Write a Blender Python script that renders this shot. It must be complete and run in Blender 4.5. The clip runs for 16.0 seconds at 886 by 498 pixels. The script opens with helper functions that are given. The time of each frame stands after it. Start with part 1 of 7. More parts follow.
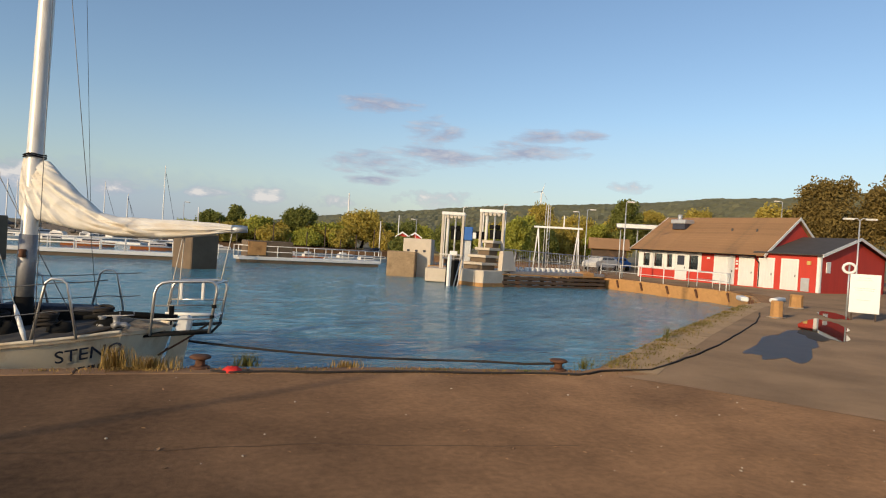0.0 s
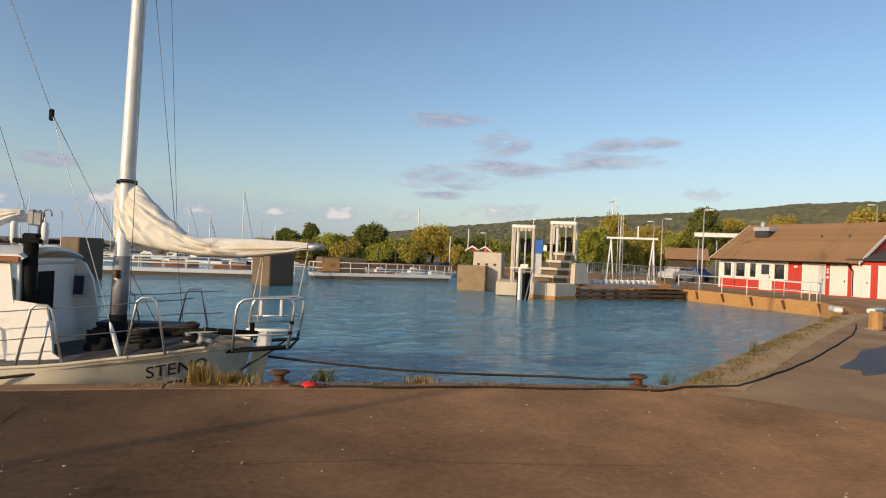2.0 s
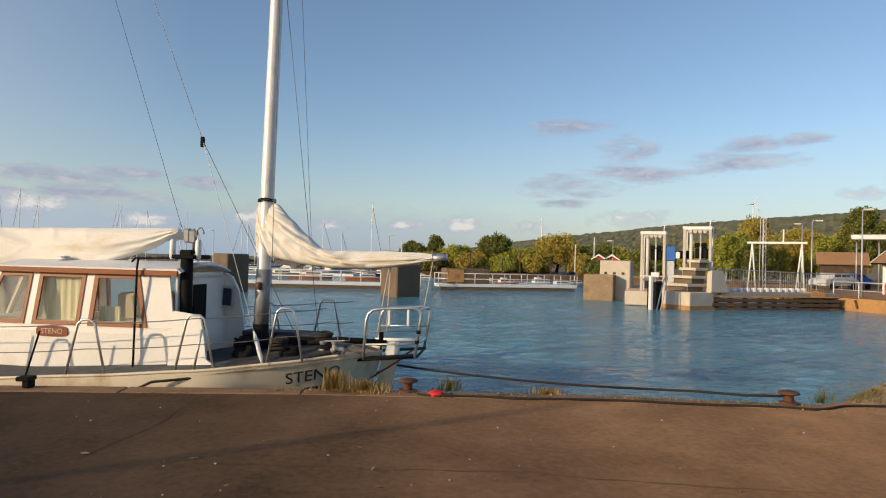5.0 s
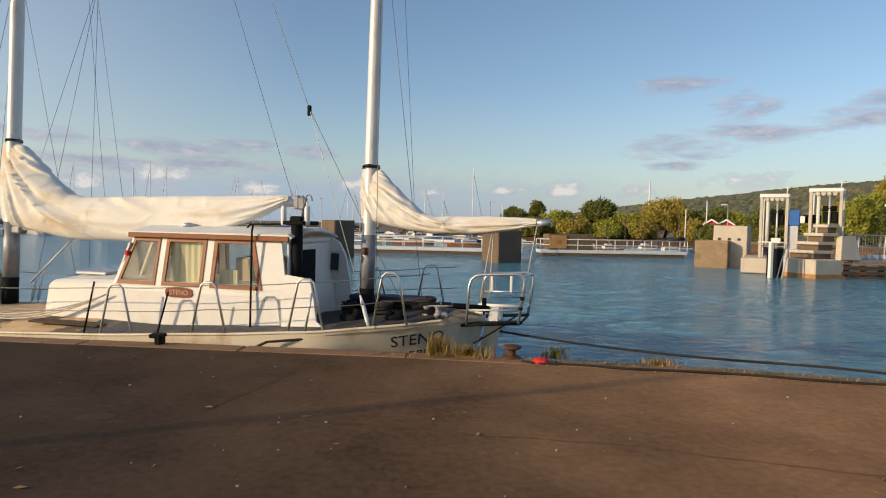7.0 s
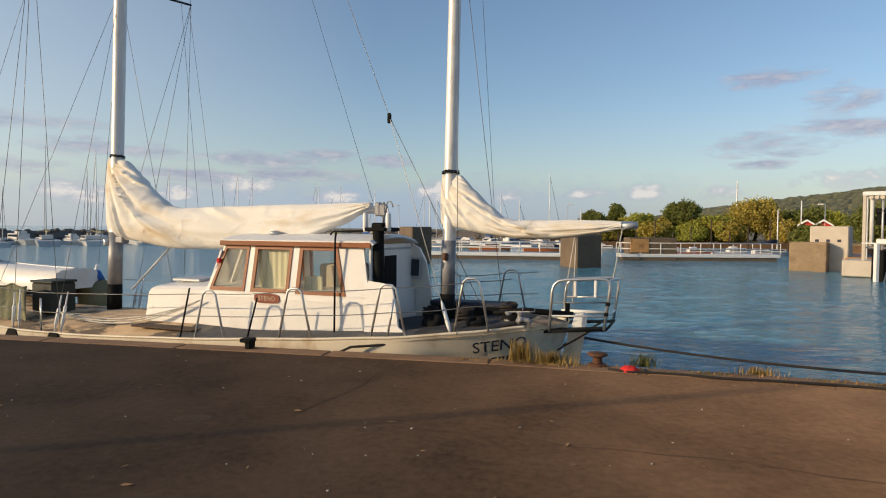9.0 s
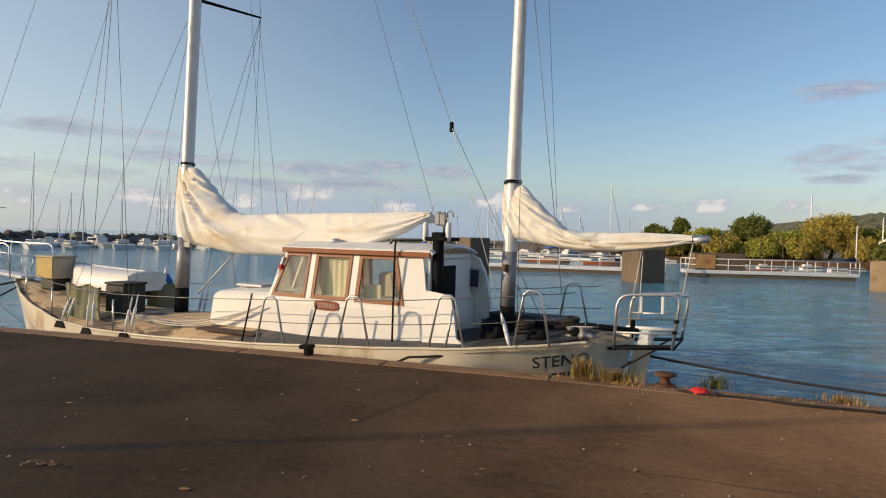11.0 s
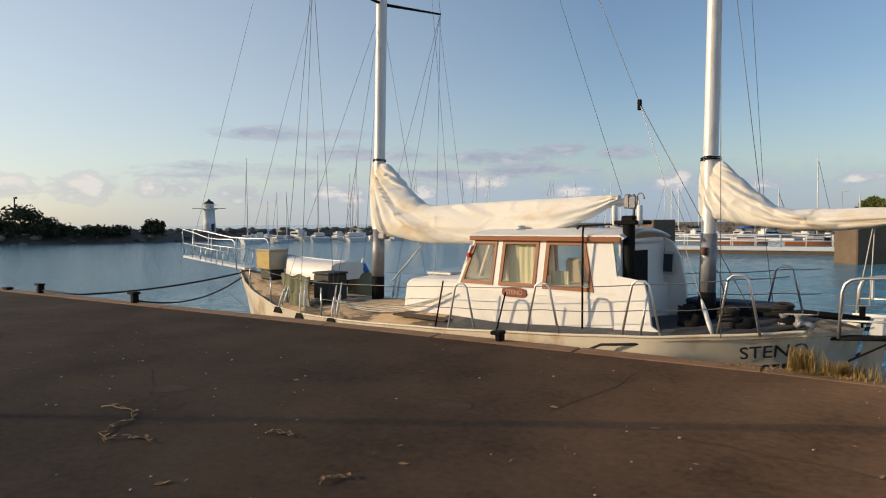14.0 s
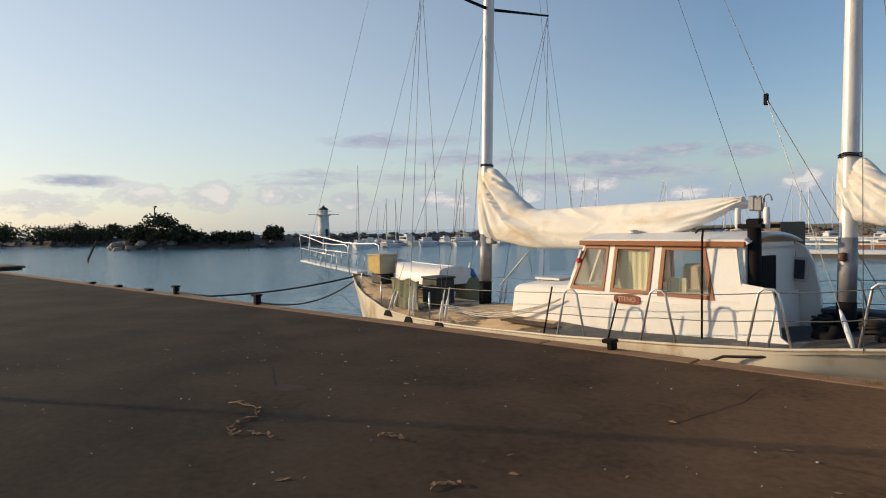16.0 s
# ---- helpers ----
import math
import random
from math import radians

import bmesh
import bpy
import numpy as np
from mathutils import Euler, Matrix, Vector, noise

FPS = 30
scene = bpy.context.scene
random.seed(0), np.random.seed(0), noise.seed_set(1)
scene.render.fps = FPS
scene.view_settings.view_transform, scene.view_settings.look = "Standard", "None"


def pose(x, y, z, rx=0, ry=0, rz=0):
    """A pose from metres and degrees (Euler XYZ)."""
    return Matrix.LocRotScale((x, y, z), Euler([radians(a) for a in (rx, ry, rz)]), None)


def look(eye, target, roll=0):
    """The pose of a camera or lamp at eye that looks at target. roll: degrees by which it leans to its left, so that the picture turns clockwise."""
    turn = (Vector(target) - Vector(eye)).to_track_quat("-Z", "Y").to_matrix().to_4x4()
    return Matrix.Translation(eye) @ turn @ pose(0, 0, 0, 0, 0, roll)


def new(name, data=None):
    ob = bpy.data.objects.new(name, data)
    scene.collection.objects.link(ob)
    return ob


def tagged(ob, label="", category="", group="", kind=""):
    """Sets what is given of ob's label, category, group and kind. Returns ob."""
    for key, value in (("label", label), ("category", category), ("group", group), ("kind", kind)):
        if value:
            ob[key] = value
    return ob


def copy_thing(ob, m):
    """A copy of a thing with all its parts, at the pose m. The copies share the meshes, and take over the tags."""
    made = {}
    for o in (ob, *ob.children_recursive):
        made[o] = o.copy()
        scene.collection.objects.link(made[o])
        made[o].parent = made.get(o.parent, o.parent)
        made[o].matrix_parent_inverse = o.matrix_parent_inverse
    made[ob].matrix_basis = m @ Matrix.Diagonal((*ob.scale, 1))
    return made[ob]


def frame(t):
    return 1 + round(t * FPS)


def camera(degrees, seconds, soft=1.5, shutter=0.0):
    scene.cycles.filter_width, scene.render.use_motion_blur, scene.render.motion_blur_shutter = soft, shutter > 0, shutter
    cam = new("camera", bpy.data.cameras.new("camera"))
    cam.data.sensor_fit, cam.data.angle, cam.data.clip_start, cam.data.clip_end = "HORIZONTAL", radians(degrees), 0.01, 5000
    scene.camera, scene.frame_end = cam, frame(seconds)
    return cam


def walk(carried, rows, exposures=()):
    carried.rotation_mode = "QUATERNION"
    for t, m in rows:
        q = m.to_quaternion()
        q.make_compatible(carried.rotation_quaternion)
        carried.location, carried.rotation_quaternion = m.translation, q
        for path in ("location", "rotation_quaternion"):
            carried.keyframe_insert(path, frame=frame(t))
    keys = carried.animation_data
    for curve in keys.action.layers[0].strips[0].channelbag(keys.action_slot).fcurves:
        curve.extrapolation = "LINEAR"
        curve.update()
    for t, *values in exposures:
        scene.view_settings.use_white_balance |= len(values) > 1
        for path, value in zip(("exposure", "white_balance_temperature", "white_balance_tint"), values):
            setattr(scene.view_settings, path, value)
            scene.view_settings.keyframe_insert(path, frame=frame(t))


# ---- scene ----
cam = camera(70.1, 16.0, soft=1.1)
PATH = [
    (0, (0.148, -8.301, 1.718), (0.82, -6.418, 1.702), 3.6),
    (0.5, (0.134, -8.3, 1.73), (0.736, -6.393, 1.73), 3.5),
    (1, (0.132, -8.279, 1.723), (0.672, -6.353, 1.725), 3.2),
    (1.5, (0.128, -8.28, 1.724), (0.635, -6.345, 1.734), 2.7),
    (2, (0.134, -8.254, 1.722), (0.593, -6.307, 1.738), 2.5),
    (2.5, (0.13, -8.268, 1.733), (0.544, -6.311, 1.766), 2.4),
    (3, (0.139, -8.24, 1.724), (0.492, -6.272, 1.759), 2.1),
    (3.5, (0.151, -8.245, 1.717), (0.438, -6.266, 1.761), 2.0),
    (6, (0.126, -8.129, 1.702), (0.032, -6.131, 1.719), 1.4),
    (6.5, (0.114, -8.083, 1.698), (-0.068, -6.091, 1.675), 1.5),
    (7, (0.108, -8.076, 1.697), (-0.135, -6.093, 1.617), 1.3),
    (7.5, (0.082, -8.061, 1.699), (-0.17, -6.079, 1.615), 1.1),
    (8, (0.061, -8.039, 1.689), (-0.274, -6.069, 1.613), 1.1),
    (8.5, (0.045, -8.03, 1.686), (-0.375, -6.076, 1.612), 0.7),
    (11, (-0.055, -7.875, 1.672), (-0.709, -5.985, 1.638), 1.5),
    (11.5, (-0.069, -7.909, 1.67), (-0.789, -6.043, 1.618), 1.5),
    (12, (-0.112, -7.914, 1.664), (-0.892, -6.073, 1.618), 1.2),
    (12.5, (-0.145, -7.929, 1.664), (-0.989, -6.117, 1.615), 0.9),
    (13, (-0.179, -7.941, 1.667), (-1.122, -6.179, 1.599), 0.1),
    (13.5, (-0.204, -7.932, 1.665), (-1.219, -6.21, 1.599), -0.2),
    (14, (-0.216, -7.96, 1.676), (-1.357, -6.32, 1.594), -0.5),
    (14.5, (-0.223, -7.947, 1.667), (-1.421, -6.346, 1.592), -0.3),
    (15, (-0.245, -7.948, 1.67), (-1.517, -6.406, 1.596), -0.6),
    (15.5, (-0.252, -7.957, 1.68), (-1.584, -6.468, 1.605), -0.6),
    (16, (-0.264, -7.944, 1.693), (-1.663, -6.517, 1.628), -0.9),
]
walk(cam, [(t, look(eye, target, roll)) for t, eye, target, roll in PATH])

# ---- world, sun ----
SUN_AZ, SUN_EL = 239.5, 15.0          # clockwise from +y, above the horizon
saz, sel = radians(SUN_AZ), radians(SUN_EL)
to_sun = Vector((math.sin(saz) * math.cos(sel), math.cos(saz) * math.cos(sel), math.sin(sel)))
sun_data = bpy.data.lights.new("sun", "SUN")
sun_data.energy, sun_data.angle, sun_data.color = 3.8, radians(0.6), (1.0, 0.76, 0.47)
sun_ob = new("sun", sun_data)
sun_ob.matrix_world = look(to_sun * 50, (0, 0, 0))

world = bpy.data.worlds.new("evening_sky")
scene.world = world
world.use_nodes = True
wn, wl = world.node_tree.nodes, world.node_tree.links
wn.clear()


def wnode(kind, **values):
    n = wn.new(kind)
    for k, v in values.items():
        n.inputs[k.replace("_", " ")].default_value = v
    return n


def wmath(op, a, b=None, clamp=False):
    n = wn.new("ShaderNodeMath")
    n.operation, n.use_clamp = op, clamp
    for i, v in enumerate((a, b)):
        if v is None:
            continue
        if isinstance(v, (int, float)):
            n.inputs[i].default_value = v
        else:
            wl.new(v, n.inputs[i])
    return n.outputs[0]


sky = wn.new("ShaderNodeTexSky")
sky.sky_type, sky.sun_disc = "NISHITA", False
sky.sun_elevation, sky.sun_rotation = sel, saz
sky.altitude, sky.air_density, sky.dust_density, sky.ozone_density = 0, 1.0, 1.0, 2.2
coord = wn.new("ShaderNodeTexCoord")
sep = wn.new("ShaderNodeSeparateXYZ")
wl.new(coord.outputs["Generated"], sep.inputs[0])
dx, dy, dz = sep.outputs
azim = wmath("ARCTAN2", dx, dy)       # radians, clockwise from +y
flat = wmath("SQRT", wmath("ADD", wmath("MULTIPLY", dx, dx), wmath("MULTIPLY", dy, dy)))
elev = wmath("ARCTAN2", dz, flat)


def cloud_noise(sx, sy, scale, detail, seed):
    comb = wn.new("ShaderNodeCombineXYZ")
    wl.new(wmath("MULTIPLY", azim, sx), comb.inputs[0])
    wl.new(wmath("MULTIPLY", elev, sy), comb.inputs[1])
    comb.inputs[2].default_value = seed
    n = wnode("ShaderNodeTexNoise", Scale=scale, Detail=detail, Roughness=0.6, Distortion=0.25)
    wl.new(comb.outputs[0], n.inputs["Vector"])
    return n.outputs["Fac"]


def bump_at(value, mid, width):
    """1 at mid, falling off to 0 at mid +- width."""
    d = wmath("DIVIDE", wmath("SUBTRACT", value, mid), width)
    return wmath("SUBTRACT", 1.0, wmath("MULTIPLY", d, d), clamp=True)


def remap(value, lo, hi):
    return wmath("DIVIDE", wmath("SUBTRACT", value, lo), hi - lo, clamp=True)


def patch(az, el, raz, rel):
    """A soft oval round a direction in degrees, 1 at its middle."""
    p = wmath("DIVIDE", wmath("SUBTRACT", azim, radians(az)), radians(raz))
    q = wmath("DIVIDE", wmath("SUBTRACT", elev, radians(el)), radians(rel))
    return wmath("SUBTRACT", 1.0, wmath("ADD", wmath("MULTIPLY", p, p), wmath("MULTIPLY", q, q)), clamp=True)


def any_of(patches):
    best = None
    for p in patches:
        v = patch(*p)
        best = v if best is None else wmath("MAXIMUM", best, v)
    return best


n_low = cloud_noise(1.0, 1.6, 24.0, 9.0, 3.1)
n_streak = cloud_noise(1.0, 4.5, 9.0, 8.0, 8.3)
n_fine = cloud_noise(1.0, 3.0, 30.0, 6.0, 5.7)
ragged = wmath("ADD", wmath("MULTIPLY", n_streak, 0.7), wmath("MULTIPLY", n_fine, 0.3))
# grey-mauve shreds of evening cloud
SHREDS = ((13.0, 12.0, 4.2, 0.95), (17.8, 9.9, 3.2, 1.5), (13.4, 6.8, 5.6, 1.05), (19.5, 8.0, 5.5, 1.0), (26.8, 8.7, 6.5, 0.9), (31.5, 10.2, 2.2, 0.6), (28.0, 9.9, 3.5, 0.8), (13.0, 5.3, 3.0, 0.45),
                 (-24.5, 6.25, 4.6, 0.85), (-31.5, 5.8, 8.5, 0.85), (-27.0, 4.8, 7.0, 0.8), (-38.0, 6.2, 3.0, 0.9), (-45.0, 6.2, 5.5, 0.8), (-19.5, 5.9, 3.0, 0.7), (-36.0, 4.4, 7.0, 0.8), (-48.5, 7.9, 7.0, 0.7), (-52.0, 4.6, 9.0, 0.9), (-74.0, 4.2, 4.0, 0.5))
soft_shreds = any_of([(a, e, ra * 1.35, re_ * 1.4) for a, e, ra, re_ in SHREDS])
streak = remap(wmath("ADD", wmath("MULTIPLY", wmath("SUBTRACT", ragged, 0.5), 3.4), soft_shreds), 0.52, 1.12)
streak = wmath("MULTIPLY", streak, remap(soft_shreds, 0.0, 0.25))
# sunlit heaps low over the sea and the ridge
heaps = any_of(((-31.1, 3.4, 3.0, 1.5), (-14.9, 3.3, 2.6, 1.7), (-43.5, 2.7, 4.2, 1.3), (-24.0, 2.7, 4.0, 0.8), (-36.5, 2.9, 3.0, 0.9), (19.6, 4.0, 6.0, 1.3), (3.6, 3.2, 3.0, 1.0), (-1.0, 3.0, 2.4, 0.8), (9.5, 3.2, 2.6, 0.9), (-8.0, 2.9, 3.0, 1.0), (36.0, 6.0, 3.0, 0.8), (-52.0, 2.6, 4.0, 1.3), (-58.0, 3.2, 4.0, 1.4), (-64.2, 3.0, 4.0, 1.7), (-69.8, 2.9, 4.0, 1.7), (-77.0, 2.4, 6.0, 1.4)))
bank = remap(wmath("ADD", wmath("MULTIPLY", wmath("SUBTRACT", wmath("ADD", wmath("MULTIPLY", n_low, 0.75), wmath("MULTIPLY", n_fine, 0.25)), 0.5), 3.6), heaps), 0.42, 1.15)
bank = wmath("MULTIPLY", bank, remap(heaps, 0.0, 0.35))
cover = wmath("MAXIMUM", wmath("MULTIPLY", bank, 0.85), wmath("MULTIPLY", streak, 0.85))
lit = wmath("MAXIMUM", wmath("MULTIPLY", remap(n_low, 0.30, 0.56), bank), wmath("MULTIPLY", remap(n_fine, 0.46, 0.66), 0.42))
haze = wmath("MULTIPLY", remap(elev, 0.20, 0.0), wmath("ADD", wmath("MULTIPLY", remap(azim, -0.5, 0.5), 0.42), 0.14))

mix_haze = wn.new("ShaderNodeMixRGB")
mix_haze.inputs[2].default_value = (3.35, 3.45, 3.5, 1)
wl.new(haze, mix_haze.inputs[0])
tint = wn.new("ShaderNodeMixRGB")
tint.blend_type = "MULTIPLY"
tint.inputs[0].default_value, tint.inputs[2].default_value = 1.0, (1.02, 0.995, 1.0, 1)
wl.new(sky.outputs[0], tint.inputs[1])
wl.new(tint.outputs[0], mix_haze.inputs[1])
tone = wn.new("ShaderNodeMixRGB")
tone.inputs[1].default_value = (2.25, 2.40, 3.15, 1)      # grey-mauve undersides
tone.inputs[2].default_value = (5.0, 4.7, 4.45, 1)     # sunlit tops
wl.new(lit, tone.inputs[0])
mix_cloud = wn.new("ShaderNodeMixRGB")
wl.new(cover, mix_cloud.inputs[0])
far_bank = wn.new("ShaderNodeMixRGB")                  # distant blue-grey cloud bank low over the sea
far_bank.inputs[2].default_value = (2.3, 2.95, 3.85, 1)
wl.new(wmath("MULTIPLY", wmath("MULTIPLY", bump_at(azim, -0.45, 0.75), remap(wmath("ADD", elev, wmath("MULTIPLY", n_low, -0.06)), 0.055, 0.02)), 0.8), far_bank.inputs[0])
wl.new(mix_haze.outputs[0], far_bank.inputs[1])
veil = wn.new("ShaderNodeMixRGB")                      # thin high cloud towards the low sun
veil.inputs[2].default_value = (4.7, 4.75, 4.5, 1)
wl.new(wmath("MULTIPLY", wmath("MULTIPLY", bump_at(azim, -1.85, 1.50), remap(elev, 0.80, 0.20)), 0.52), veil.inputs[0])
wl.new(far_bank.outputs[0], veil.inputs[1])
wl.new(veil.outputs[0], mix_cloud.inputs[1])
wl.new(tone.outputs[0], mix_cloud.inputs[2])
background = wn.new("ShaderNodeBackground")
background.inputs["Strength"].default_value = 0.158
wl.new(mix_cloud.outputs[0], background.inputs["Color"])
w_out = wn.new("ShaderNodeOutputWorld")
wl.new(background.outputs[0], w_out.inputs["Surface"])


# ---- materials ----
def material(name, base, rough=0.7, metal=0.0, var=0.25, scale=3.0, fine=60.0, bump=0.15, stain=None, stain_amount=0.5,
             stain_scale=1.2, stain_size=0.12, stretch=(1, 1, 1), random=0.0, island=False, ior=1.45, coat=0.0, matte=0.0, speck=None, stain_from=0.56, leafy=0.0, paler=None):
    """A procedural surface: base colour with a broad and a fine variation, optional stains, and fine relief."""
    m = bpy.data.materials.new(name)
    m.use_nodes = True
    nt = m.node_tree
    nd, lk = nt.nodes, nt.links
    bsdf = nd["Principled BSDF"]
    tc = nd.new("ShaderNodeTexCoord")
    mp = nd.new("ShaderNodeMapping")
    mp.inputs["Scale"].default_value = stretch
    lk.new(tc.outputs["Object"], mp.inputs[0])

    def noisy(sc, detail=6.0, rgh=0.6):
        n = nd.new("ShaderNodeTexNoise")
        n.inputs["Scale"].default_value, n.inputs["Detail"].default_value, n.inputs["Roughness"].default_value = sc, detail, rgh
        lk.new(mp.outputs[0], n.inputs["Vector"])
        return n.outputs["Fac"]

    broad, small = noisy(scale), noisy(fine, 3.0)
    add = nd.new("ShaderNodeMath")
    add.operation = "MULTIPLY_ADD"
    add.inputs[1].default_value, add.inputs[2].default_value = 0.45, 0.0
    lk.new(small, add.inputs[0])
    total = nd.new("ShaderNodeMath")
    lk.new(broad, total.inputs[0])
    lk.new(add.outputs[0], total.inputs[1])
    if random:
        rnd = nd.new("ShaderNodeNewGeometry").outputs["Random Per Island"] if island else nd.new("ShaderNodeObjectInfo").outputs["Random"]
        extra = nd.new("ShaderNodeMath")
        extra.operation = "MULTIPLY_ADD"
        extra.inputs[1].default_value = random
        lk.new(rnd, extra.inputs[0])
        lk.new(total.outputs[0], extra.inputs[2])
        total = extra
    ramp = nd.new("ShaderNodeMapRange")
    ramp.inputs["From Min"].default_value, ramp.inputs["From Max"].default_value = 0.42, 1.02 + random
    ramp.inputs["To Min"].default_value, ramp.inputs["To Max"].default_value = 1.0 - var, 1.0 + var
    lk.new(total.outputs[0], ramp.inputs["Value"])
    mul = nd.new("ShaderNodeVectorMath")
    mul.operation = "SCALE"
    mul.inputs[0].default_value = base
    lk.new(ramp.outputs[0], mul.inputs["Scale"])
    colour = mul.outputs[0]
    if stain:
        sn = noisy(stain_scale, 8.0, 0.65)
        sr = nd.new("ShaderNodeMapRange")
        sr.inputs["From Min"].default_value, sr.inputs["From Max"].default_value = stain_from, stain_from + stain_size
        sr.inputs["To Max"].default_value = stain_amount
        lk.new(sn, sr.inputs["Value"])
        mx = nd.new("ShaderNodeMixRGB")
        mx.inputs[2].default_value = (*stain, 1)
        lk.new(sr.outputs[0], mx.inputs[0])
        lk.new(colour, mx.inputs[1])
        colour = mx.outputs[0]
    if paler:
        # base colour scaled along x between two positions, with a ragged transition
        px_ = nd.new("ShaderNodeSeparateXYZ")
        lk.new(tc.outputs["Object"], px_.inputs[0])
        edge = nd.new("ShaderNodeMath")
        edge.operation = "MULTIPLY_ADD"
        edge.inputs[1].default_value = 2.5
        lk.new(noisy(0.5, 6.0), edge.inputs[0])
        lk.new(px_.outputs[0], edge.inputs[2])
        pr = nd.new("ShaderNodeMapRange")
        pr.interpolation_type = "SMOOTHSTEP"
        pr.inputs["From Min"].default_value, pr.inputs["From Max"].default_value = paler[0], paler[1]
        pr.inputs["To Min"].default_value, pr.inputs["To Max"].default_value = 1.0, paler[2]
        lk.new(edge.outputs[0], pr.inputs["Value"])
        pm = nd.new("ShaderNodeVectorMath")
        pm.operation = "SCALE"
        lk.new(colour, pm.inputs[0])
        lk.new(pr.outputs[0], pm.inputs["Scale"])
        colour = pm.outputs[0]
    if speck:
        sp = noisy(130.0, 2.0, 0.5)
        sq = nd.new("ShaderNodeMapRange")
        sq.inputs["From Min"].default_value, sq.inputs["From Max"].default_value = 0.60, 0.70
        sq.inputs["To Max"].default_value = 0.75
        lk.new(sp, sq.inputs["Value"])
        sx = nd.new("ShaderNodeMixRGB")
        sx.inputs[2].default_value = (*speck, 1)
        lk.new(sq.outputs[0], sx.inputs[0])
        lk.new(colour, sx.inputs[1])
        colour = sx.outputs[0]
    lk.new(colour, bsdf.inputs["Base Color"])
    bsdf.inputs["Roughness"].default_value, bsdf.inputs["Metallic"].default_value = rough, metal
    bsdf.inputs["IOR"].default_value = ior
    bsdf.inputs["Coat Weight"].default_value = coat
    bsdf.inputs["Diffuse Roughness"].default_value = matte
    if matte:
        bsdf.inputs["Specular IOR Level"].default_value = 0.12
    if bump:
        bp = nd.new("ShaderNodeBump")
        bp.inputs["Strength"].default_value, bp.inputs["Distance"].default_value = bump, 0.01
        lk.new(total.outputs[0], bp.inputs["Height"])
        lk.new(bp.outputs[0], bsdf.inputs["Normal"])
    if leafy:
        # light that comes through thin leaves
        tl, mix, out = nd.new("ShaderNodeBsdfTranslucent"), nd.new("ShaderNodeMixShader"), nd["Material Output"]
        mix.inputs[0].default_value = leafy
        lk.new(colour, tl.inputs["Color"])
        lk.new(bsdf.outputs[0], mix.inputs[1])
        lk.new(tl.outputs[0], mix.inputs[2])
        lk.new(mix.outputs[0], out.inputs["Surface"])
    return m


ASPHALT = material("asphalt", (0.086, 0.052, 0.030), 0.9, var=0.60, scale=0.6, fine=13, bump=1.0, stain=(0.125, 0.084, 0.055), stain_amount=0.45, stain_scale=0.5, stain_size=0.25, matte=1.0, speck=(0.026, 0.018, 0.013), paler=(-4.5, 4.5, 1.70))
CONCRETE = material("old_concrete", (0.30, 0.25, 0.20), 0.9, var=0.3, scale=1.5, fine=40, bump=0.35, stain=(0.13, 0.10, 0.075), stain_amount=0.7, stain_scale=1.1)
COPING = material("coping_concrete", (0.27, 0.155, 0.082), 0.9, var=0.40, scale=2.2, fine=40, bump=0.6, stain=(0.105, 0.066, 0.036), stain_amount=0.75, stain_scale=2.2, stain_size=0.2)
PALE_CONCRETE = material("pale_concrete", (0.56, 0.49, 0.40), 0.85, var=0.15, scale=1.2, fine=30, bump=0.2, stain=(0.30, 0.25, 0.19), stain_amount=0.5, stain_scale=0.7)
DARK_CONCRETE = material("dark_pier_concrete", (0.15, 0.108, 0.072), 0.9, var=0.3, scale=0.8, fine=20, bump=0.3, stain=(0.09, 0.075, 0.06), stain_amount=0.7, stain_scale=0.6)
RUST_CONCRETE = material("rust_stained_concrete", (0.46, 0.25, 0.095), 0.9, var=0.35, scale=0.9, fine=12, bump=0.35, stain=(0.15, 0.070, 0.030), stain_amount=0.8, stain_scale=0.8, stain_size=0.2, stain_from=0.51)
APRON = material("apron_concrete", (0.215, 0.158, 0.105), 0.9, var=0.30, scale=1.2, fine=50, bump=0.4, stain=(0.13, 0.105, 0.06), stain_amount=0.5, stain_scale=1.0, matte=0.8)
# stained pier concrete in a lighter copy, sunlight included in its colour
SUNLIT_STAINED_PIER = material("sunlit_pier_concrete", (0.30, 0.215, 0.13), 0.9, var=0.35, scale=1.0, fine=12, bump=0.4, stain=(0.12, 0.085, 0.05), stain_amount=0.75, stain_scale=0.9, stain_size=0.2, stain_from=0.5)
HULL = material("cream_hull_paint", (0.70, 0.61, 0.46), 0.42, var=0.08, scale=0.9, fine=14, bump=0.04, stain=(0.36, 0.21, 0.08), stain_amount=0.7, stain_scale=1.6, stain_size=0.18, stain_from=0.53, stretch=(1, 1, 0.6))
WHITE_PAINT = material("white_cabin_paint", (0.80, 0.77, 0.72), 0.42, var=0.05, scale=1.5, fine=20, bump=0.03, stain=(0.60, 0.50, 0.36), stain_amount=0.28, stain_scale=1.4)
WHITE = material("white_gloss_paint", (0.78, 0.77, 0.74), 0.45, var=0.07, scale=2, fine=30, bump=0.04)
DECK = material("weathered_deck", (0.58, 0.41, 0.24), 0.85, var=0.4, scale=2.2, fine=45, bump=0.3, stain=(0.085, 0.07, 0.055), stain_amount=0.85, stain_scale=1.7, stain_size=0.06, stain_from=0.52, stretch=(0.7, 1.6, 1))
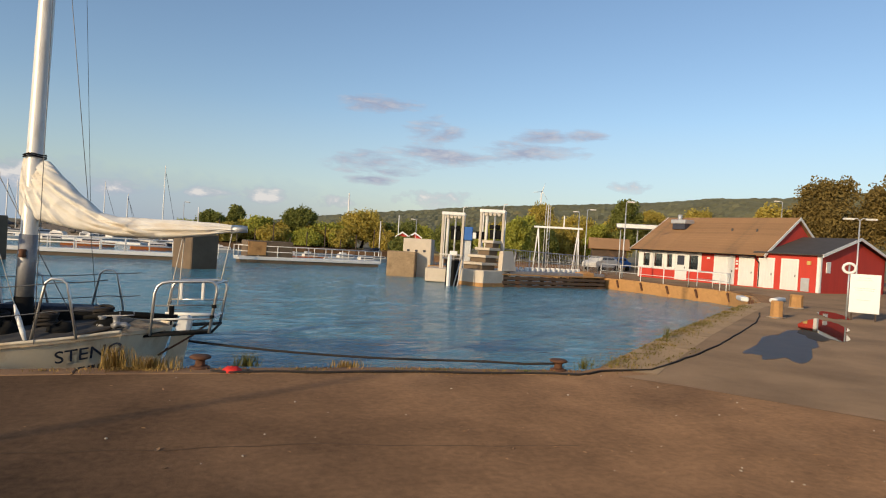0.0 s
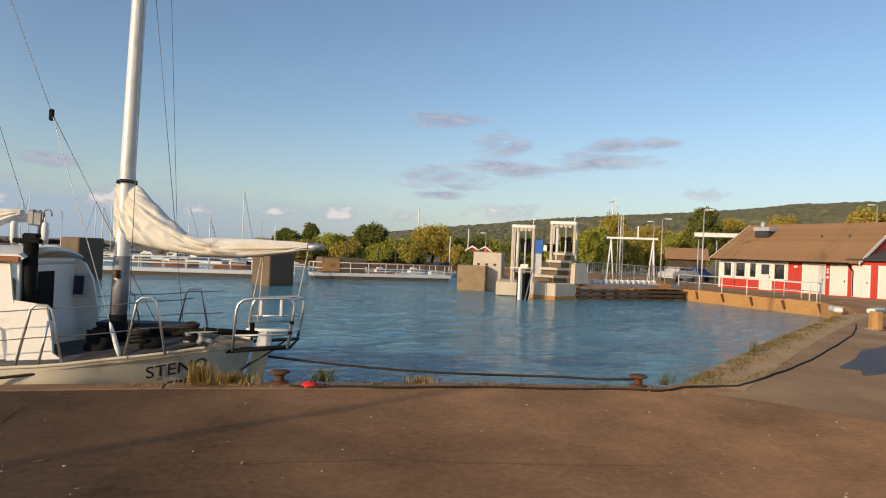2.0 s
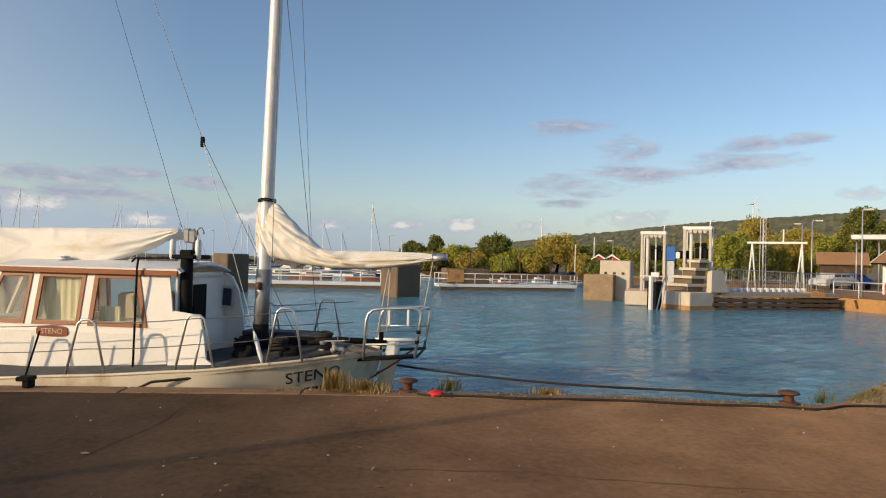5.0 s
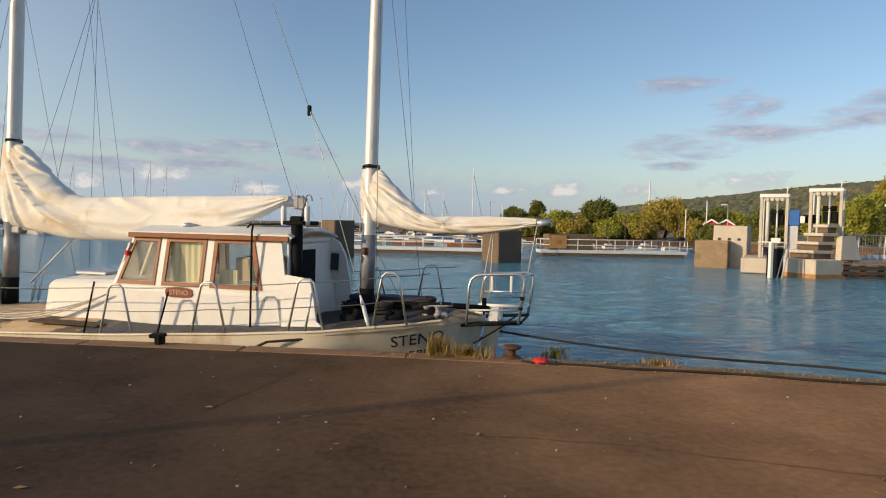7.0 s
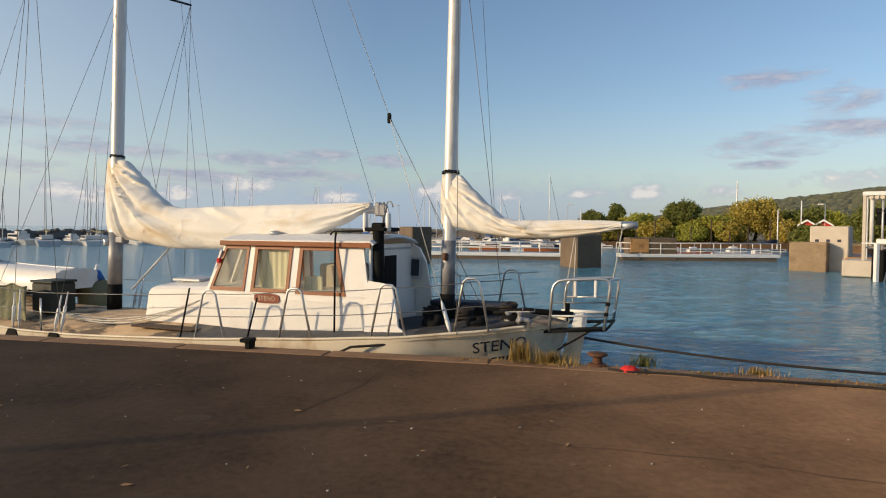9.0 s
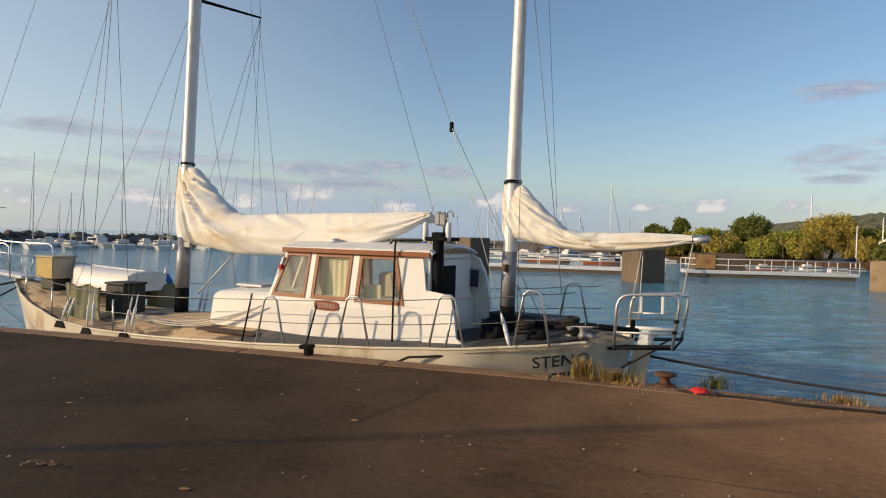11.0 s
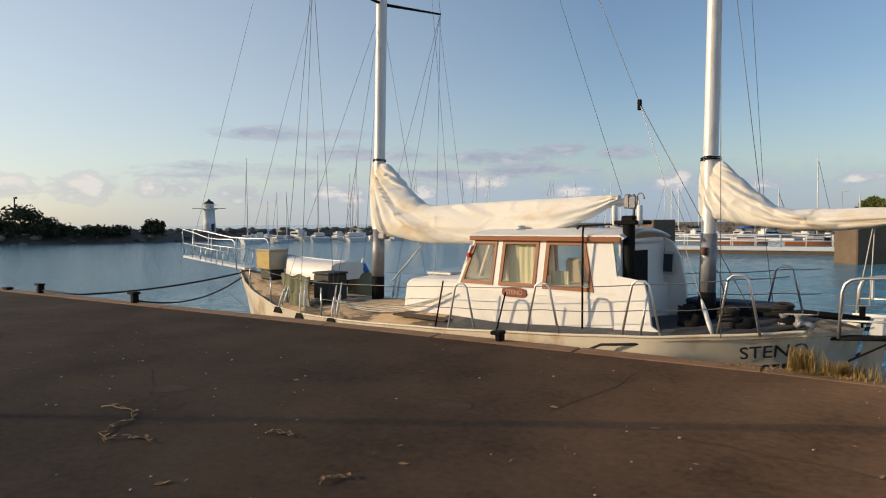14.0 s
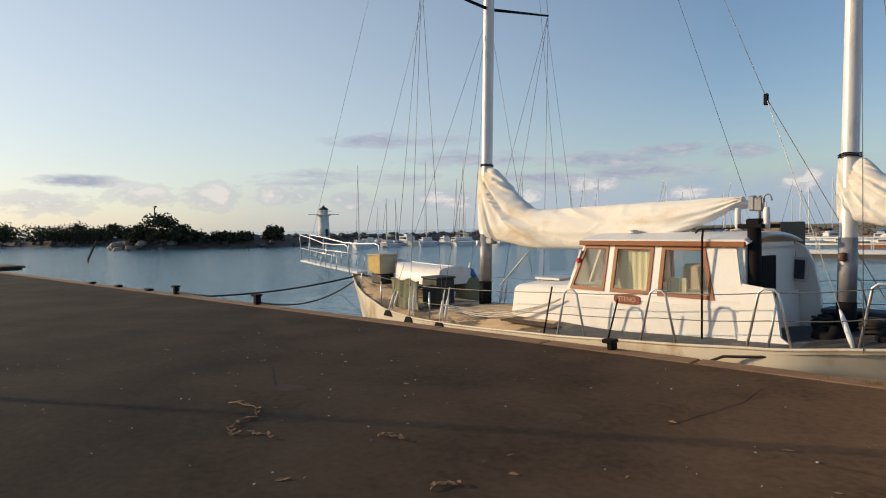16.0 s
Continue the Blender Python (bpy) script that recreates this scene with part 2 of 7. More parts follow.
CANVAS = material("cream_sail_cloth", (0.84, 0.80, 0.72), 0.9, var=0.07, scale=1.6, fine=26, bump=0.10, stain=(0.60, 0.43, 0.22), stain_amount=0.6, stain_scale=0.8, stain_size=0.14, stain_from=0.53, stretch=(0.75, 1, 2.0))
MAST_PAINT = material("silver_mast_paint", (0.74, 0.71, 0.66), 0.38, metal=0.12, var=0.12, scale=2.2, fine=20, bump=0.05, stain=(0.33, 0.27, 0.21), stain_amount=0.5, stain_scale=2.4, stretch=(2, 2, 0.5))
MAST_GREY = material("dull_mast_boot", (0.27, 0.27, 0.28), 0.5, metal=0.3, var=0.25, scale=5, fine=30, bump=0.1, stain=(0.50, 0.46, 0.40), stain_amount=0.6, stain_scale=3)
BLACK = material("black_rubber", (0.010, 0.010, 0.010), 0.7, matte=0.2, var=0.3, scale=8, fine=60, bump=0.1)
STEEL = material("stainless_tube", (0.66, 0.65, 0.63), 0.36, metal=0.85, var=0.12, scale=6, fine=40, bump=0.03)
GALV = material("galvanised_steel", (0.52, 0.53, 0.54), 0.5, metal=0.5, var=0.15, scale=4, fine=30, bump=0.05)
WIRE = material("rigging_wire", (0.17, 0.17, 0.17), 0.45, metal=0.4, var=0.1, scale=10, fine=60, bump=0.0)
ROPE_WHITE = material("white_rope", (0.66, 0.62, 0.54), 0.9, var=0.2, scale=12, fine=120, bump=0.4)
ROPE_DARK = material("dark_mooring_rope", (0.028, 0.023, 0.020), 0.9, var=0.35, scale=10, fine=90, bump=0.5)
RUST = material("rusty_iron", (0.12, 0.055, 0.03), 0.8, metal=0.2, var=0.45, scale=9, fine=60, bump=0.4, stain=(0.06, 0.035, 0.025), stain_amount=0.8, stain_scale=6)
MAHOGANY = material("varnished_mahogany", (0.27, 0.085, 0.022), 0.5, var=0.3, scale=3, fine=40, bump=0.08, stretch=(0.6, 6, 6))
RED_WALL = material("red_board_wall", (0.52, 0.045, 0.028), 0.7, var=0.14, scale=0.8, fine=25, bump=0.1, stretch=(2, 2, 0.4))
RED_CLOTH = material("red_cloth", (0.70, 0.03, 0.025), 0.8, var=0.2, scale=8, fine=60, bump=0.3)
ROOF_TILE = material("brown_roof_tile", (0.31, 0.175, 0.085), 0.85, var=0.22, scale=0.9, fine=18, bump=0.3, random=0.35, stain=(0.13, 0.10, 0.06), stain_amount=0.5, stain_scale=0.5)
ROOF_FELT = material("dark_roof_felt", (0.075, 0.066, 0.06), 0.8, var=0.25, scale=1.2, fine=20, bump=0.2)
DARK_WOOD = material("dark_timber", (0.075, 0.05, 0.035), 0.85, var=0.4, scale=2, fine=30, bump=0.3, stain=(0.22, 0.11, 0.05), stain_amount=0.6, stain_scale=0.8)
BLUE = material("blue_tarpaulin", (0.03, 0.13, 0.42), 0.6, var=0.15, scale=3, fine=20, bump=0.15)
GREEN_GREY = material("faded_green_canvas", (0.20, 0.195, 0.115), 0.85, var=0.25, scale=3, fine=30, bump=0.2)
DARK_GREEN = material("dark_plastic_box", (0.028, 0.032, 0.026), 0.6, var=0.2, scale=4, fine=30, bump=0.1)
YELLOW_BOX = material("yellowed_locker", (0.52, 0.37, 0.12), 0.7, var=0.2, scale=4, fine=30, bump=0.1)
BEIGE = material("beige_locker", (0.47, 0.40, 0.28), 0.7, var=0.15, scale=4, fine=30, bump=0.1)
LETTER = material("dark_blue_lettering", (0.02, 0.028, 0.05), 0.6, var=0.2, scale=8, fine=40, bump=0.0)
GRASS = material("edge_grass", (0.13, 0.13, 0.032), 0.9, var=0.35, scale=2, fine=10, bump=0.0, random=0.5, island=True)
DRY_GRASS = material("dry_grass", (0.31, 0.205, 0.06), 0.9, var=0.35, scale=2, fine=10, bump=0.0, random=0.5, island=True)
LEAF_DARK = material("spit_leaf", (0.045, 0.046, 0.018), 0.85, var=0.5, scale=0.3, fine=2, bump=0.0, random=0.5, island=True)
LEAF = material("dark_leaf", (0.22, 0.235, 0.056), 0.8, var=0.2, scale=0.3, fine=2, bump=0.0, random=0.25, island=True, leafy=0.45)
LEAF_YELLOW = material("autumn_leaf", (0.50, 0.40, 0.085), 0.8, var=0.2, scale=0.3, fine=2, bump=0.0, random=0.25, island=True, leafy=0.45)
LEAF_GREEN = material("fresh_leaf", (0.42, 0.42, 0.075), 0.8, var=0.2, scale=0.3, fine=2, bump=0.0, random=0.25, island=True, leafy=0.45)
LEAF_BROWN = material("brown_green_leaf", (0.235, 0.170, 0.050), 0.8, var=0.3, scale=0.3, fine=2, bump=0.0, random=0.4, island=True, leafy=0.35)
BARK = material("bark", (0.09, 0.065, 0.045), 0.9, var=0.3, scale=4, fine=30, bump=0.4)
ROCK = material("breakwater_rock", (0.135, 0.115, 0.095), 0.9, var=0.4, scale=1.2, fine=12, bump=0.4, random=0.4, island=True)
FOREST = material("wooded_hillside", (0.160, 0.152, 0.072), 0.95, var=0.40, scale=0.02, fine=0.12, bump=0.0, stain=(0.20, 0.150, 0.058), stain_amount=0.5, stain_scale=0.012, stain_size=0.15)
MEADOW = material("shore_ground", (0.21, 0.165, 0.085), 0.95, var=0.35, scale=0.2, fine=3, bump=0.2, stain=(0.30, 0.24, 0.16), stain_amount=0.6, stain_scale=0.15)
PEBBLE = material("pale_pebble", (0.42, 0.36, 0.29), 0.85, var=0.3, scale=6, fine=40, bump=0.2, random=0.5)
DRY_LEAF = material("dead_leaf", (0.27, 0.15, 0.065), 0.85, var=0.4, scale=6, fine=40, bump=0.1, random=0.6)
FAR_WHITE = material("far_boat_white", (0.68, 0.66, 0.62), 0.5, var=0.15, scale=1, fine=6, bump=0.0)
FAR_DARK = material("far_dark_cover", (0.035, 0.04, 0.06), 0.7, var=0.3, scale=1, fine=6, bump=0.0)
SIGN = material("sign_face", (0.83, 0.83, 0.81), 0.5, var=0.03, scale=2, fine=20, bump=0.0)
INTERIOR = material("cabin_interior", (0.50, 0.43, 0.32), 0.7, var=0.15, scale=3, fine=20, bump=0.05)


def glass_material(name, tint, rough=0.03):
    m = bpy.data.materials.new(name)
    m.use_nodes = True
    nd, lk = m.node_tree.nodes, m.node_tree.links
    out = nd["Material Output"]
    nd.remove(nd["Principled BSDF"])
    gl, tr, mx, fr = nd.new("ShaderNodeBsdfGlossy"), nd.new("ShaderNodeBsdfTransparent"), nd.new("ShaderNodeMixShader"), nd.new("ShaderNodeFresnel")
    gl.inputs["Roughness"].default_value = rough
    tr.inputs["Color"].default_value = (*tint, 1)
    fr.inputs["IOR"].default_value = 1.55
    lk.new(fr.outputs[0], mx.inputs[0])
    lk.new(tr.outputs[0], mx.inputs[1])
    lk.new(gl.outputs[0], mx.inputs[2])
    lk.new(mx.outputs[0], out.inputs["Surface"])
    return m


GLASS = glass_material("window_glass", (0.86, 0.88, 0.84))


def water_material():
    m = bpy.data.materials.new("harbour_water")
    m.use_nodes = True
    nd, lk = m.node_tree.nodes, m.node_tree.links
    bsdf = nd["Principled BSDF"]
    bsdf.inputs["Base Color"].default_value = (0.090, 0.240, 0.315, 1)
    bsdf.inputs["Roughness"].default_value, bsdf.inputs["IOR"].default_value = 0.08, 1.33
    tc = nd.new("ShaderNodeTexCoord")
    # the breeze ruffles the inner basin more than the lee of the long breakwater
    sx = nd.new("ShaderNodeSeparateXYZ")
    lk.new(tc.outputs["Object"], sx.inputs[0])
    breeze = nd.new("ShaderNodeMapRange")
    breeze.interpolation_type = "SMOOTHSTEP"
    breeze.inputs["From Min"].default_value, breeze.inputs["From Max"].default_value = -24.0, 0.0
    breeze.inputs["To Min"].default_value, breeze.inputs["To Max"].default_value = 0.65, 1.0
    lk.new(sx.outputs[0], breeze.inputs["Value"])
    previous = None
    for sc, stretch, dist, strength in ((0.4, (1.0, 1.8, 1), 0.14, 0.5), (1.4, (0.7, 2.4, 1), 0.14, 1.0), (4.6, (0.7, 2.6, 1), 0.055, 1.0)):
        mp = nd.new("ShaderNodeMapping")
        mp.inputs["Scale"].default_value, mp.inputs["Rotation"].default_value = stretch, (0, 0, radians(18))
        lk.new(tc.outputs["Object"], mp.inputs[0])
        n = nd.new("ShaderNodeTexNoise")
        n.inputs["Scale"].default_value, n.inputs["Detail"].default_value = sc, 4.0
        n.inputs["Distortion"].default_value = 0.6
        lk.new(mp.outputs[0], n.inputs["Vector"])
        high = nd.new("ShaderNodeMath")
        high.operation = "MULTIPLY"
        lk.new(n.outputs["Fac"], high.inputs[0])
        lk.new(breeze.outputs[0], high.inputs[1])
        bp = nd.new("ShaderNodeBump")
        bp.inputs["Strength"].default_value, bp.inputs["Distance"].default_value = strength, dist
        lk.new(high.outputs[0], bp.inputs["Height"])
        if previous:
            lk.new(previous, bp.inputs["Normal"])
        previous = bp.outputs[0]
    lk.new(previous, bsdf.inputs["Normal"])
    return m


WATER = water_material()
TAR = material("tar_seam", (0.080, 0.052, 0.034), 0.8, var=0.3, scale=3, fine=80, bump=0.3, matte=1.0)
STAIN = material("worn_asphalt", (0.105, 0.068, 0.044), 0.9, var=0.3, scale=3, fine=80, bump=0.4, matte=1.0)
WET = material("wet_asphalt", (0.062, 0.042, 0.028), 0.52, var=0.35, scale=1.5, fine=60, bump=0.12)
PUDDLE = material("puddle_water", (0.03, 0.025, 0.02), 0.02, var=0.2, scale=2, fine=10, bump=0.0, ior=1.33)


# ---- mesh building ----
class Mesh:
    """Collects vertices and faces of one part."""

    def __init__(self):
        self.v, self.f, self.s = [], [], []

    def add(self, verts, faces, smooth=False):
        k = len(self.v)
        self.v += [tuple(p) for p in verts]
        self.f += [tuple(i + k for i in q) for q in faces]
        self.s += [smooth] * len(faces)
        return self

    def box(self, c, size, bevel=0.01, turn=0.0, tilt=None):
        """A box with chamfered edges, turned by degrees about z."""
        h = [a / 2 for a in size]
        b = min(bevel, min(h) * 0.45)
        vs, idx = [], {}
        for sx in (-1, 1):
            for sy in (-1, 1):
                for sz in (-1, 1):
                    for ax in range(3):
                        p = [sx * (h[0] - b), sy * (h[1] - b), sz * (h[2] - b)]
                        p[ax] = (sx, sy, sz)[ax] * h[ax]
                        idx[sx, sy, sz, ax] = len(vs)
                        vs.append(p)
        fs = []
        for ax in range(3):
            a1, a2 = (ax + 1) % 3, (ax + 2) % 3
            for s in (-1, 1):
                ring = []
                for p, q in ((-1, -1), (1, -1), (1, 1), (-1, 1)):
                    k = [0, 0, 0]
                    k[ax], k[a1], k[a2] = s, p, q
                    ring.append(idx[(*k, ax)])
                fs.append(ring if s > 0 else ring[::-1])
            for p in (-1, 1):
                for q in (-1, 1):
                    k = [0, 0, 0]
                    k[a1], k[a2] = p, q
                    lo, hi = list(k), list(k)
                    lo[ax], hi[ax] = -1, 1
                    fs.append([idx[(*lo, a1)], idx[(*hi, a1)], idx[(*hi, a2)], idx[(*lo, a2)]])
        for sx in (-1, 1):
            for sy in (-1, 1):
                for sz in (-1, 1):
                    fs.append([idx[sx, sy, sz, a] for a in range(3)])
        m = pose(*c, 0, 0, turn) if tilt is None else Matrix.Translation(c) @ tilt
        return self.add([m @ Vector(p) for p in vs], fs)

    def tube(self, points, r, seg=8, smooth=True, cap=True):
        """A tube through points; r is one radius or one for each point."""
        pts = [Vector(p) for p in points]
        rs = r if isinstance(r, (list, tuple)) else [r] * len(pts)
        vs, fs = [], []
        up = None
        for i, p in enumerate(pts):
            d = (pts[min(i + 1, len(pts) - 1)] - pts[max(i - 1, 0)]).normalized()
            if up is None:
                up = Vector((0, 0, 1)) if abs(d.z) < 0.9 else Vector((0, 1, 0))
            side = d.cross(up).normalized()
            up = side.cross(d).normalized()
            for k in range(seg):
                a = 2 * math.pi * k / seg
                vs.append(p + (side * math.cos(a) + up * math.sin(a)) * rs[i])
        for i in range(len(pts) - 1):
            for k in range(seg):
                fs.append((i * seg + k, i * seg + (k + 1) % seg, (i + 1) * seg + (k + 1) % seg, (i + 1) * seg + k))
        self.add(vs, fs, smooth)
        if cap:
            n = len(self.v) - len(vs)
            self.f += [tuple(n + k for k in range(seg))[::-1], tuple(n + len(vs) - seg + k for k in range(seg))]
            self.s += [False, False]
        return self

    def lathe(self, c, profile, seg=16, smooth=True):
        """Turned about the vertical through c; profile: (radius, height) from bottom to top."""
        vs, fs = [], []
        for r, z in profile:
            for k in range(seg):
                a = 2 * math.pi * k / seg
                vs.append((c[0] + r * math.cos(a), c[1] + r * math.sin(a), c[2] + z))
        for i in range(len(profile) - 1):
            for k in range(seg):
                fs.append((i * seg + k, i * seg + (k + 1) % seg, (i + 1) * seg + (k + 1) % seg, (i + 1) * seg + k))
        self.add(vs, fs, smooth)
        n = len(self.v) - len(vs)
        self.f += [tuple(n + k for k in range(seg))[::-1], tuple(n + len(vs) - seg + k for k in range(seg))]
        self.s += [False, False]
        return self

    def grid(self, rows, smooth=True, close=False):
        """A skin over rows of equally many points."""
        w = len(rows[0])
        fs = []
        for i in range(len(rows) - 1):
            for k in range(w if close else w - 1):
                k2 = (k + 1) % w
                fs.append((i * w + k, i * w + k2, (i + 1) * w + k2, (i + 1) * w + k))
        return self.add([p for row in rows for p in row], fs, smooth)

    def prism(self, outline, lo, hi):
        """An upright slab over an outline of (x, y), counterclockwise."""
        n = len(outline)
        vs = [(x, y, lo) for x, y in outline] + [(x, y, hi) for x, y in outline]
        fs = [tuple(range(n))[::-1], tuple(range(n, 2 * n))] + [(i, (i + 1) % n, n + (i + 1) % n, n + i) for i in range(n)]
        return self.add(vs, fs)

    def slab(self, outline, thick):
        """A flat plate over a planar 3D outline, thickened along its normal."""
        p = [Vector(q) for q in outline]
        n = len(p)
        nor = sum(((p[i] - p[0]).cross(p[(i + 1) % n] - p[0]) for i in range(1, n - 1)), Vector()).normalized() * thick
        vs = p + [q + nor for q in p]
        fs = [tuple(range(n))[::-1], tuple(range(n, 2 * n))] + [(i, (i + 1) % n, n + (i + 1) % n, n + i) for i in range(n)]
        return self.add(vs, fs)

    def data(self, name, mat):
        me = bpy.data.meshes.new(name)
        me.from_pydata(self.v, [], self.f)
        me.polygons.foreach_set("use_smooth", self.s)
        me.materials.append(mat)
        me.update()
        return me


def part(name, mesh, mat, parent=None, label="", kind=""):
    """Links a collected mesh as one object, under a thing or a part where one is given."""
    ob = new(name, mesh.data(name, mat) if isinstance(mesh, Mesh) else mesh)
    ob.parent = parent
    return tagged(ob, label=label, kind=kind)


def thing(name, m, label, category, group=""):
    ob = new(name)
    ob.empty_display_size = 0.2
    ob.matrix_world = m
    return tagged(ob, label, category, group)


def lettering(text, size, mat, name="lettering", bend=None):
    """Letters as a mesh in the xz plane, centred on the origin, facing -y; bend may move each vertex."""
    cu = bpy.data.curves.new(name, "FONT")
    cu.body, cu.size, cu.align_x, cu.align_y, cu.extrude, cu.offset = text, size, "CENTER", "CENTER", 0.003, size * 0.006
    cu.resolution_u = 3
    tmp = bpy.data.objects.new(name, cu)
    scene.collection.objects.link(tmp)
    me = bpy.data.meshes.new_from_object(tmp.evaluated_get(bpy.context.evaluated_depsgraph_get()))
    bpy.data.objects.remove(tmp)
    for v in me.vertices:
        x, y, z = v.co
        v.co = bend(x, y, z) if bend else (x, -z, y)
    me.materials.clear()
    me.materials.append(mat)
    return me


# ---- setting: water, quay, land, hills ----
WATER_Z = -0.8
def ripple(x, y):
    """Small wind waves over the inner basin, dying out towards its rim."""
    rim = max(0.0, min(1.0, (x + 22) / 8, (34 - x) / 6, (y + 3) / 2, (44 - y) / 12))
    if rim == 0.0:
        return WATER_Z
    c, s = 0.951, 0.309
    p, q = x * c + y * s, y * c - x * s
    h = 0.038 * noise.noise(Vector((p * 0.75, q * 1.5, 0.4))) + 0.024 * noise.noise(Vector((p * 1.7, q * 3.4, 5.1)))
    h += 0.030 * noise.noise(Vector((p * 0.25, q * 0.45, 9.0)))
    return WATER_Z + rim * h * (0.75 + 0.6 * noise.noise(Vector((x * 0.12, y * 0.16, 2.0))))


sea_x = [-2500, -400, -120, -60, -35] + [-22 + 0.17 * k for k in range(330)] + [40, 90, 300, 2500]
sea_y = [-2500, -200, -20] + [-3 + 0.15 * k for k in range(180)] + [24 + 0.24 * k for k in range(84)] + [60, 120, 400, 2500]
sea = Mesh().grid([[(x, y, ripple(x, y)) for y in sea_y] for x in sea_x], smooth=True)
part("water", sea, WATER, kind="structure", label="rippled dark blue harbour water")

NEAR_EDGE = [(-400, -16.0), (-80, -3.1), (-23.7, -0.95), (-10, -0.36), (-1.3, -0.01), (2.5, -0.08), (5.2, -0.40)]
SIDE_EDGE = [(5.75, -0.12), (6.3, 0.36), (10.1, 3.6), (15.2, 7.7), (20.4, 11.8), (23.0, 13.3)]
FAR_EDGE = [(23.0, 13.3), (27.0, 17.6), (28.4, 20.6), (27.4, 30.0), (26.8, 34.0), (29, 42), (31, 62), (26, 86), (-3, 90), (-60, 135), (-300, 330)]
outline = [(-400, -300), (900, -300), (900, 900), (-600, 900)] + FAR_EDGE[::-1] + SIDE_EDGE[::-1][1:] + NEAR_EDGE[::-1]
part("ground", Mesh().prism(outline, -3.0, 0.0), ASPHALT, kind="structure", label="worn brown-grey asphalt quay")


def along(points, step):
    """Points every step metres along a polyline, with directions."""
    out = []
    for a, b in zip(points[:-1], points[1:]):
        a, b = Vector(a), Vector(b)
        n = max(1, round((b - a).length / step))
        out += [(a + (b - a) * (i / n), (b - a).normalized(), (b - a).length / n) for i in range(n)]
    return out


quay_edge = tagged(new("quay_edge"), "brown concrete coping along the quay", "quay edge", kind="structure")
coping_rng = random.Random(5)
for line, wide in ((NEAR_EDGE[1:], 0.34), (SIDE_EDGE, 0.85)):
    for p, d, length in along(line, 2.4):
        if p.x < -40:
            continue
        n = Vector((-d.y, d.x))
        c = p + d * length / 2 - n * (wide / 2 - 0.03)
        m = Mesh().box((0, 0, 0), (length - 0.012, wide, 0.16), 0.018)
        ob = part("coping_stone", m, COPING if wide < 0.5 else APRON, quay_edge)
        ob.matrix_local = pose(c.x, c.y, -0.076 + coping_rng.uniform(0.003, 0.009), 0, 0, math.degrees(math.atan2(d.y, d.x)))

wall_mesh = Mesh()
for line in (NEAR_EDGE[1:], SIDE_EDGE):
    for p, d, length in along(line, 12.0):
        n = Vector((-d.y, d.x))
        c = p + d * length / 2 - n * 0.05
        wall_mesh.box((c.x, c.y, -1.55), (length, 0.16, 2.8), 0.005, math.degrees(math.atan2(d.y, d.x)))
part("quay_wall", wall_mesh, DARK_CONCRETE, kind="structure", label="dark concrete quay wall above the water")

far_wall = tagged(new("wall_far_quay"), "rust-stained ochre concrete quay wall with tyre-like fenders", "quay wall", kind="structure")
rust_rng = random.Random(9)
for p, d, length in along(FAR_EDGE[:6], 2.6):
    n = Vector((-d.y, d.x))
    c = p + d * length / 2
    ob = part("wall_panel", Mesh().box((0, 0, 0), (length - 0.02, 0.30, 2.7), 0.03), RUST_CONCRETE, far_wall)
    ob.matrix_local = pose(c.x, c.y, -1.36 + rust_rng.uniform(-0.02, 0.02), 0, 0, math.degrees(math.atan2(d.y, d.x)))
    c2 = p + n * 0.2
    ob = part("fender_bracket", Mesh().box((0, 0, 0), (0.10, 0.16, 0.55), 0.02, tilt=pose(0, 0, 0, 0, 22, 0)), RUST, far_wall)
    ob.matrix_local = pose(c2.x, c2.y, -0.35, 0, 0, math.degrees(math.atan2(d.y, d.x)))

# lighter asphalt of the side quay
side_ground = Mesh().prism([(5.6, -0.75), (6.2, -1.4), (9.5, -6), (30, -30), (200, -30), (200, 60), (40, 60), (31, 35), (29.0, 30), (29.6, 20.8), (28.0, 17.2), (23.6, 12.9), (20.9, 11.2), (15.7, 7.1), (10.6, 3.0), (6.8, -0.25), (6.1, -0.7)][::1], -0.05, 0.004)
part("pavement", side_ground, material("grey_asphalt", (0.140, 0.100, 0.068), 0.85, var=0.45, scale=0.5, fine=80, bump=0.35, stain=(0.085, 0.07, 0.055), stain_amount=0.6, stain_scale=0.6, stain_size=0.2, matte=1.0), kind="structure", label="grey asphalt of the side quay")
shore = Mesh().prism([(32, 64), (27, 88), (-3, 92), (-60, 137), (-300, 334), (-600, 890), (890, 890), (890, 70), (60, 66)][::-1], -0.05, 0.25)
part("shore", shore, MEADOW, kind="structure", label="dry grassy far shore")


def ridge_height(az):
    """Height of the wooded ridge 1500 m off, by azimuth in degrees clockwise from +y."""
    keys = [(-40, -10), (-6, 2), (0, 18), (2.5, 30), (7.7, 50), (15, 73), (25, 101), (35, 117), (42, 132), (48, 140), (54, 151), (75, 165), (110, 150), (180, 120)]
    for (a, h), (b, k) in zip(keys[:-1], keys[1:]):
        if a <= az <= b:
            return h + (k - h) * (az - a) / (b - a)
    return keys[0][1] if az < keys[0][0] else keys[-1][1]


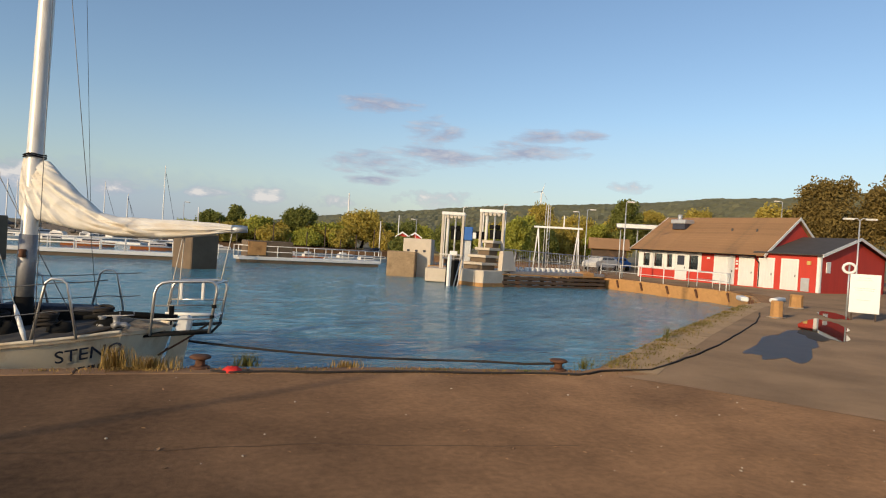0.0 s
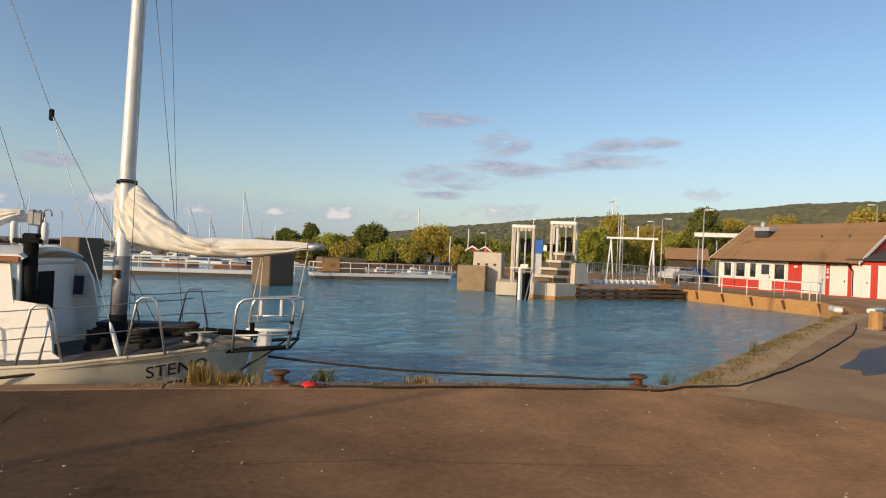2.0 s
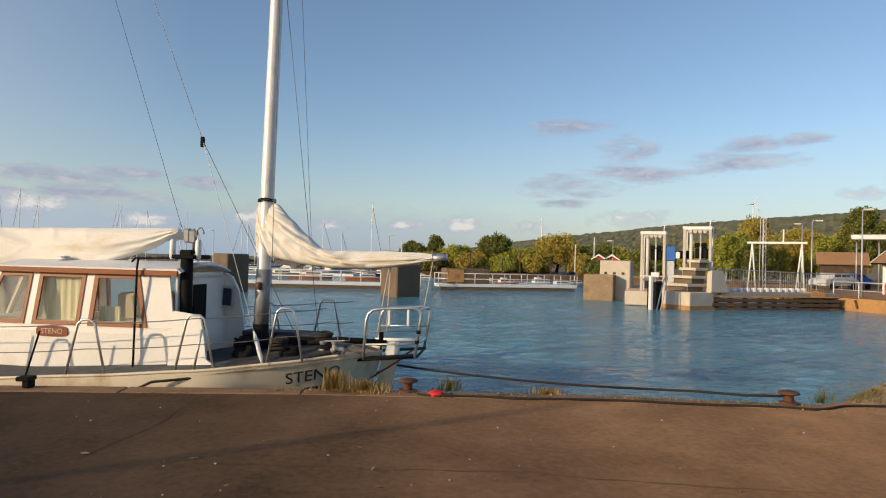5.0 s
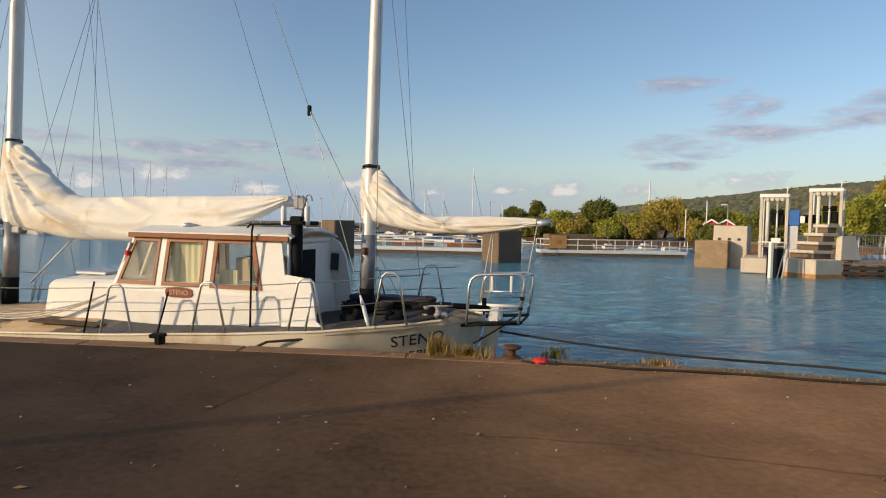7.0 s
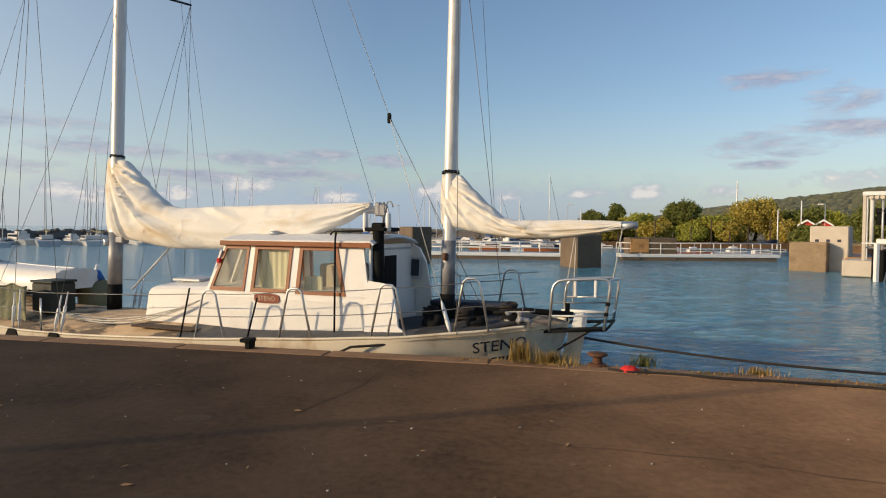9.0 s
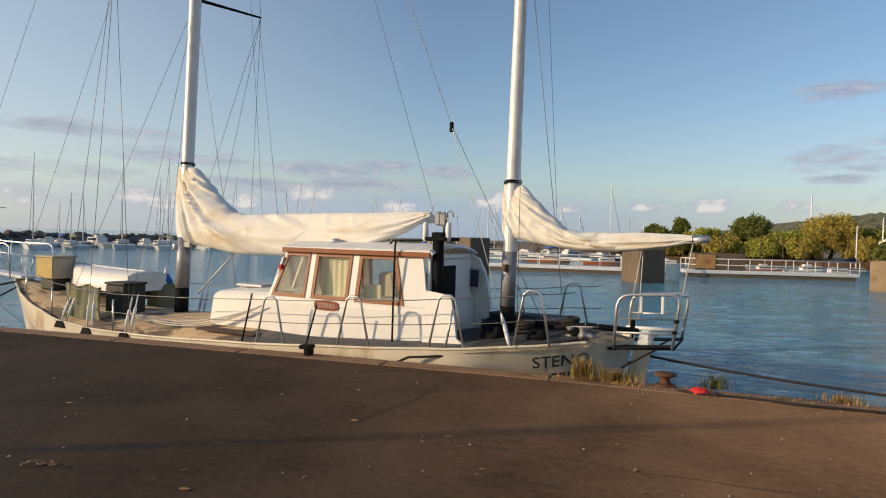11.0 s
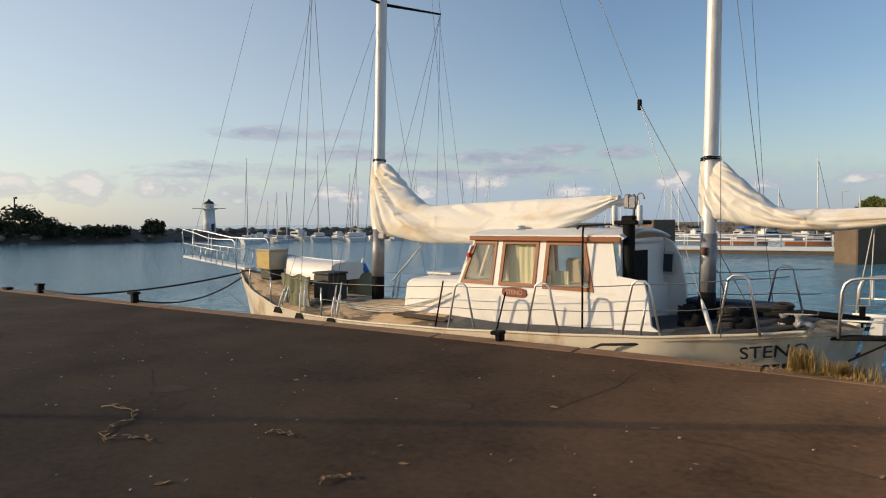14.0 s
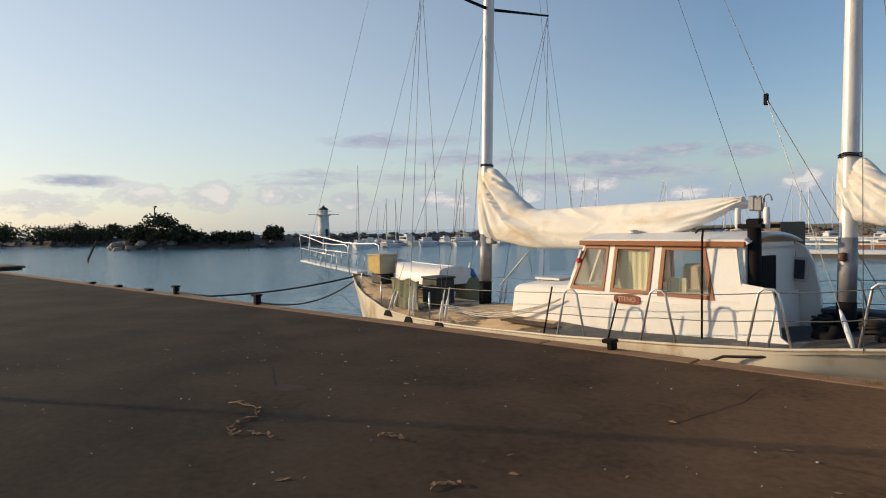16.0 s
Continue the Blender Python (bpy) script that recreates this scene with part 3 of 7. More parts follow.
hill = Mesh()
rows = []
for j in range(64):
    f = j / 63
    row = []
    for i in range(531):
        az = -12 + i * 0.25
        a = radians(az)
        dist = 620 + 880 * f + 260 * max(0, f - 0.8)
        h = ridge_height(az) - 7
        z = h * (math.sin(min(1.0, f * 1.05) * math.pi / 2) ** 1.5) * (1.0 - 0.3 * max(0, f - 0.95) / 0.05) - 2
        x, y = math.sin(a) * dist, math.cos(a) * dist - 8
        z += (noise.fractal(Vector((x * 0.006, y * 0.006, 0)), 0.9, 2.2, 3) * 4.0 + noise.noise(Vector((x * 0.09, y * 0.09, 3))) * 3.5 + random.random() * 2.0) * min(1, max(h, 6) / 60) * min(1, 3 * f)
        row.append((x, y, z))
    rows.append(row)
hill.grid(rows, smooth=False)
part("hillside", hill, FOREST, kind="structure", label="long dark green wooded ridge")

# ---- puddle on the side quay ----
def blob(cx, cy, rx, ry, turn, seed, rough=0.24):
    out = []
    ca, sa = math.cos(radians(turn)), math.sin(radians(turn))
    for k in range(64):
        a = 2 * math.pi * k / 64
        r = 1 + rough * noise.noise(Vector((math.cos(a) * 2.2, math.sin(a) * 2.2, seed))) + 0.12 * noise.noise(Vector((math.cos(a) * 6, math.sin(a) * 6, seed + 4)))
        lx, ly = math.cos(a) * rx * r, math.sin(a) * ry * r
        out.append((cx + lx * ca - ly * sa, cy + lx * sa + ly * ca))
    return out


def seam(points, w, name, label):
    rows = []
    pts = [p for p, d, l in along(points, 0.12)]
    for i, p in enumerate(pts):
        d = (pts[min(i + 1, len(pts) - 1)] - pts[max(i - 1, 0)]).normalized()
        n = Vector((-d.y, d.x))
        q = p + n * 0.05 * noise.noise(Vector((p.x * 3, p.y * 3, 2)))
        ww = w * (0.6 + 0.8 * abs(noise.noise(Vector((p.x * 5, p.y * 5, 7)))))
        rows.append([(q.x + n.x * ww, q.y + n.y * ww, 0.0035), (q.x - n.x * ww, q.y - n.y * ww, 0.0035)])
    part(name, Mesh().grid(rows, smooth=False), TAR, kind="structure", label=label)


seam([(-2.63, -2.86), (-2.52, -2.39), (-2.40, -1.79), (-2.44, -0.97)], 0.008, "tar_seam", "dark crack across the asphalt")
seam([(-1.43, -2.99), (-0.71, -3.0), (0.23, -3.07), (0.89, -3.06), (1.54, -3.21), (2.08, -3.28), (3.4, -3.5)], 0.012, "patch_edge", "dark worn edge of an asphalt patch")
seam([(-9.5, -3.3), (-7.2, -3.9), (-6.0, -4.6)], 0.010, "tar_seam", "dark crack across the asphalt")
seam([(5.55, -0.8), (6.3, -1.5), (9.4, -6.0)], 0.012, "tar_seam", "joint between the two asphalts")
for cx, cy, rx in ((-6.2, -4.3, 0.22), (-3.4, -3.2, 0.16)):
    part("asphalt_stain", Mesh().prism(blob(cx, cy, rx, rx * 0.6, 20, cx), -0.02, 0.003), STAIN, kind="structure", label="pale worn spot on the asphalt")
tagged(part("wet_patch", Mesh().prism(blob(12.3, 2.35, 3.1, 0.62, 35, 5.2, 0.5), -0.02, 0.008), WET), "dark wet patch on the asphalt round a puddle", "wet patch")
tagged(part("puddle", Mesh().prism(blob(16.2, 4.75, 3.3, 0.62, 39, 2.2, 0.30), -0.02, 0.012), PUDDLE), "still rain puddle on the asphalt mirroring the red house", "puddle")
tagged(part("puddle", Mesh().prism(blob(21.4, 8.6, 1.9, 0.42, 45, 8.8), -0.02, 0.012), PUDDLE), "narrow rain puddle on the asphalt near the notice board", "puddle")

# ---- the sailing boat ----
BOAT = pose(-2.1, 1.4, 0, 0, 0, -8)
boat = thing("sailing_boat", BOAT, "old cream steel ketch moored along the quay, sails furled", "sailboat")


def lerp_keys(keys, u):
    if u <= keys[0][0]:
        return keys[0][1]
    for (a, h), (b, k) in zip(keys[:-1], keys[1:]):
        if u <= b:
            s = (u - a) / (b - a)
            s = s * s * (3 - 2 * s) * 0.35 + s * 0.65
            return h + (k - h) * s
    return keys[-1][1]


SHEER = [(-12.8, 0.44), (-11, 0.06), (-9.2, -0.18), (-8, -0.22), (-6.5, -0.19), (-4, -0.07), (-2.0, 0.055), (-0.5, 0.155), (0.6, 0.265), (1.3, 0.345)]
HALF = [(-12.8, 0.03), (-12.3, 0.30), (-11.5, 0.62), (-10.5, 0.95), (-9, 1.25), (-7.5, 1.42), (-5, 1.56), (-3, 1.55), (-1.5, 1.45), (-0.4, 1.32), (0.4, 1.12), (0.9, 0.93), (1.3, 0.74)]


def sheer(u):
    return lerp_keys(SHEER, u)


def half(u):
    return max(0.02, lerp_keys(HALF, u))


STERN_U = 1.3
stations = [-12.8 + 14.1 * (0.5 - 0.5 * math.cos(math.pi * i / 56)) for i in range(57)]


def smooth_step(x):
    x = max(0.0, min(1.0, x))
    return x * x * (3 - 2 * x)


def hull_point(u, side, f):
    """f: 0 at the sheer, 1 at the keel."""
    zs, hb = sheer(u), half(u)
    z = zs - f * (zs + 1.6)
    w = hb * (1 - 0.05 * f - 0.80 * max(0.0, f - 0.45) ** 1.6 / 0.55 ** 1.6 - 1.0 * min(f, 0.5) * smooth_step((u + 0.45) / 0.9))
    bow = max(0.0, min(1.0, (-9.5 - u) / 3.3)) ** 1.5
    stern = max(0.0, min(1.0, (u + 0.2) / 1.5)) ** 1.5
    return (u + (0.62 * bow - 0.28 * stern) * f * (zs + 1.6), side * max(0.01, w), z)


hull_mesh = Mesh()
for side in (-1, 1):
    rows = [[hull_point(u, side, f / 12) for f in range(13)] for u in stations]
    if side > 0:
        rows = rows[::-1]
    hull_mesh.grid(rows)


def transom_point(a, f):
    """a: -1 to 1 across the rounded stern; f: 0 at its upper edge, 1 at the keel."""
    p = hull_point(STERN_U, 1, f)
    return (p[0] + 0.45 * (1 - a * a), a * p[1], p[2] + 0.035 * (1 - a * a) * (1 - f))


hull_mesh.grid([[transom_point(-1 + k / 10, f / 12) for f in range(13)] for k in range(21)])
hull = part("hull", hull_mesh, HULL, boat, "cream painted steel hull, stained and streaked")
part("boot_stripe", Mesh().grid([[Vector(hull_point(u, -1, f)) + Vector((0, -0.006, 0)) for f in (0.50, 0.62)] for u in stations[3:-3]]), RUST, hull, "dull red waterline stripe")

def camber(u):
    """Rise of the deck's middle over its edge, more on the foredeck."""
    return 0.13 + 0.17 * smooth_step((-2.6 - u) / 1.9)


deck_rows = []
for u in [*stations, 1.42, 1.56, 1.70]:
    hb, zs = half(u) * math.sqrt(max(0.02, 1 - max(0.0, u - STERN_U) / 0.45)), sheer(u)
    deck_rows.append([(u, hb * k / 6, zs - 0.035 + camber(u) * (1 - (k / 6) ** 2) * min(1, hb)) for k in range(-6, 7)])
part("deck", Mesh().grid(deck_rows, smooth=True), DECK, boat, "weathered brown deck with peeling patches")
for side in (-1, 1):
    pts = [(u, side * half(u) * 0.99, sheer(u) + 0.02) for u in stations[1:-1]]
    part("rubbing_rail", Mesh().tube(pts, 0.022, 6), HULL, boat)


def deck_z(u, v=0.0):
    hb = half(u)
    return sheer(u) - 0.035 + camber(u) * (1 - (min(1, abs(v) / hb)) ** 2) * min(1, hb)


# name across the rounded quarter
def on_quarter(centre, zc):
    def bend(x, y, z):
        u = centre + x
        zz = zc + y + 0.15 * x
        best = max(0.0, (sheer(u + 0.06) - zz) / (sheer(u + 0.06) + 1.6))
        p = Vector(hull_point(u + 0.06, -1, best))
        q = Vector(hull_point(u + 0.12, -1, best))
        d = (q - p).normalized()
        n = Vector((d.y, -d.x, 0))
        return p + n * (0.016 + z)
    return bend


part("lettering", lettering("STENO", 0.232, LETTER, bend=on_quarter(0.93, 0.092)), LETTER, hull, "dark boat name in capitals")
for i, wd in enumerate((0.07, 0.08, 0.08, 0.08, 0.06)):
    bar = Mesh()
    bend = on_quarter(0.97, -0.115)
    c = -0.22 + i * 0.11
    bar.grid([[bend(c + dx_, dz_, 0) for dz_ in (-0.045, 0.045)] for dx_ in (-wd / 2, wd / 2)], smooth=False)
    part("lettering_bar", bar, LETTER, hull)

# pilothouse
PH_V = 0.80


trunk = Mesh()
for_rows = []
for u, top in ((-5.55, 0.58), (-5.3, 0.64), (-4.6, 0.68), (-3.8, 0.70), (-2.4, 0.70), (-1.05, 0.72)):
    w = 0.62 if u < -5.5 else 0.78 if u < -5.2 else 0.86
    b = deck_z(u) - 0.12
    for_rows.append([(u - (0.07 if u < -5.4 else 0), -w - 0.03, b), (u, -w, top - 0.05), (u, -w + 0.06, top), (u, 0, top + 0.05), (u, w - 0.06, top), (u, w, top - 0.05), (u - (0.07 if u < -5.4 else 0), w + 0.03, b)])
trunk.grid(for_rows, smooth=False)
trunk.add(for_rows[0], [tuple(range(7))])
trunk.add(for_rows[-1], [tuple(range(7))[::-1]])
part("cabin_trunk", trunk, WHITE_PAINT, boat, "low white cabin trunk")
hatch = part("foredeck_hatch", Mesh().box((-4.95, -0.05, 0.735), (0.62, 0.66, 0.05), 0.02), GALV, boat, "dull hatch on the cabin trunk")

WIN_LO, WIN_HI = 0.65, 1.385
# window bays in the side: (lower u0, u1, upper u0, u1)
BAYS = [(-3.98, -3.28, -3.72, -3.24), (-3.16, -2.44, -3.13, -2.42), (-2.31, -1.42, -2.29, -1.62)]


def side_v(z):
    return PH_V + 0.03 - 0.12 * (z - 0.6) / 0.8


for side in (-1, 1):
    wall = Mesh()
    t = 0.035

    def pane_quad(u0, u1, w0, w1, lo, hi):
        o = [(u0, side * side_v(lo), lo), (u1, side * side_v(lo), lo), (w1, side * side_v(hi), hi), (w0, side * side_v(hi), hi)]
        return o if side < 0 else o[::-1]

    # below, above and between the windows
    wall.slab(pane_quad(-4.25, -1.0, -4.05, -1.04, 0.55, WIN_LO), t)
    wall.slab(pane_quad(-3.76, -1.2, -3.72, -1.22, WIN_HI, 1.44), t)
    edges = [(-4.05, -3.76), (BAYS[0][0], BAYS[0][2]), (BAYS[0][1], BAYS[0][3]), (BAYS[1][0], BAYS[1][2]), (BAYS[1][1], BAYS[1][3]), (BAYS[2][0], BAYS[2][2]), (BAYS[2][1], BAYS[2][3]), (-1.03, -1.18)]
    for a, b in ((0, 1), (2, 3), (4, 5), (6, 7)):
        wall.slab(pane_quad(edges[a][0], edges[b][0], edges[a][1], edges[b][1], WIN_LO, WIN_HI), t)
    part("pilothouse_side", wall, WHITE_PAINT, boat, "white wheelhouse side")
    for u0, u1, w0, w1 in BAYS:
        q = [Vector(p) for p in pane_quad(u0, u1, w0, w1, WIN_LO, WIN_HI)]
        fr = Mesh()
        out = Vector((0, side * 0.018, 0))
        c = sum(q, Vector()) / 4
        for i in range(4):
            a, b = q[i], q[(i + 1) % 4]
            ia, ib = a + (c - a) * 0.165, b + (c - b) * 0.165
            fr.slab([a + out, b + out, ib + out, ia + out], 0.03)
        f_ob = part("window", fr, MAHOGANY, boat, "varnished brown wooden window frame")
        g_ob = part("pane", Mesh().add([p + (c - p) * 0.12 for p in q], [(0, 1, 2, 3)]), GLASS, f_ob)
        g_ob.visible_shadow = False
    # lower wing wall beside the cockpit
    wing = Mesh()
    pts = [(-1.06, 0.0), (-0.36, 0.16), (-0.52, 0.26), (-0.58, 0.55), (-0.66, 0.82), (-0.72, 0.86), (-1.06, 0.90)] if side < 0 else [(-1.06, 0.0), (-0.74, 0.16), (-0.76, 0.7), (-0.82, 1.12), (-0.92, 1.34), (-1.06, 1.42)]
    o = [(u, side * side_v(z), z) for u, z in pts]
    wing.slab(o if side < 0 else o[::-1], 0.05)
    part("cockpit_wing", wing, WHITE_PAINT, boat, "white sloping side of the cockpit")
# front and aft
front = Mesh()
for lo, hi, ulo, uhi in ((0.6, 0.72, -4.16, -4.05), (1.30, 1.42, -3.80, -3.76)):
    front.slab([(ulo, -side_v(lo), lo), (uhi, -side_v(hi), hi), (uhi, side_v(hi), hi), (ulo, side_v(lo), lo)], -0.035)
for v in (-0.76, -0.25, 0.25, 0.76):
    front.slab([(-4.05, v - 0.05, 0.72), (-3.80, v - 0.05, 1.30), (-3.80, v + 0.05, 1.30), (-4.05, v + 0.05, 0.72)], -0.035)
part("windscreen_frame", front, WHITE_PAINT, boat)
for v in (-0.5, 0, 0.5):
    g_ob = part("windscreen_pane", Mesh().add([(-4.03, v - 0.2, 0.72), (-3.79, v - 0.2, 1.30), (-3.79, v + 0.2, 1.30), (-4.03, v + 0.2, 0.72)], [(0, 1, 2, 3)]), GLASS, boat)
    g_ob.visible_shadow = False
aft = Mesh()
aft.box((-1.08, 0, 0.95), (0.04, 1.46, 0.86), 0.01)
aft.box((-1.08, 0, 1.38), (0.04, 1.4, 0.10), 0.01)
part("aft_bulkhead", aft, WHITE_PAINT, boat)
part("companionway", Mesh().box((-1.055, -0.10, 0.90), (0.02, 0.40, 0.70), 0.005), BLACK, boat, "dark open doorway")
part("aft_port", Mesh().box((-0.98, side_v(0.95) - 0.085, 1.02), (0.20, 0.03, 0.36), 0.01, tilt=pose(0, 0, 0, 0, 3, 0)), GALV, boat, "grey-framed port in the far wing")
part("aft_port_glass", Mesh().box((-0.98, side_v(0.95) - 0.105, 1.02), (0.14, 0.02, 0.28), 0.01, tilt=pose(0, 0, 0, 0, 3, 0)), FAR_DARK, boat)
roof = Mesh()
r_rows = []
for i in range(9):
    v = -0.80 + 1.6 * i / 8
    z = 1.43 + 0.10 * (1 - (v / 0.8) ** 2)
    r_rows.append([(-3.86, v, z), (-3.8, v, z + 0.045), (-1.05, v, z + 0.055), (-0.98, v, z + 0.01), (-1.0, v, z - 0.01), (-3.84, v, z - 0.02)])
roof.grid(r_rows, smooth=False, close=True)
roof.add(r_rows[0], [tuple(range(6))])
roof.add(r_rows[-1], [tuple(range(6))[::-1]])
part("wheelhouse_roof", roof, WHITE, boat, "white cambered wheelhouse roof")
for side in (-1, 1):
    part("roof_trim", Mesh().box((-2.42, side * 0.80, 1.42), (2.78, 0.035, 0.075), 0.01), MAHOGANY, boat, "varnished brown trim under the roof")
part("nav_light", Mesh().box((-3.80, -0.84, 1.13), (0.07, 0.06, 0.08), 0.015), RED_CLOTH, boat, "small red port light")
plate = part("name_board", Mesh().slab([(-2.83 + 0.24 * math.copysign(abs(math.cos(a)) ** 0.55, math.cos(a)), -0.86, 0.56 + 0.075 * math.copysign(abs(math.sin(a)) ** 0.55, math.sin(a))) for a in [k * math.pi / 12 for k in range(24)]], 0.022), material("red_brown_board", (0.22, 0.05, 0.025), 0.5, var=0.25, scale=6, fine=40, bump=0.1), boat, "small oval red-brown name board")
me = lettering("STENO", 0.105, BEIGE, bend=lambda x, y, z: (-2.83 + x, -0.88 + z, 0.56 + y))
part("board_lettering", me, YELLOW_BOX, plate)
PALE_CURTAIN = material("pale_yellow_curtain", (0.70, 0.66, 0.46), 0.9, var=0.12, scale=3, fine=30, bump=0.1, stretch=(6, 1, 1))
for u0, u1, z0, z1 in ((-3.14, -2.46, 0.60, 1.40), (-2.28, -1.95, 0.60, 0.92)):
    folds = [[(u0 + (u1 - u0) * k / 20, -0.66 + 0.015 * math.sin(k * 1.9), z) for z in (z0, z1)] for k in range(21)]
    back = [[(x_, y_ + 0.008, z_) for x_, y_, z_ in r] for r in folds[::-1]]
    part("curtain", Mesh().grid(folds + back), PALE_CURTAIN, boat, "pale yellow curtain inside the wheelhouse")
part("helm_console", Mesh().box((-2.0, 0.1, 0.85), (0.45, 0.9, 0.5), 0.04), INTERIOR, boat)
part("helm_seat", Mesh().box((-3.3, -0.25, 0.85), (0.4, 0.35, 0.45), 0.05), WHITE_PAINT, boat)
part("instrument_panel", Mesh().box((-1.62, -0.35, 0.98), (0.12, 0.26, 0.30), 0.02), WHITE, boat)

# masts, booms, sails
MAIN_U, MIZ_U = -7.05, -0.10


def mast_at(u0, z0, lean, z):
    return (u0 + lean * (z - z0), 0.0, z)


main = part("main_mast", Mesh().tube([mast_at(MAIN_U - 0.05, 0.3, 0.038, z) for z in (-0.1, 1.5, 1.52, 6, 12, 17)], [0.125, 0.125, 0.118, 0.115, 0.10, 0.07], 20), MAST_PAINT, boat, "tall silver-white tapered mast")
part("mast_boot", Mesh().tube([mast_at(MAIN_U - 0.05, 0.3, 0.038, z) for z in (0.05, 0.55)], 0.135, 18), BLACK, main)
miz = part("mizzen_mast", Mesh().tube([mast_at(MIZ_U - 0.03, 0.3, 0.018, z) for z in (0.0, 1.4, 1.42, 4, 8, 10.5)], [0.105, 0.105, 0.10, 0.098, 0.085, 0.06], 20), MAST_PAINT, boat, "shorter silver-white mast")
part("mast_boot", Mesh().tube([mast_at(MIZ_U - 0.03, 0.3, 0.018, z) for z in (0.15, 0.68)], 0.115, 18), BLACK, miz)
part("mast_sleeve", Mesh().tube([mast_at(MIZ_U - 0.03, 0.3, 0.018, z) for z in (0.68, 1.50)], 0.110, 18), MAST_GREY, miz)
part("mast_sleeve", Mesh().tube([mast_at(MAIN_U - 0.05, 0.3, 0.038, z) for z in (0.55, 1.56)], 0.130, 18), MAST_GREY, main)
part("gooseneck", Mesh().box((MAIN_U + 0.14, 0, 1.42), (0.26, 0.18, 0.16), 0.03), MAST_GREY, main)
part("winch", Mesh().lathe((MAIN_U - 0.12, -0.12, 1.30), [(0.05, 0), (0.06, 0.02), (0.045, 0.07), (0.06, 0.12), (0.02, 0.13)], 12), STEEL, main)
part("winch", Mesh().lathe((MIZ_U - 0.02, -0.13, 1.20), [(0.04, 0), (0.05, 0.02), (0.035, 0.06), (0.05, 0.10), (0.02, 0.11)], 12), RUST, miz)
for side in (-1, 1):
    part("spreader", Mesh().tube([(MAIN_U + 0.2, 0, 6.26), (MAIN_U + 0.22, side * 1.76, 6.46)], [0.035, 0.022], 8), BLACK, main, "dark spreader")
part("boom", Mesh().tube([(MAIN_U + 0.15, 0, 1.45), (-1.30, 0, 1.98)], 0.06, 12), MAST_PAINT, boat)
part("boom", Mesh().tube([(MIZ_U + 0.1, 0, 1.73), (2.60, 0, 1.755)], 0.045, 12), MAST_PAINT, boat, "mizzen boom")
part("boom_cap", Mesh().tube([(2.42, 0, 1.73), (2.66, 0, 1.75)], 0.052, 10), GALV, boat)


def furled_sail(u0, top0, u1, keys, seed, fold, crumple, pleats):
    """Sail bundled on a boom: rows of (u, top z, bottom z, half thickness) with hanging folds."""
    m = Mesh()
    rows = []
    n = 230
    ring = 88
    for i in range(n + 1):
        s = i / n
        u = u0 + (u1 - u0) * s
        top, low, th = (lerp_keys([(k[0], k[j]) for k in keys], u) for j in (1, 2, 3))
        row = []
        for k in range(ring):
            a = 2 * math.pi * k / ring
            cy, cz = math.sin(a), math.cos(a)
            z = (top + low) / 2 + cz * (top - low) / 2
            # pleats hang from the throat at the mast and sweep aft along the boom
            du = max(0.0, u - u0)
            s_ = (1 - cz) / 2
            near = math.exp(-du / (0.30 * (u1 - u0)))
            warp = noise.noise(Vector((u * 0.7, z * 0.6, seed)))
            phase = math.atan2((du + 0.05) ** 0.62, top0 + 0.16 - z) * pleats + seed + 0.9 * warp
            keen = 0.5 + 0.8 * abs(noise.noise(Vector((phase * 0.35, 3.0, seed))))
            w = (abs(math.sin(phase)) ** 0.7 - 0.62) * fold * (0.16 + near) * keen * min(1.0, 0.06 + du / 0.50)
            w += noise.noise(Vector((phase * 2.3, du * 0.5, seed + 3))) * 0.022 * (0.3 + near)
            # long soft creases along the boom, a deep one where the belly is tucked up
            w += noise.noise(Vector((u * 0.45, s_ * 4.2 - u * 0.25, seed + 7))) * 0.060 * (1 - near)
            tuck = math.exp(-((s_ - 0.66 - 0.05 * math.sin(u * 1.3)) / 0.07) ** 2) * min(1.0, du) * max(0.0, 1 - du / (0.62 * (u1 - u0)))
            w -= 0.055 * tuck
            fine = 1 - abs(noise.noise(Vector((u * 1.5 + z * 2.2, z * 3.4 - u * 0.8, seed + 13)))) * 2
            w += max(0.0, fine - 0.55) * 0.040 * (0.35 + 0.65 * (1 - near))
            shape = 0.62 + 0.55 * s_ * (1 - 0.35 * s_)
            th2 = th * shape * math.copysign(abs(cy) ** 0.75, cy)
            wr = noise.fractal(Vector((u * 1.6, 0.6 * math.cos(a), seed + 9)), 0.9, 2.0, 3) * crumple
            row.append((u + wr * 0.6, th2 + math.copysign(w, cy) * abs(cy) ** 0.5 * (1 if abs(cy) > 0.05 else 0), z + wr * (0.8 if cz > 0 else 0.5)))
        rows.append(row)
    m.grid(rows, smooth=True, close=True)
    m.add(rows[0], [tuple(range(ring))[::-1]])
    m.add(rows[-1], [tuple(range(ring))])
    return m


part("main_sail", furled_sail(-7.20, 3.0, -1.46,
     [(-7.20, 3.0, 1.52, 0.12), (-6.95, 2.98, 1.47, 0.15), (-6.75, 2.93, 1.44, 0.17), (-6.5, 2.74, 1.41, 0.20), (-6.2, 2.45, 1.36, 0.23), (-5.9, 2.21, 1.31, 0.25), (-5.66, 2.06, 1.285, 0.26), (-5.4, 2.02, 1.27, 0.26), (-4.4, 2.04, 1.285, 0.25), (-3.4, 2.06, 1.36, 0.22), (-2.8, 2.07, 1.43, 0.20), (-2.0, 2.08, 1.72, 0.15), (-1.46, 2.09, 2.0, 0.07)], 2.0, 0.46, 0.010, 10.5), CANVAS, boat, "creased cream mainsail furled along its boom")
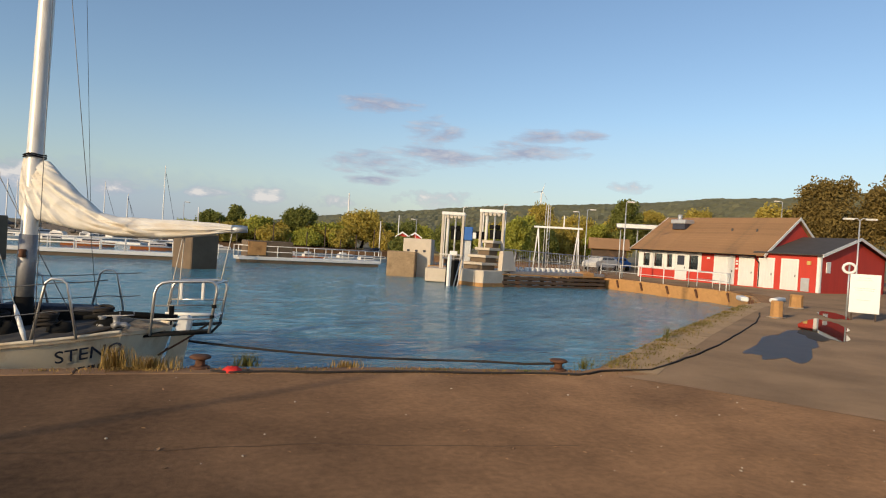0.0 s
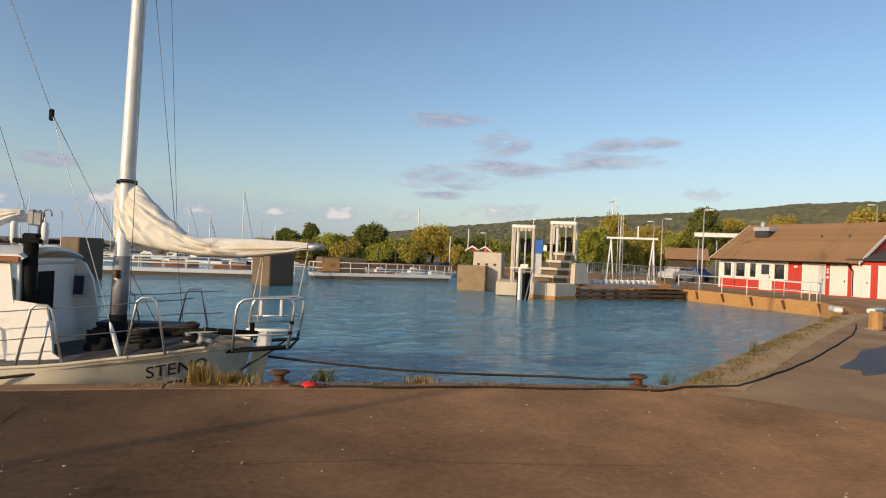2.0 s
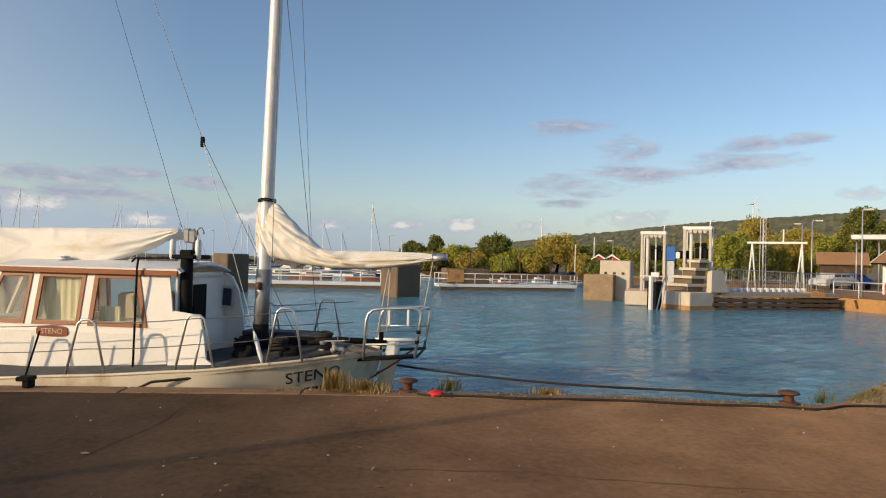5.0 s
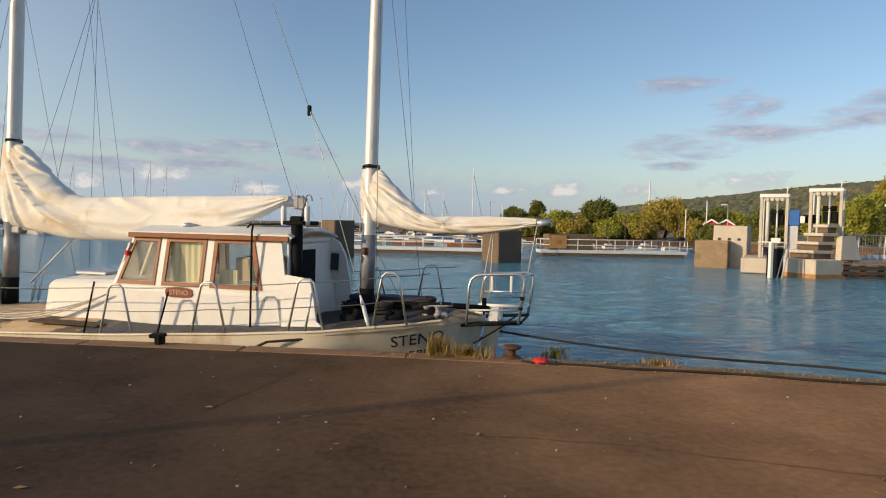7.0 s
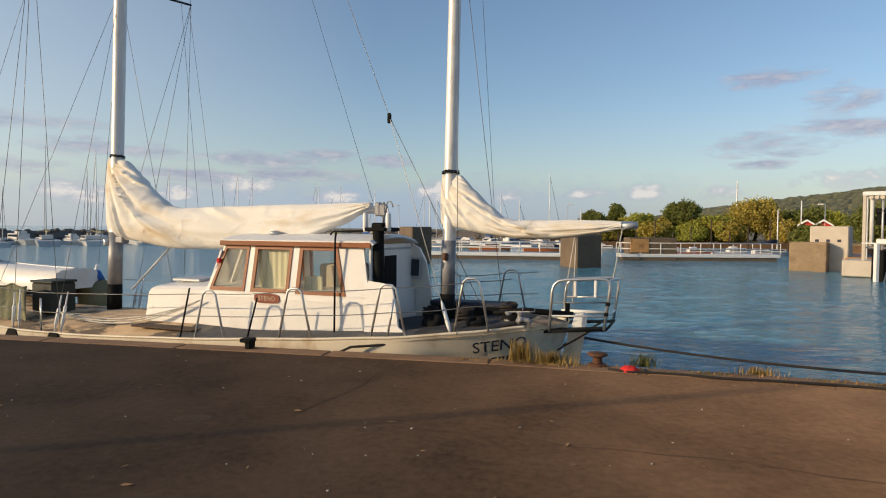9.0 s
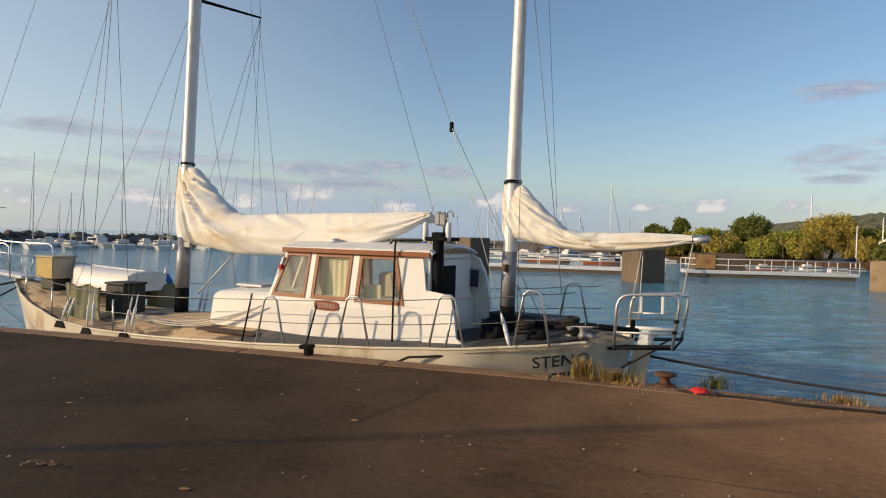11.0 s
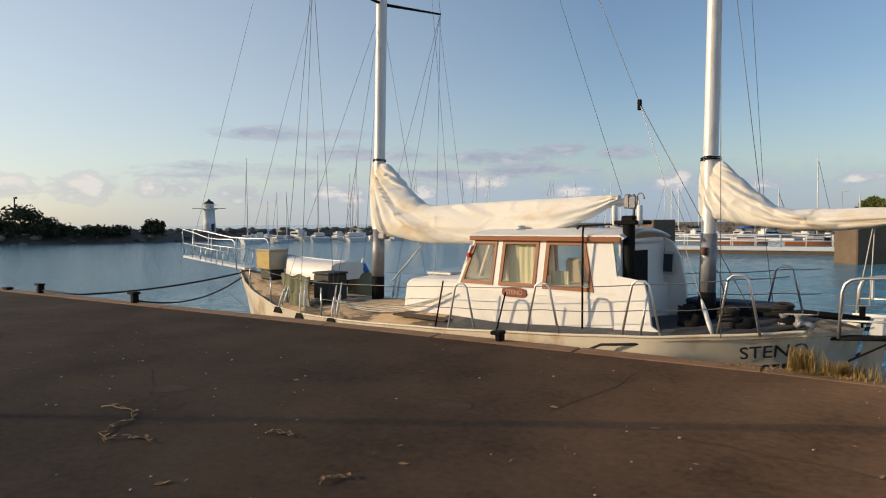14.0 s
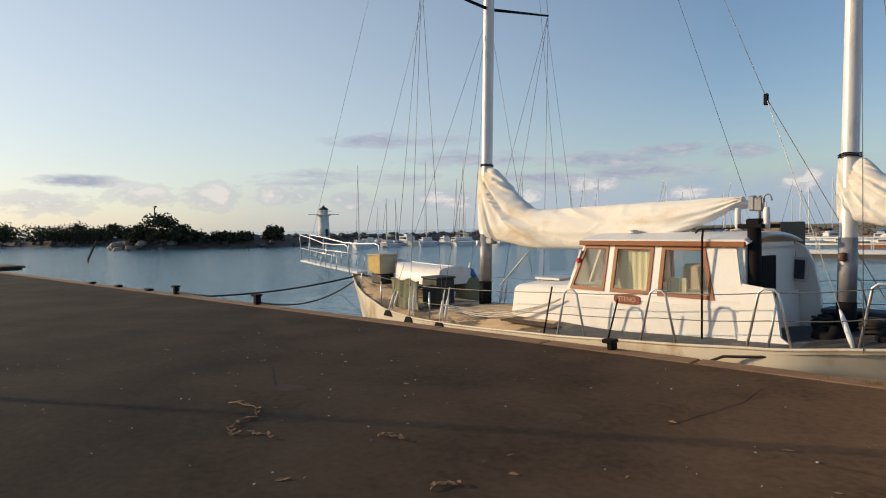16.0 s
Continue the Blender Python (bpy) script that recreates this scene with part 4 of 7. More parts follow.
part("mizzen_sail", furled_sail(-0.22, 2.5, 2.45,
     [(-0.22, 2.50, 1.74, 0.09), (-0.05, 2.50, 1.70, 0.11), (0.08, 2.49, 1.68, 0.13), (0.32, 2.26, 1.63, 0.15), (0.55, 2.03, 1.59, 0.17), (0.77, 1.85, 1.56, 0.18), (1.0, 1.81, 1.535, 0.18), (1.4, 1.82, 1.535, 0.16), (1.77, 1.82, 1.57, 0.14), (2.1, 1.815, 1.62, 0.11), (2.45, 1.80, 1.70, 0.06)], 5.0, 0.24, 0.022, 12.0), CANVAS, boat, "creased cream mizzen sail furled along its boom")
for u0, lean, z in ((MAIN_U - 0.05, 0.038, 3.02), (MIZ_U - 0.03, 0.018, 2.54)):
    c = mast_at(u0, 0.3, lean, z)
    part("sail_lashing", Mesh().tube([(c[0] + 0.13 * math.cos(a), 0.13 * math.sin(a), z - 0.03 + 0.010 * math.sin(3 * a) + 0.004 * a) for a in [k * 0.45 for k in range(29)]], 0.010, 6), BLACK, boat)

# crutch that carries the main boom
gal = part("boom_crutch", Mesh().tube([(-0.98, -0.62, 0.25), (-1.0, -0.62, 1.64)], 0.085, 14), BLACK, boat, "thick black post under the main boom")
part("crutch_head", Mesh().box((-1.02, -0.45, 1.66), (0.34, 0.52, 0.06), 0.02).box((-1.0, -0.60, 1.71), (0.20, 0.14, 0.10), 0.03), BLACK, gal)
for u in (-1.23, -0.845):
    part("crutch_horn", Mesh().tube([(u, -0.60, 1.62), (u, -0.60, 1.66), (u, -0.60, 1.88), (u, -0.60, 1.91)], [0.030, 0.042, 0.042, 0.028], 10), WHITE, gal, "white padded horn")
part("crutch_link", Mesh().tube([(-1.23, -0.60, 1.68), (-1.0, -0.60, 1.66), (-0.845, -0.60, 1.70)], 0.024, 8), GALV, gal)
part("mainsheet_block", Mesh().box((-1.30, -0.05, 1.98), (0.10, 0.10, 0.22), 0.03).box((-1.13, -0.2, 1.96), (0.12, 0.10, 0.20), 0.03).tube([(-1.13, -0.2, 1.72), (-1.13, -0.2, 2.08)], 0.022, 8).tube([(-0.98 + 0.06 * math.cos(k * 0.5), -0.3, 2.0 + 0.09 * math.sin(k * 0.5)) for k in range(9)], 0.012, 6), MAST_GREY, boat)

# standing rigging
def rig(points, r=0.007, mat=WIRE, name="stay", label=""):
    return part(name, Mesh().tube(points, r * 0.62, 5), mat, boat, label)


TOP = mast_at(MAIN_U - 0.05, 0.3, 0.038, 16.8)
MTOP = mast_at(MIZ_U - 0.03, 0.3, 0.018, 10.2)
SPR = mast_at(MAIN_U - 0.05, 0.3, 0.038, 6.2)
rig([(-15.85, 0, 0.80), TOP])
rig([(-12.6, 0, 0.55), mast_at(MAIN_U - 0.05, 0.3, 0.038, 12)])
for side in (-1, 1):
    tip = (MAIN_U + 0.22, side * 1.76, 6.46)
    for i, (u, r) in enumerate(((-9.1, 0.007), (-8.1, 0.008), (-6.9, 0.007))):
        chain = (u, side * half(u) * 0.97, sheer(u) + 0.02)
        target = tip if i == 1 else SPR
        ca, ta = Vector(chain), Vector(target)
        rig([ca + (ta - ca) * 0.09, target], r, name="shroud")
        part("rigging_screw", Mesh().tube([ca, ca + (ta - ca) * 0.018, ca + (ta - ca) * 0.022, ca + (ta - ca) * 0.062, ca + (ta - ca) * 0.066, ca + (ta - ca) * 0.1], [0.014, 0.016, 0.030, 0.030, 0.016, 0.012], 8), WHITE, boat)
        hv = side * (half(u) + 0.012)
        plate_pts = [(u - 0.10, hv, sheer(u) - 0.10), (u + 0.24, hv, sheer(u) - 0.10), (u + 0.16, hv, sheer(u) + 0.03), (u - 0.02, hv, sheer(u) + 0.03)]
        part("chain_plate", Mesh().slab(plate_pts if side < 0 else plate_pts[::-1], 0.03), BLACK, boat, "black triangular chain plate")
        cb = ca + Vector((0.16, 0, 0))
        part("rigging_screw", Mesh().tube([cb, cb + (ta - cb) * 0.02, cb + (ta - cb) * 0.024, cb + (ta - cb) * 0.07, cb + (ta - cb) * 0.074, cb + (ta - cb) * 0.11], [0.013, 0.015, 0.028, 0.028, 0.014, 0.011], 8), WHITE, boat)
        if i != 1:
            rig([ca + Vector((0.15, 0, 0)), tip], 0.008, name="shroud")
    rig([tip, TOP], 0.008, name="shroud")
    mc = (MIZ_U + 0.55, side * half(0.4), sheer(0.4))
    rig([mc, mast_at(MIZ_U, 0.3, 0.018, 6.5)], 0.008, name="shroud")
rig([(-1.42, 0, 2.08), TOP], 0.0055, name="topping_lift")
blk = (-1.14, 0, 3.45)
rig([TOP, blk], 0.008, ROPE_WHITE, "running_backstay")
part("block", Mesh().box((-1.14, 0, 3.42), (0.06, 0.05, 0.16), 0.02), BLACK, boat)
foot = Vector((0.28, -0.92, deck_z(0.28, 0.92)))
rig([blk, foot + (Vector(blk) - foot) * 0.12], 0.009, ROPE_WHITE, "backstay_tackle")
part("rigging_screw", Mesh().tube([foot, foot + (Vector(blk) - foot) * 0.03, foot + (Vector(blk) - foot) * 0.09, foot + (Vector(blk) - foot) * 0.13], [0.020, 0.030, 0.030, 0.012], 8), WHITE, boat)
rig([blk, (0.47, 0.12, deck_z(0.47, 0.12))], 0.009, WIRE, "backstay_tackle")
rig([(2.46, 0, 1.70), (2.36, -0.1, 1.02)], 0.012, ROPE_WHITE, "mizzen_sheet")
for dv in (-0.05, 0.06):
    rig([(1.82, dv, 1.60), (1.72 + dv, dv, 0.62)], 0.011, ROPE_WHITE, "mizzen_sheet")
part("sheet_block", Mesh().box((1.72, 0.0, 0.56), (0.06, 0.07, 0.16), 0.02).tube([(1.72, 0, 0.5), (1.72, 0, 0.32)], 0.014, 6), BLACK, boat)
rig([(0.5, 0.4, 1.8), MTOP], 0.005, name="halyard")
rig([(-5.2, 0.2, 2.0), TOP], 0.005, name="halyard")
rig([(-4.9, 0.5, 0.8), (MAIN_U + 0.22, 1.7, 6.4)], 0.006, name="halyard")
rig([(MAIN_U + 0.3, 0.1, 0.45), (-5.7, 0.1, 1.36)], 0.03, GALV, "vang", "grey strut between mast foot and boom")

# bowsprit with its ladder-like platform and pulpit
spr = part("bowsprit", Mesh().box((-14.15, 0, 0.60), (3.7, 0.34, 0.07), 0.02, tilt=pose(0, 0, 0, 0, 3.5, 0)), WHITE, boat, "white plank bowsprit")


def sprit_z(u):
    return 0.60 + (-14.15 - u) * math.tan(radians(3.5)) + 0.04


for side in (-1, 1):
    def sp(u, h):
        k = max(0.0, min(1.0, (u + 15.9) / 3.4))
        return (u, side * (0.17 + 0.33 * k), sprit_z(u) + h)
    pul = part("pulpit_rail", Mesh().tube([sp(u, h) for u, h in ((-15.85, 0.03), (-15.98, 0.74), (-15.90, 0.80), (-15.0, 0.76), (-14.0, 0.68), (-13.2, 0.70), (-12.4, 0.76), (-12.22, 0.70), (-12.15, -0.05))], 0.017, 8), STEEL, boat, "bent steel pulpit rail")
    part("mid_rail", Mesh().tube([sp(u, 0.38) for u in (-15.95, -14.4, -12.3)], 0.014, 6), STEEL, pul)
    for u in (-15.2, -14.6, -14.2, -13.8, -13.4, -13.0):
        part("pulpit_post", Mesh().tube([sp(u, 0.0), sp(u + 0.08, 0.74 if u < -15 or u == -13.8 else 0.38)], 0.014, 6), STEEL, pul)
rig([(-15.8, 0, 0.62), hull_point(-12.55, -1, 0.55)], 0.010, name="bobstay")

# stanchions and lifelines
def hoop(u0, u1, v, h, r=0.017):
    z0, z1 = sheer(u0), sheer(u1)
    um = (u0 + u1) / 2
    return Mesh().tube([(u0, v, z0), (um - 0.12, v, (z0 + z1) / 2 + h - 0.05), (um - 0.06, v, (z0 + z1) / 2 + h), (um + 0.06, v, (z0 + z1) / 2 + h), (um + 0.12, v, (z0 + z1) / 2 + h - 0.05), (u1, v, z1)], r, 8)


for side in (-1, 1):
    for u0, u1 in ((-3.72, -3.15), (-2.22, -1.66), (-0.78, -0.24), (0.36, 0.86)):
        part("stanchion_hoop", hoop(u0, u1, side * half((u0 + u1) / 2) * 0.95, 0.74), STEEL if u0 > -3.7 else GALV, boat, "bent tube stanchion")
    for u in (-11.2, -9.6, -7.3):
        part("stanchion", Mesh().tube([(u, side * half(u) * 0.95, sheer(u)), (u, side * half(u) * 0.95, sheer(u) + 0.6)], 0.016, 8), STEEL, boat)
    for h in (0.36, 0.70):
        us = [-11.2, -9.6, -7.3, -3.45, -1.94, -0.51, 0.61, 1.28]
        pts = []
        for a, b in zip(us[:-1], us[1:]):
            for k in range(4):
                u = a + (b - a) * k / 4
                sag = -0.02 * math.sin(math.pi * k / 4)
                pts.append((u, side * (half(a) + (half(b) - half(a)) * k / 4) * 0.95, sheer(a) + (sheer(b) - sheer(a)) * k / 4 + h + sag))
        part("lifeline", Mesh().tube(pts, 0.007, 5), WIRE, boat)
    part("stanchion", Mesh().tube([(-0.55, side * 1.2, sheer(-0.5)), (-0.45, side * 1.2, sheer(-0.5) + 0.55)], 0.016, 8), STEEL, boat)

# pushpit and stern platform
def plat_z(u):
    return 0.262 + 0.09 * (u - 1.33)


platform = part("stern_platform", Mesh().tube([(1.33, -0.50, plat_z(1.33)), (2.32, -0.46, plat_z(2.32)), (2.32, 0.46, plat_z(2.32)), (1.33, 0.50, plat_z(1.33))], 0.020, 8), BLACK, boat, "dark tube frame of a platform over the stern")
for k in range(4):
    v = -0.44 + 0.10 * k + (0.48 if k > 1 else 0.0)
    part("slat", Mesh().slab([(1.36, v - 0.03, plat_z(1.36) + 0.006), (2.30, v - 0.03, plat_z(2.30) + 0.006), (2.30, v + 0.03, plat_z(2.30) + 0.006), (1.36, v + 0.03, plat_z(1.36) + 0.006)], 0.018), BLACK, platform)
for v in (-0.50, 0.50):
    low = 0.0 if v < 0 else -0.05
    rail = part("pushpit_rail", Mesh().tube([(1.57, v, plat_z(1.57)), (1.60, v, 0.84 + low), (1.63, v, 0.93 + low), (1.69, v, 0.98 + low), (1.78, v, 1.0 + low), (2.24, v, 1.03 + low), (2.32, v, 1.02 + low), (2.365, v, 0.97 + low), (2.37, v, 0.90 + low), (2.30, v, plat_z(2.3))], 0.020, 10), STEEL, boat, "shiny bent tube stern rail")
    if v < 0:
        part("lower_bar", Mesh().tube([(1.58, v, 0.50), (2.32, v, 0.535)], 0.014, 8), GALV, rail)
        part("guard_wire", Mesh().tube([(1.59, v, 0.68), (2.34, v, 0.72)], 0.007, 6), WIRE, rail)
        part("clamp", Mesh().box((2.345, v, 0.70), (0.06, 0.06, 0.05), 0.015), BLACK, rail)
        part("clamp", Mesh().box((2.325, v, 0.56), (0.055, 0.055, 0.05), 0.015), BLACK, rail)
    else:
        part("middle_bar", Mesh().tube([(1.58, v, 0.665), (2.33, v, 0.69)], 0.014, 8), STEEL, rail)
        part("seat_tube", Mesh().tube([(1.54, v - 0.03, 0.452), (2.24, v - 0.03, 0.463)], 0.028, 10), WHITE, rail, "thick white tube")
        for u in (1.74, 2.04):
            part("upright_board", Mesh().box((u, v, 0.80), (0.045, 0.05, 0.26), 0.012), WHITE, rail)
    part("platform_brace", Mesh().tube([(2.15, v * 0.6, plat_z(2.15)), (1.62, v * 0.4, -0.02)], 0.014, 6), RUST, boat)
part("pushpit_rail", Mesh().tube([(2.345, -0.50, 1.0), (2.40, -0.2, 1.015), (2.40, 0.2, 0.98), (2.345, 0.50, 0.95)], 0.020, 8).tube([(2.32, -0.50, 0.54), (2.36, 0, 0.54), (2.32, 0.50, 0.50)], 0.016, 8), STEEL, boat, "bent tube across the stern")
part("rudder", Mesh().slab([(1.45, 0.03, -1.1), (1.72, 0.03, -1.1), (1.885, 0.03, -0.26), (1.965, 0.03, 0.17), (1.985, 0.03, 0.235), (1.74, 0.03, 0.235), (1.725, 0.03, 0.107), (1.625, 0.03, -0.264)], 0.06), HULL, boat, "pale rudder at the stern")
part("rudder_head", Mesh().slab([(1.80, -0.06, 0.30), (2.0, -0.06, 0.32), (2.02, -0.06, 0.47), (1.97, -0.06, 0.52), (1.86, -0.06, 0.50)], 0.12), WHITE, boat, "white rudder head above the platform")
part("flue_pipe", Mesh().tube([(-1.55, -0.96, 0.10), (-1.60, -0.86, 1.50), (-1.62, -0.80, 1.62)], 0.015, 8), BLACK, boat, "thin black pipe up the wheelhouse side")
for u, h in ((-3.98, 0.80), (-2.72, 0.62)):
    part("line_post", Mesh().tube([(u, -half(u) * 0.97, sheer(u)), (u + 0.14, -half(u) * 0.93, sheer(u) + h)], 0.014, 6), BLACK, boat)
part("roof_vent", Mesh().lathe((-3.1, -0.3, 1.56), [(0.09, 0), (0.10, 0.03), (0.05, 0.06), (0.0, 0.065)], 12), GALV, boat)
part("roof_rail", Mesh().tube([(-2.0, -0.35, 1.56), (-1.95, -0.35, 1.62), (-1.1, -0.35, 1.64), (-1.06, -0.35, 1.56)], 0.015, 6), BLACK, boat)
part("roof_antenna", Mesh().tube([(-0.98, -0.35, 1.72), (-0.98, -0.35, 1.98)], 0.012, 6), WHITE, boat)
# worn pads and coaming on the side deck
part("deck_board", Mesh().box((-4.6, -1.16, deck_z(-4.6, 1.16) + 0.03), (1.3, 0.26, 0.03), 0.01), DARK_WOOD, boat, "loose grey board on the side deck")
# added dark sheet: shade and black gear of the after deck as colour
SHADED_DECK = material("shaded_after_deck", (0.055, 0.052, 0.050), 0.85, var=0.35, scale=4, fine=40, bump=0.2, stain=(0.17, 0.13, 0.09), stain_amount=0.6, stain_scale=2.5)
part("after_deck_covering", Mesh().grid([[(u, v * half(u), deck_z(u, v * half(u)) + 0.010) for v in (-0.9, -0.6, -0.3, 0, 0.3, 0.6, 0.9)] for u in [-0.95 + 0.11 * k for k in range(21)]]), SHADED_DECK, boat, "dark mottled sheet on the after deck standing in for shade and gear")
part("side_deck_strip", Mesh().grid([[(u, -v * half(u), deck_z(u, v * half(u)) + 0.012) for v in (0.60, 0.82, 0.93)] for u in stations if -4.3 < u < -0.2]), material("grey_deck_paint", (0.10, 0.10, 0.10), 0.85, var=0.3, scale=4, fine=40, bump=0.2, stain=(0.24, 0.19, 0.13), stain_amount=0.6, stain_scale=2.5), boat)


# ---- loose things on the boat ----
def on_boat(u, v, z, turn=0.0):
    return BOAT @ pose(u, v, z, 0, 0, turn)


def locker(name, m, size, mat, label, category):
    ob = thing(name, m, label, category)
    part("body", Mesh().box((0, 0, size[2] / 2 - 0.02), (size[0], size[1], size[2] - 0.04), 0.03), mat, ob)
    part("lid", Mesh().box((0, 0, size[2] - 0.02), (size[0] + 0.03, size[1] + 0.03, 0.045), 0.015), mat, ob)
    return ob


box_y = thing("deck_locker", on_boat(-11.18, -0.03, deck_z(-11.18)), "yellowed plywood locker on a dark plinth on the foredeck", "locker")
lift = 0.53 - deck_z(-11.18)
part("plinth", Mesh().box((0, 0, lift / 2), (0.50, 0.42, lift), 0.03), DARK_GREEN, box_y, "dark plinth")
# beige body for the shaded sides, yellower panel for the sunlit face
part("body", Mesh().box((0, 0.0, lift + 0.24), (0.64, 0.54, 0.48), 0.02), BEIGE, box_y)
part("front_panel", Mesh().box((0, -0.276, lift + 0.24), (0.60, 0.012, 0.44), 0.004), YELLOW_BOX, box_y, "yellow plywood face in its sunlit tone")
part("lid", Mesh().box((0, 0, lift + 0.495), (0.68, 0.58, 0.04), 0.015), BEIGE, box_y)
locker("deck_box", on_boat(-8.12, -0.50, deck_z(-8.12, 0.5)), (0.58, 0.50, 0.62), DARK_GREEN, "dark plastic box on the foredeck", "box")

dinghy = thing("dinghy", on_boat(-9.70, 0.30, deck_z(-9.7) + 0.20, 2), "small white dinghy upside down on the foredeck", "dinghy")
rows = []
for i in range(15):
    s_ = i / 14
    x = -1.15 + 2.3 * s_
    w = 0.52 * (1 - max(0, 0.42 - s_) ** 2 * 4.4)
    h = 0.42 + 0.10 * (1 - s_) ** 2
    rows.append([(x, -w, 0.02), (x, -w * 1.0, 0.10), (x, -w * 0.93, h * 0.86), (x, -w * 0.72, h), (x, 0, h + 0.03), (x, w * 0.72, h), (x, w * 0.93, h * 0.86), (x, w, 0.10), (x, w, 0.02)])
dm = Mesh().grid(rows, smooth=True)
dm.add(rows[0], [tuple(range(9))])
dm.add(rows[-1], [tuple(range(9))[::-1]])
part("hull", dm, WHITE_PAINT, dinghy)
for x_ in (-0.6, 0.7):
    part("chock", Mesh().box((x_, 0, -0.09), (0.10, 0.80, 0.22), 0.02), DARK_WOOD, dinghy)
part("gunwale", Mesh().tube([(r[0][0], r[0][1], 0.03) for r in rows], 0.022, 6), GALV, dinghy)
part("keel_strip", Mesh().tube([(r[4][0], 0, r[4][2] + 0.005) for r in rows], 0.014, 6), GALV, dinghy)

cloth = thing("weather_cloth", on_boat(-8.58, -1.10, sheer(-8.6) + 0.10), "faded olive canvas cloth hung along the lifeline", "canvas cloth")
rows = [[(-0.55 + 1.1 * i / 24, 0.012 * math.sin(i * 1.3) + 0.03 * math.sin(i * 0.4 + 0.5 * k), 0.02 + (0.64 + 0.03 * math.sin(i * 0.5)) * k / 6) for k in range(7)] for i in range(25)]
back = [[(x, y + 0.012, z) for x, y, z in r] for r in rows[::-1]]
part("cloth", Mesh().grid(rows + back, smooth=True), GREEN_GREY, cloth)
part("hem", Mesh().tube([(r[6][0], r[6][1], r[6][2]) for r in rows], 0.016, 6), GREEN_GREY, cloth)

tarp = thing("covered_bundle", on_boat(-8.75, 0.90, deck_z(-8.75, 0.9)), "olive covered bundle with a blue top on deck", "bundle")
bm = Mesh()
rows = []
for i in range(9):
    a = i / 8 * math.pi / 2
    rows.append([(0.40 * math.cos(a) ** 0.6 * math.cos(b) * (1 + 0.12 * math.sin(3 * b)), 0.30 * math.cos(a) ** 0.6 * math.sin(b), 0.02 + 0.62 * math.sin(a) + 0.02 * math.sin(5 * b)) for b in [2 * math.pi * k / 20 for k in range(20)]])
bm.grid(rows, close=True)
part("cover", bm, GREEN_GREY, tarp)
part("blue_cover", Mesh().tube([(-0.22, 0, 0.62), (-0.1, 0.02, 0.70), (0.12, -0.02, 0.70), (0.24, 0, 0.60)], [0.05, 0.10, 0.10, 0.05], 10), BLUE, tarp, "blue plastic wrap")
part("white_tube", Mesh().tube([(0.02, 0, 0.66), (0.10, 0, 0.92)], [0.05, 0.035], 8), WHITE, tarp)



def rope_thing(name, points, r, mat, label, seg=7):
    ob = thing(name, Matrix.Identity(4), label, "rope")
    part("rope_strand", Mesh().tube(points, r, seg), mat, ob)
    return ob


def sagging(a, b, sag, n=24):
    a, b = Vector(a), Vector(b)
    return [a + (b - a) * (i / n) + Vector((0, 0, -sag * 4 * (i / n) * (1 - i / n))) for i in range(n + 1)]


# white lines led aft along the side deck from the shrouds to the cabin
for k in range(3):
    a, b = BOAT @ Vector((-7.0, -1.25 + 0.03 * k, sheer(-7) + 0.36 - 0.02 * k)), BOAT @ Vector((-4.1, -0.95, deck_z(-4.2) + 0.30))
    rope_thing("deck_line", sagging(a, b, 0.20 + 0.03 * k), 0.012, ROPE_WHITE, "white rope led along the side deck")
# black gear in the cockpit
tiller = thing("tiller", on_boat(0, 0, 0), "long dark tiller reaching into the cockpit", "tiller")
part("shaft", Mesh().tube([(1.80, 0.0, 0.46), (1.1, -0.05, 0.50), (0.65, -0.12, 0.44)], [0.05, 0.04, 0.026], 8), BLACK, tiller)
for u, v, s_ in ((-0.15, -0.50, 0.19), (0.55, -0.58, 0.16), (1.0, -0.30, 0.15)):
    bag = thing("gear_bag", on_boat(u, v, deck_z(u, v), 25 * u), "crumpled black gear bag on the after deck", "bag", "bags on the after deck")
    rows = []
    for i in range(8):
        a = i / 7 * math.pi / 2
        rows.append([(s_ * math.cos(a) ** 0.5 * math.cos(b) * (1 + 0.3 * noise.noise(Vector((math.cos(b) * 2, math.sin(b) * 2, i * 0.4 + u)))), s_ * 0.7 * math.cos(a) ** 0.5 * math.sin(b), 0.0 + s_ * 0.65 * math.sin(a) * (1 + 0.6 * noise.noise(Vector((math.cos(b) * 1.5, math.sin(b) * 1.5, u + 4))))) for b in [2 * math.pi * k / 20 for k in range(20)]])
    part("cloth", Mesh().grid(rows, close=True), BLACK, bag)
    part("strap", Mesh().tube([(-s_ * 0.4, 0, s_ * 0.55), (0, 0.02, s_ * 0.85), (s_ * 0.4, 0, s_ * 0.5)], 0.014, 6), BLACK, bag)
for i, (u, v, s_) in enumerate(((0.25, -0.25, 0.13), (0.8, 0.2, 0.12), (-0.45, 0.1, 0.12))):
    gear = thing("rope_coil", on_boat(u, v, deck_z(u, v)), "dark heap of coiled rope in the cockpit", "rope coil", "coils in the cockpit")
    pts = []
    for q in range(230):
        a = q * 0.23
        rr = s_ * (0.55 + 0.45 * math.sin(q * 0.051) ** 2)
        pts.append((rr * math.cos(a), rr * math.sin(a) * 0.8, 0.02 + q * 0.0007 + 0.012 * math.sin(q * 0.37)))
    part("coil", Mesh().tube(pts, 0.022, 6), ROPE_DARK, gear)
cush = thing("cockpit_seat", on_boat(0.1, 0.45, deck_z(0.1, 0.4)), "black cushioned bench in the cockpit", "bench")
part("base", Mesh().box((0, 0, 0.09), (1.3, 0.38, 0.16), 0.03), BLACK, cush)
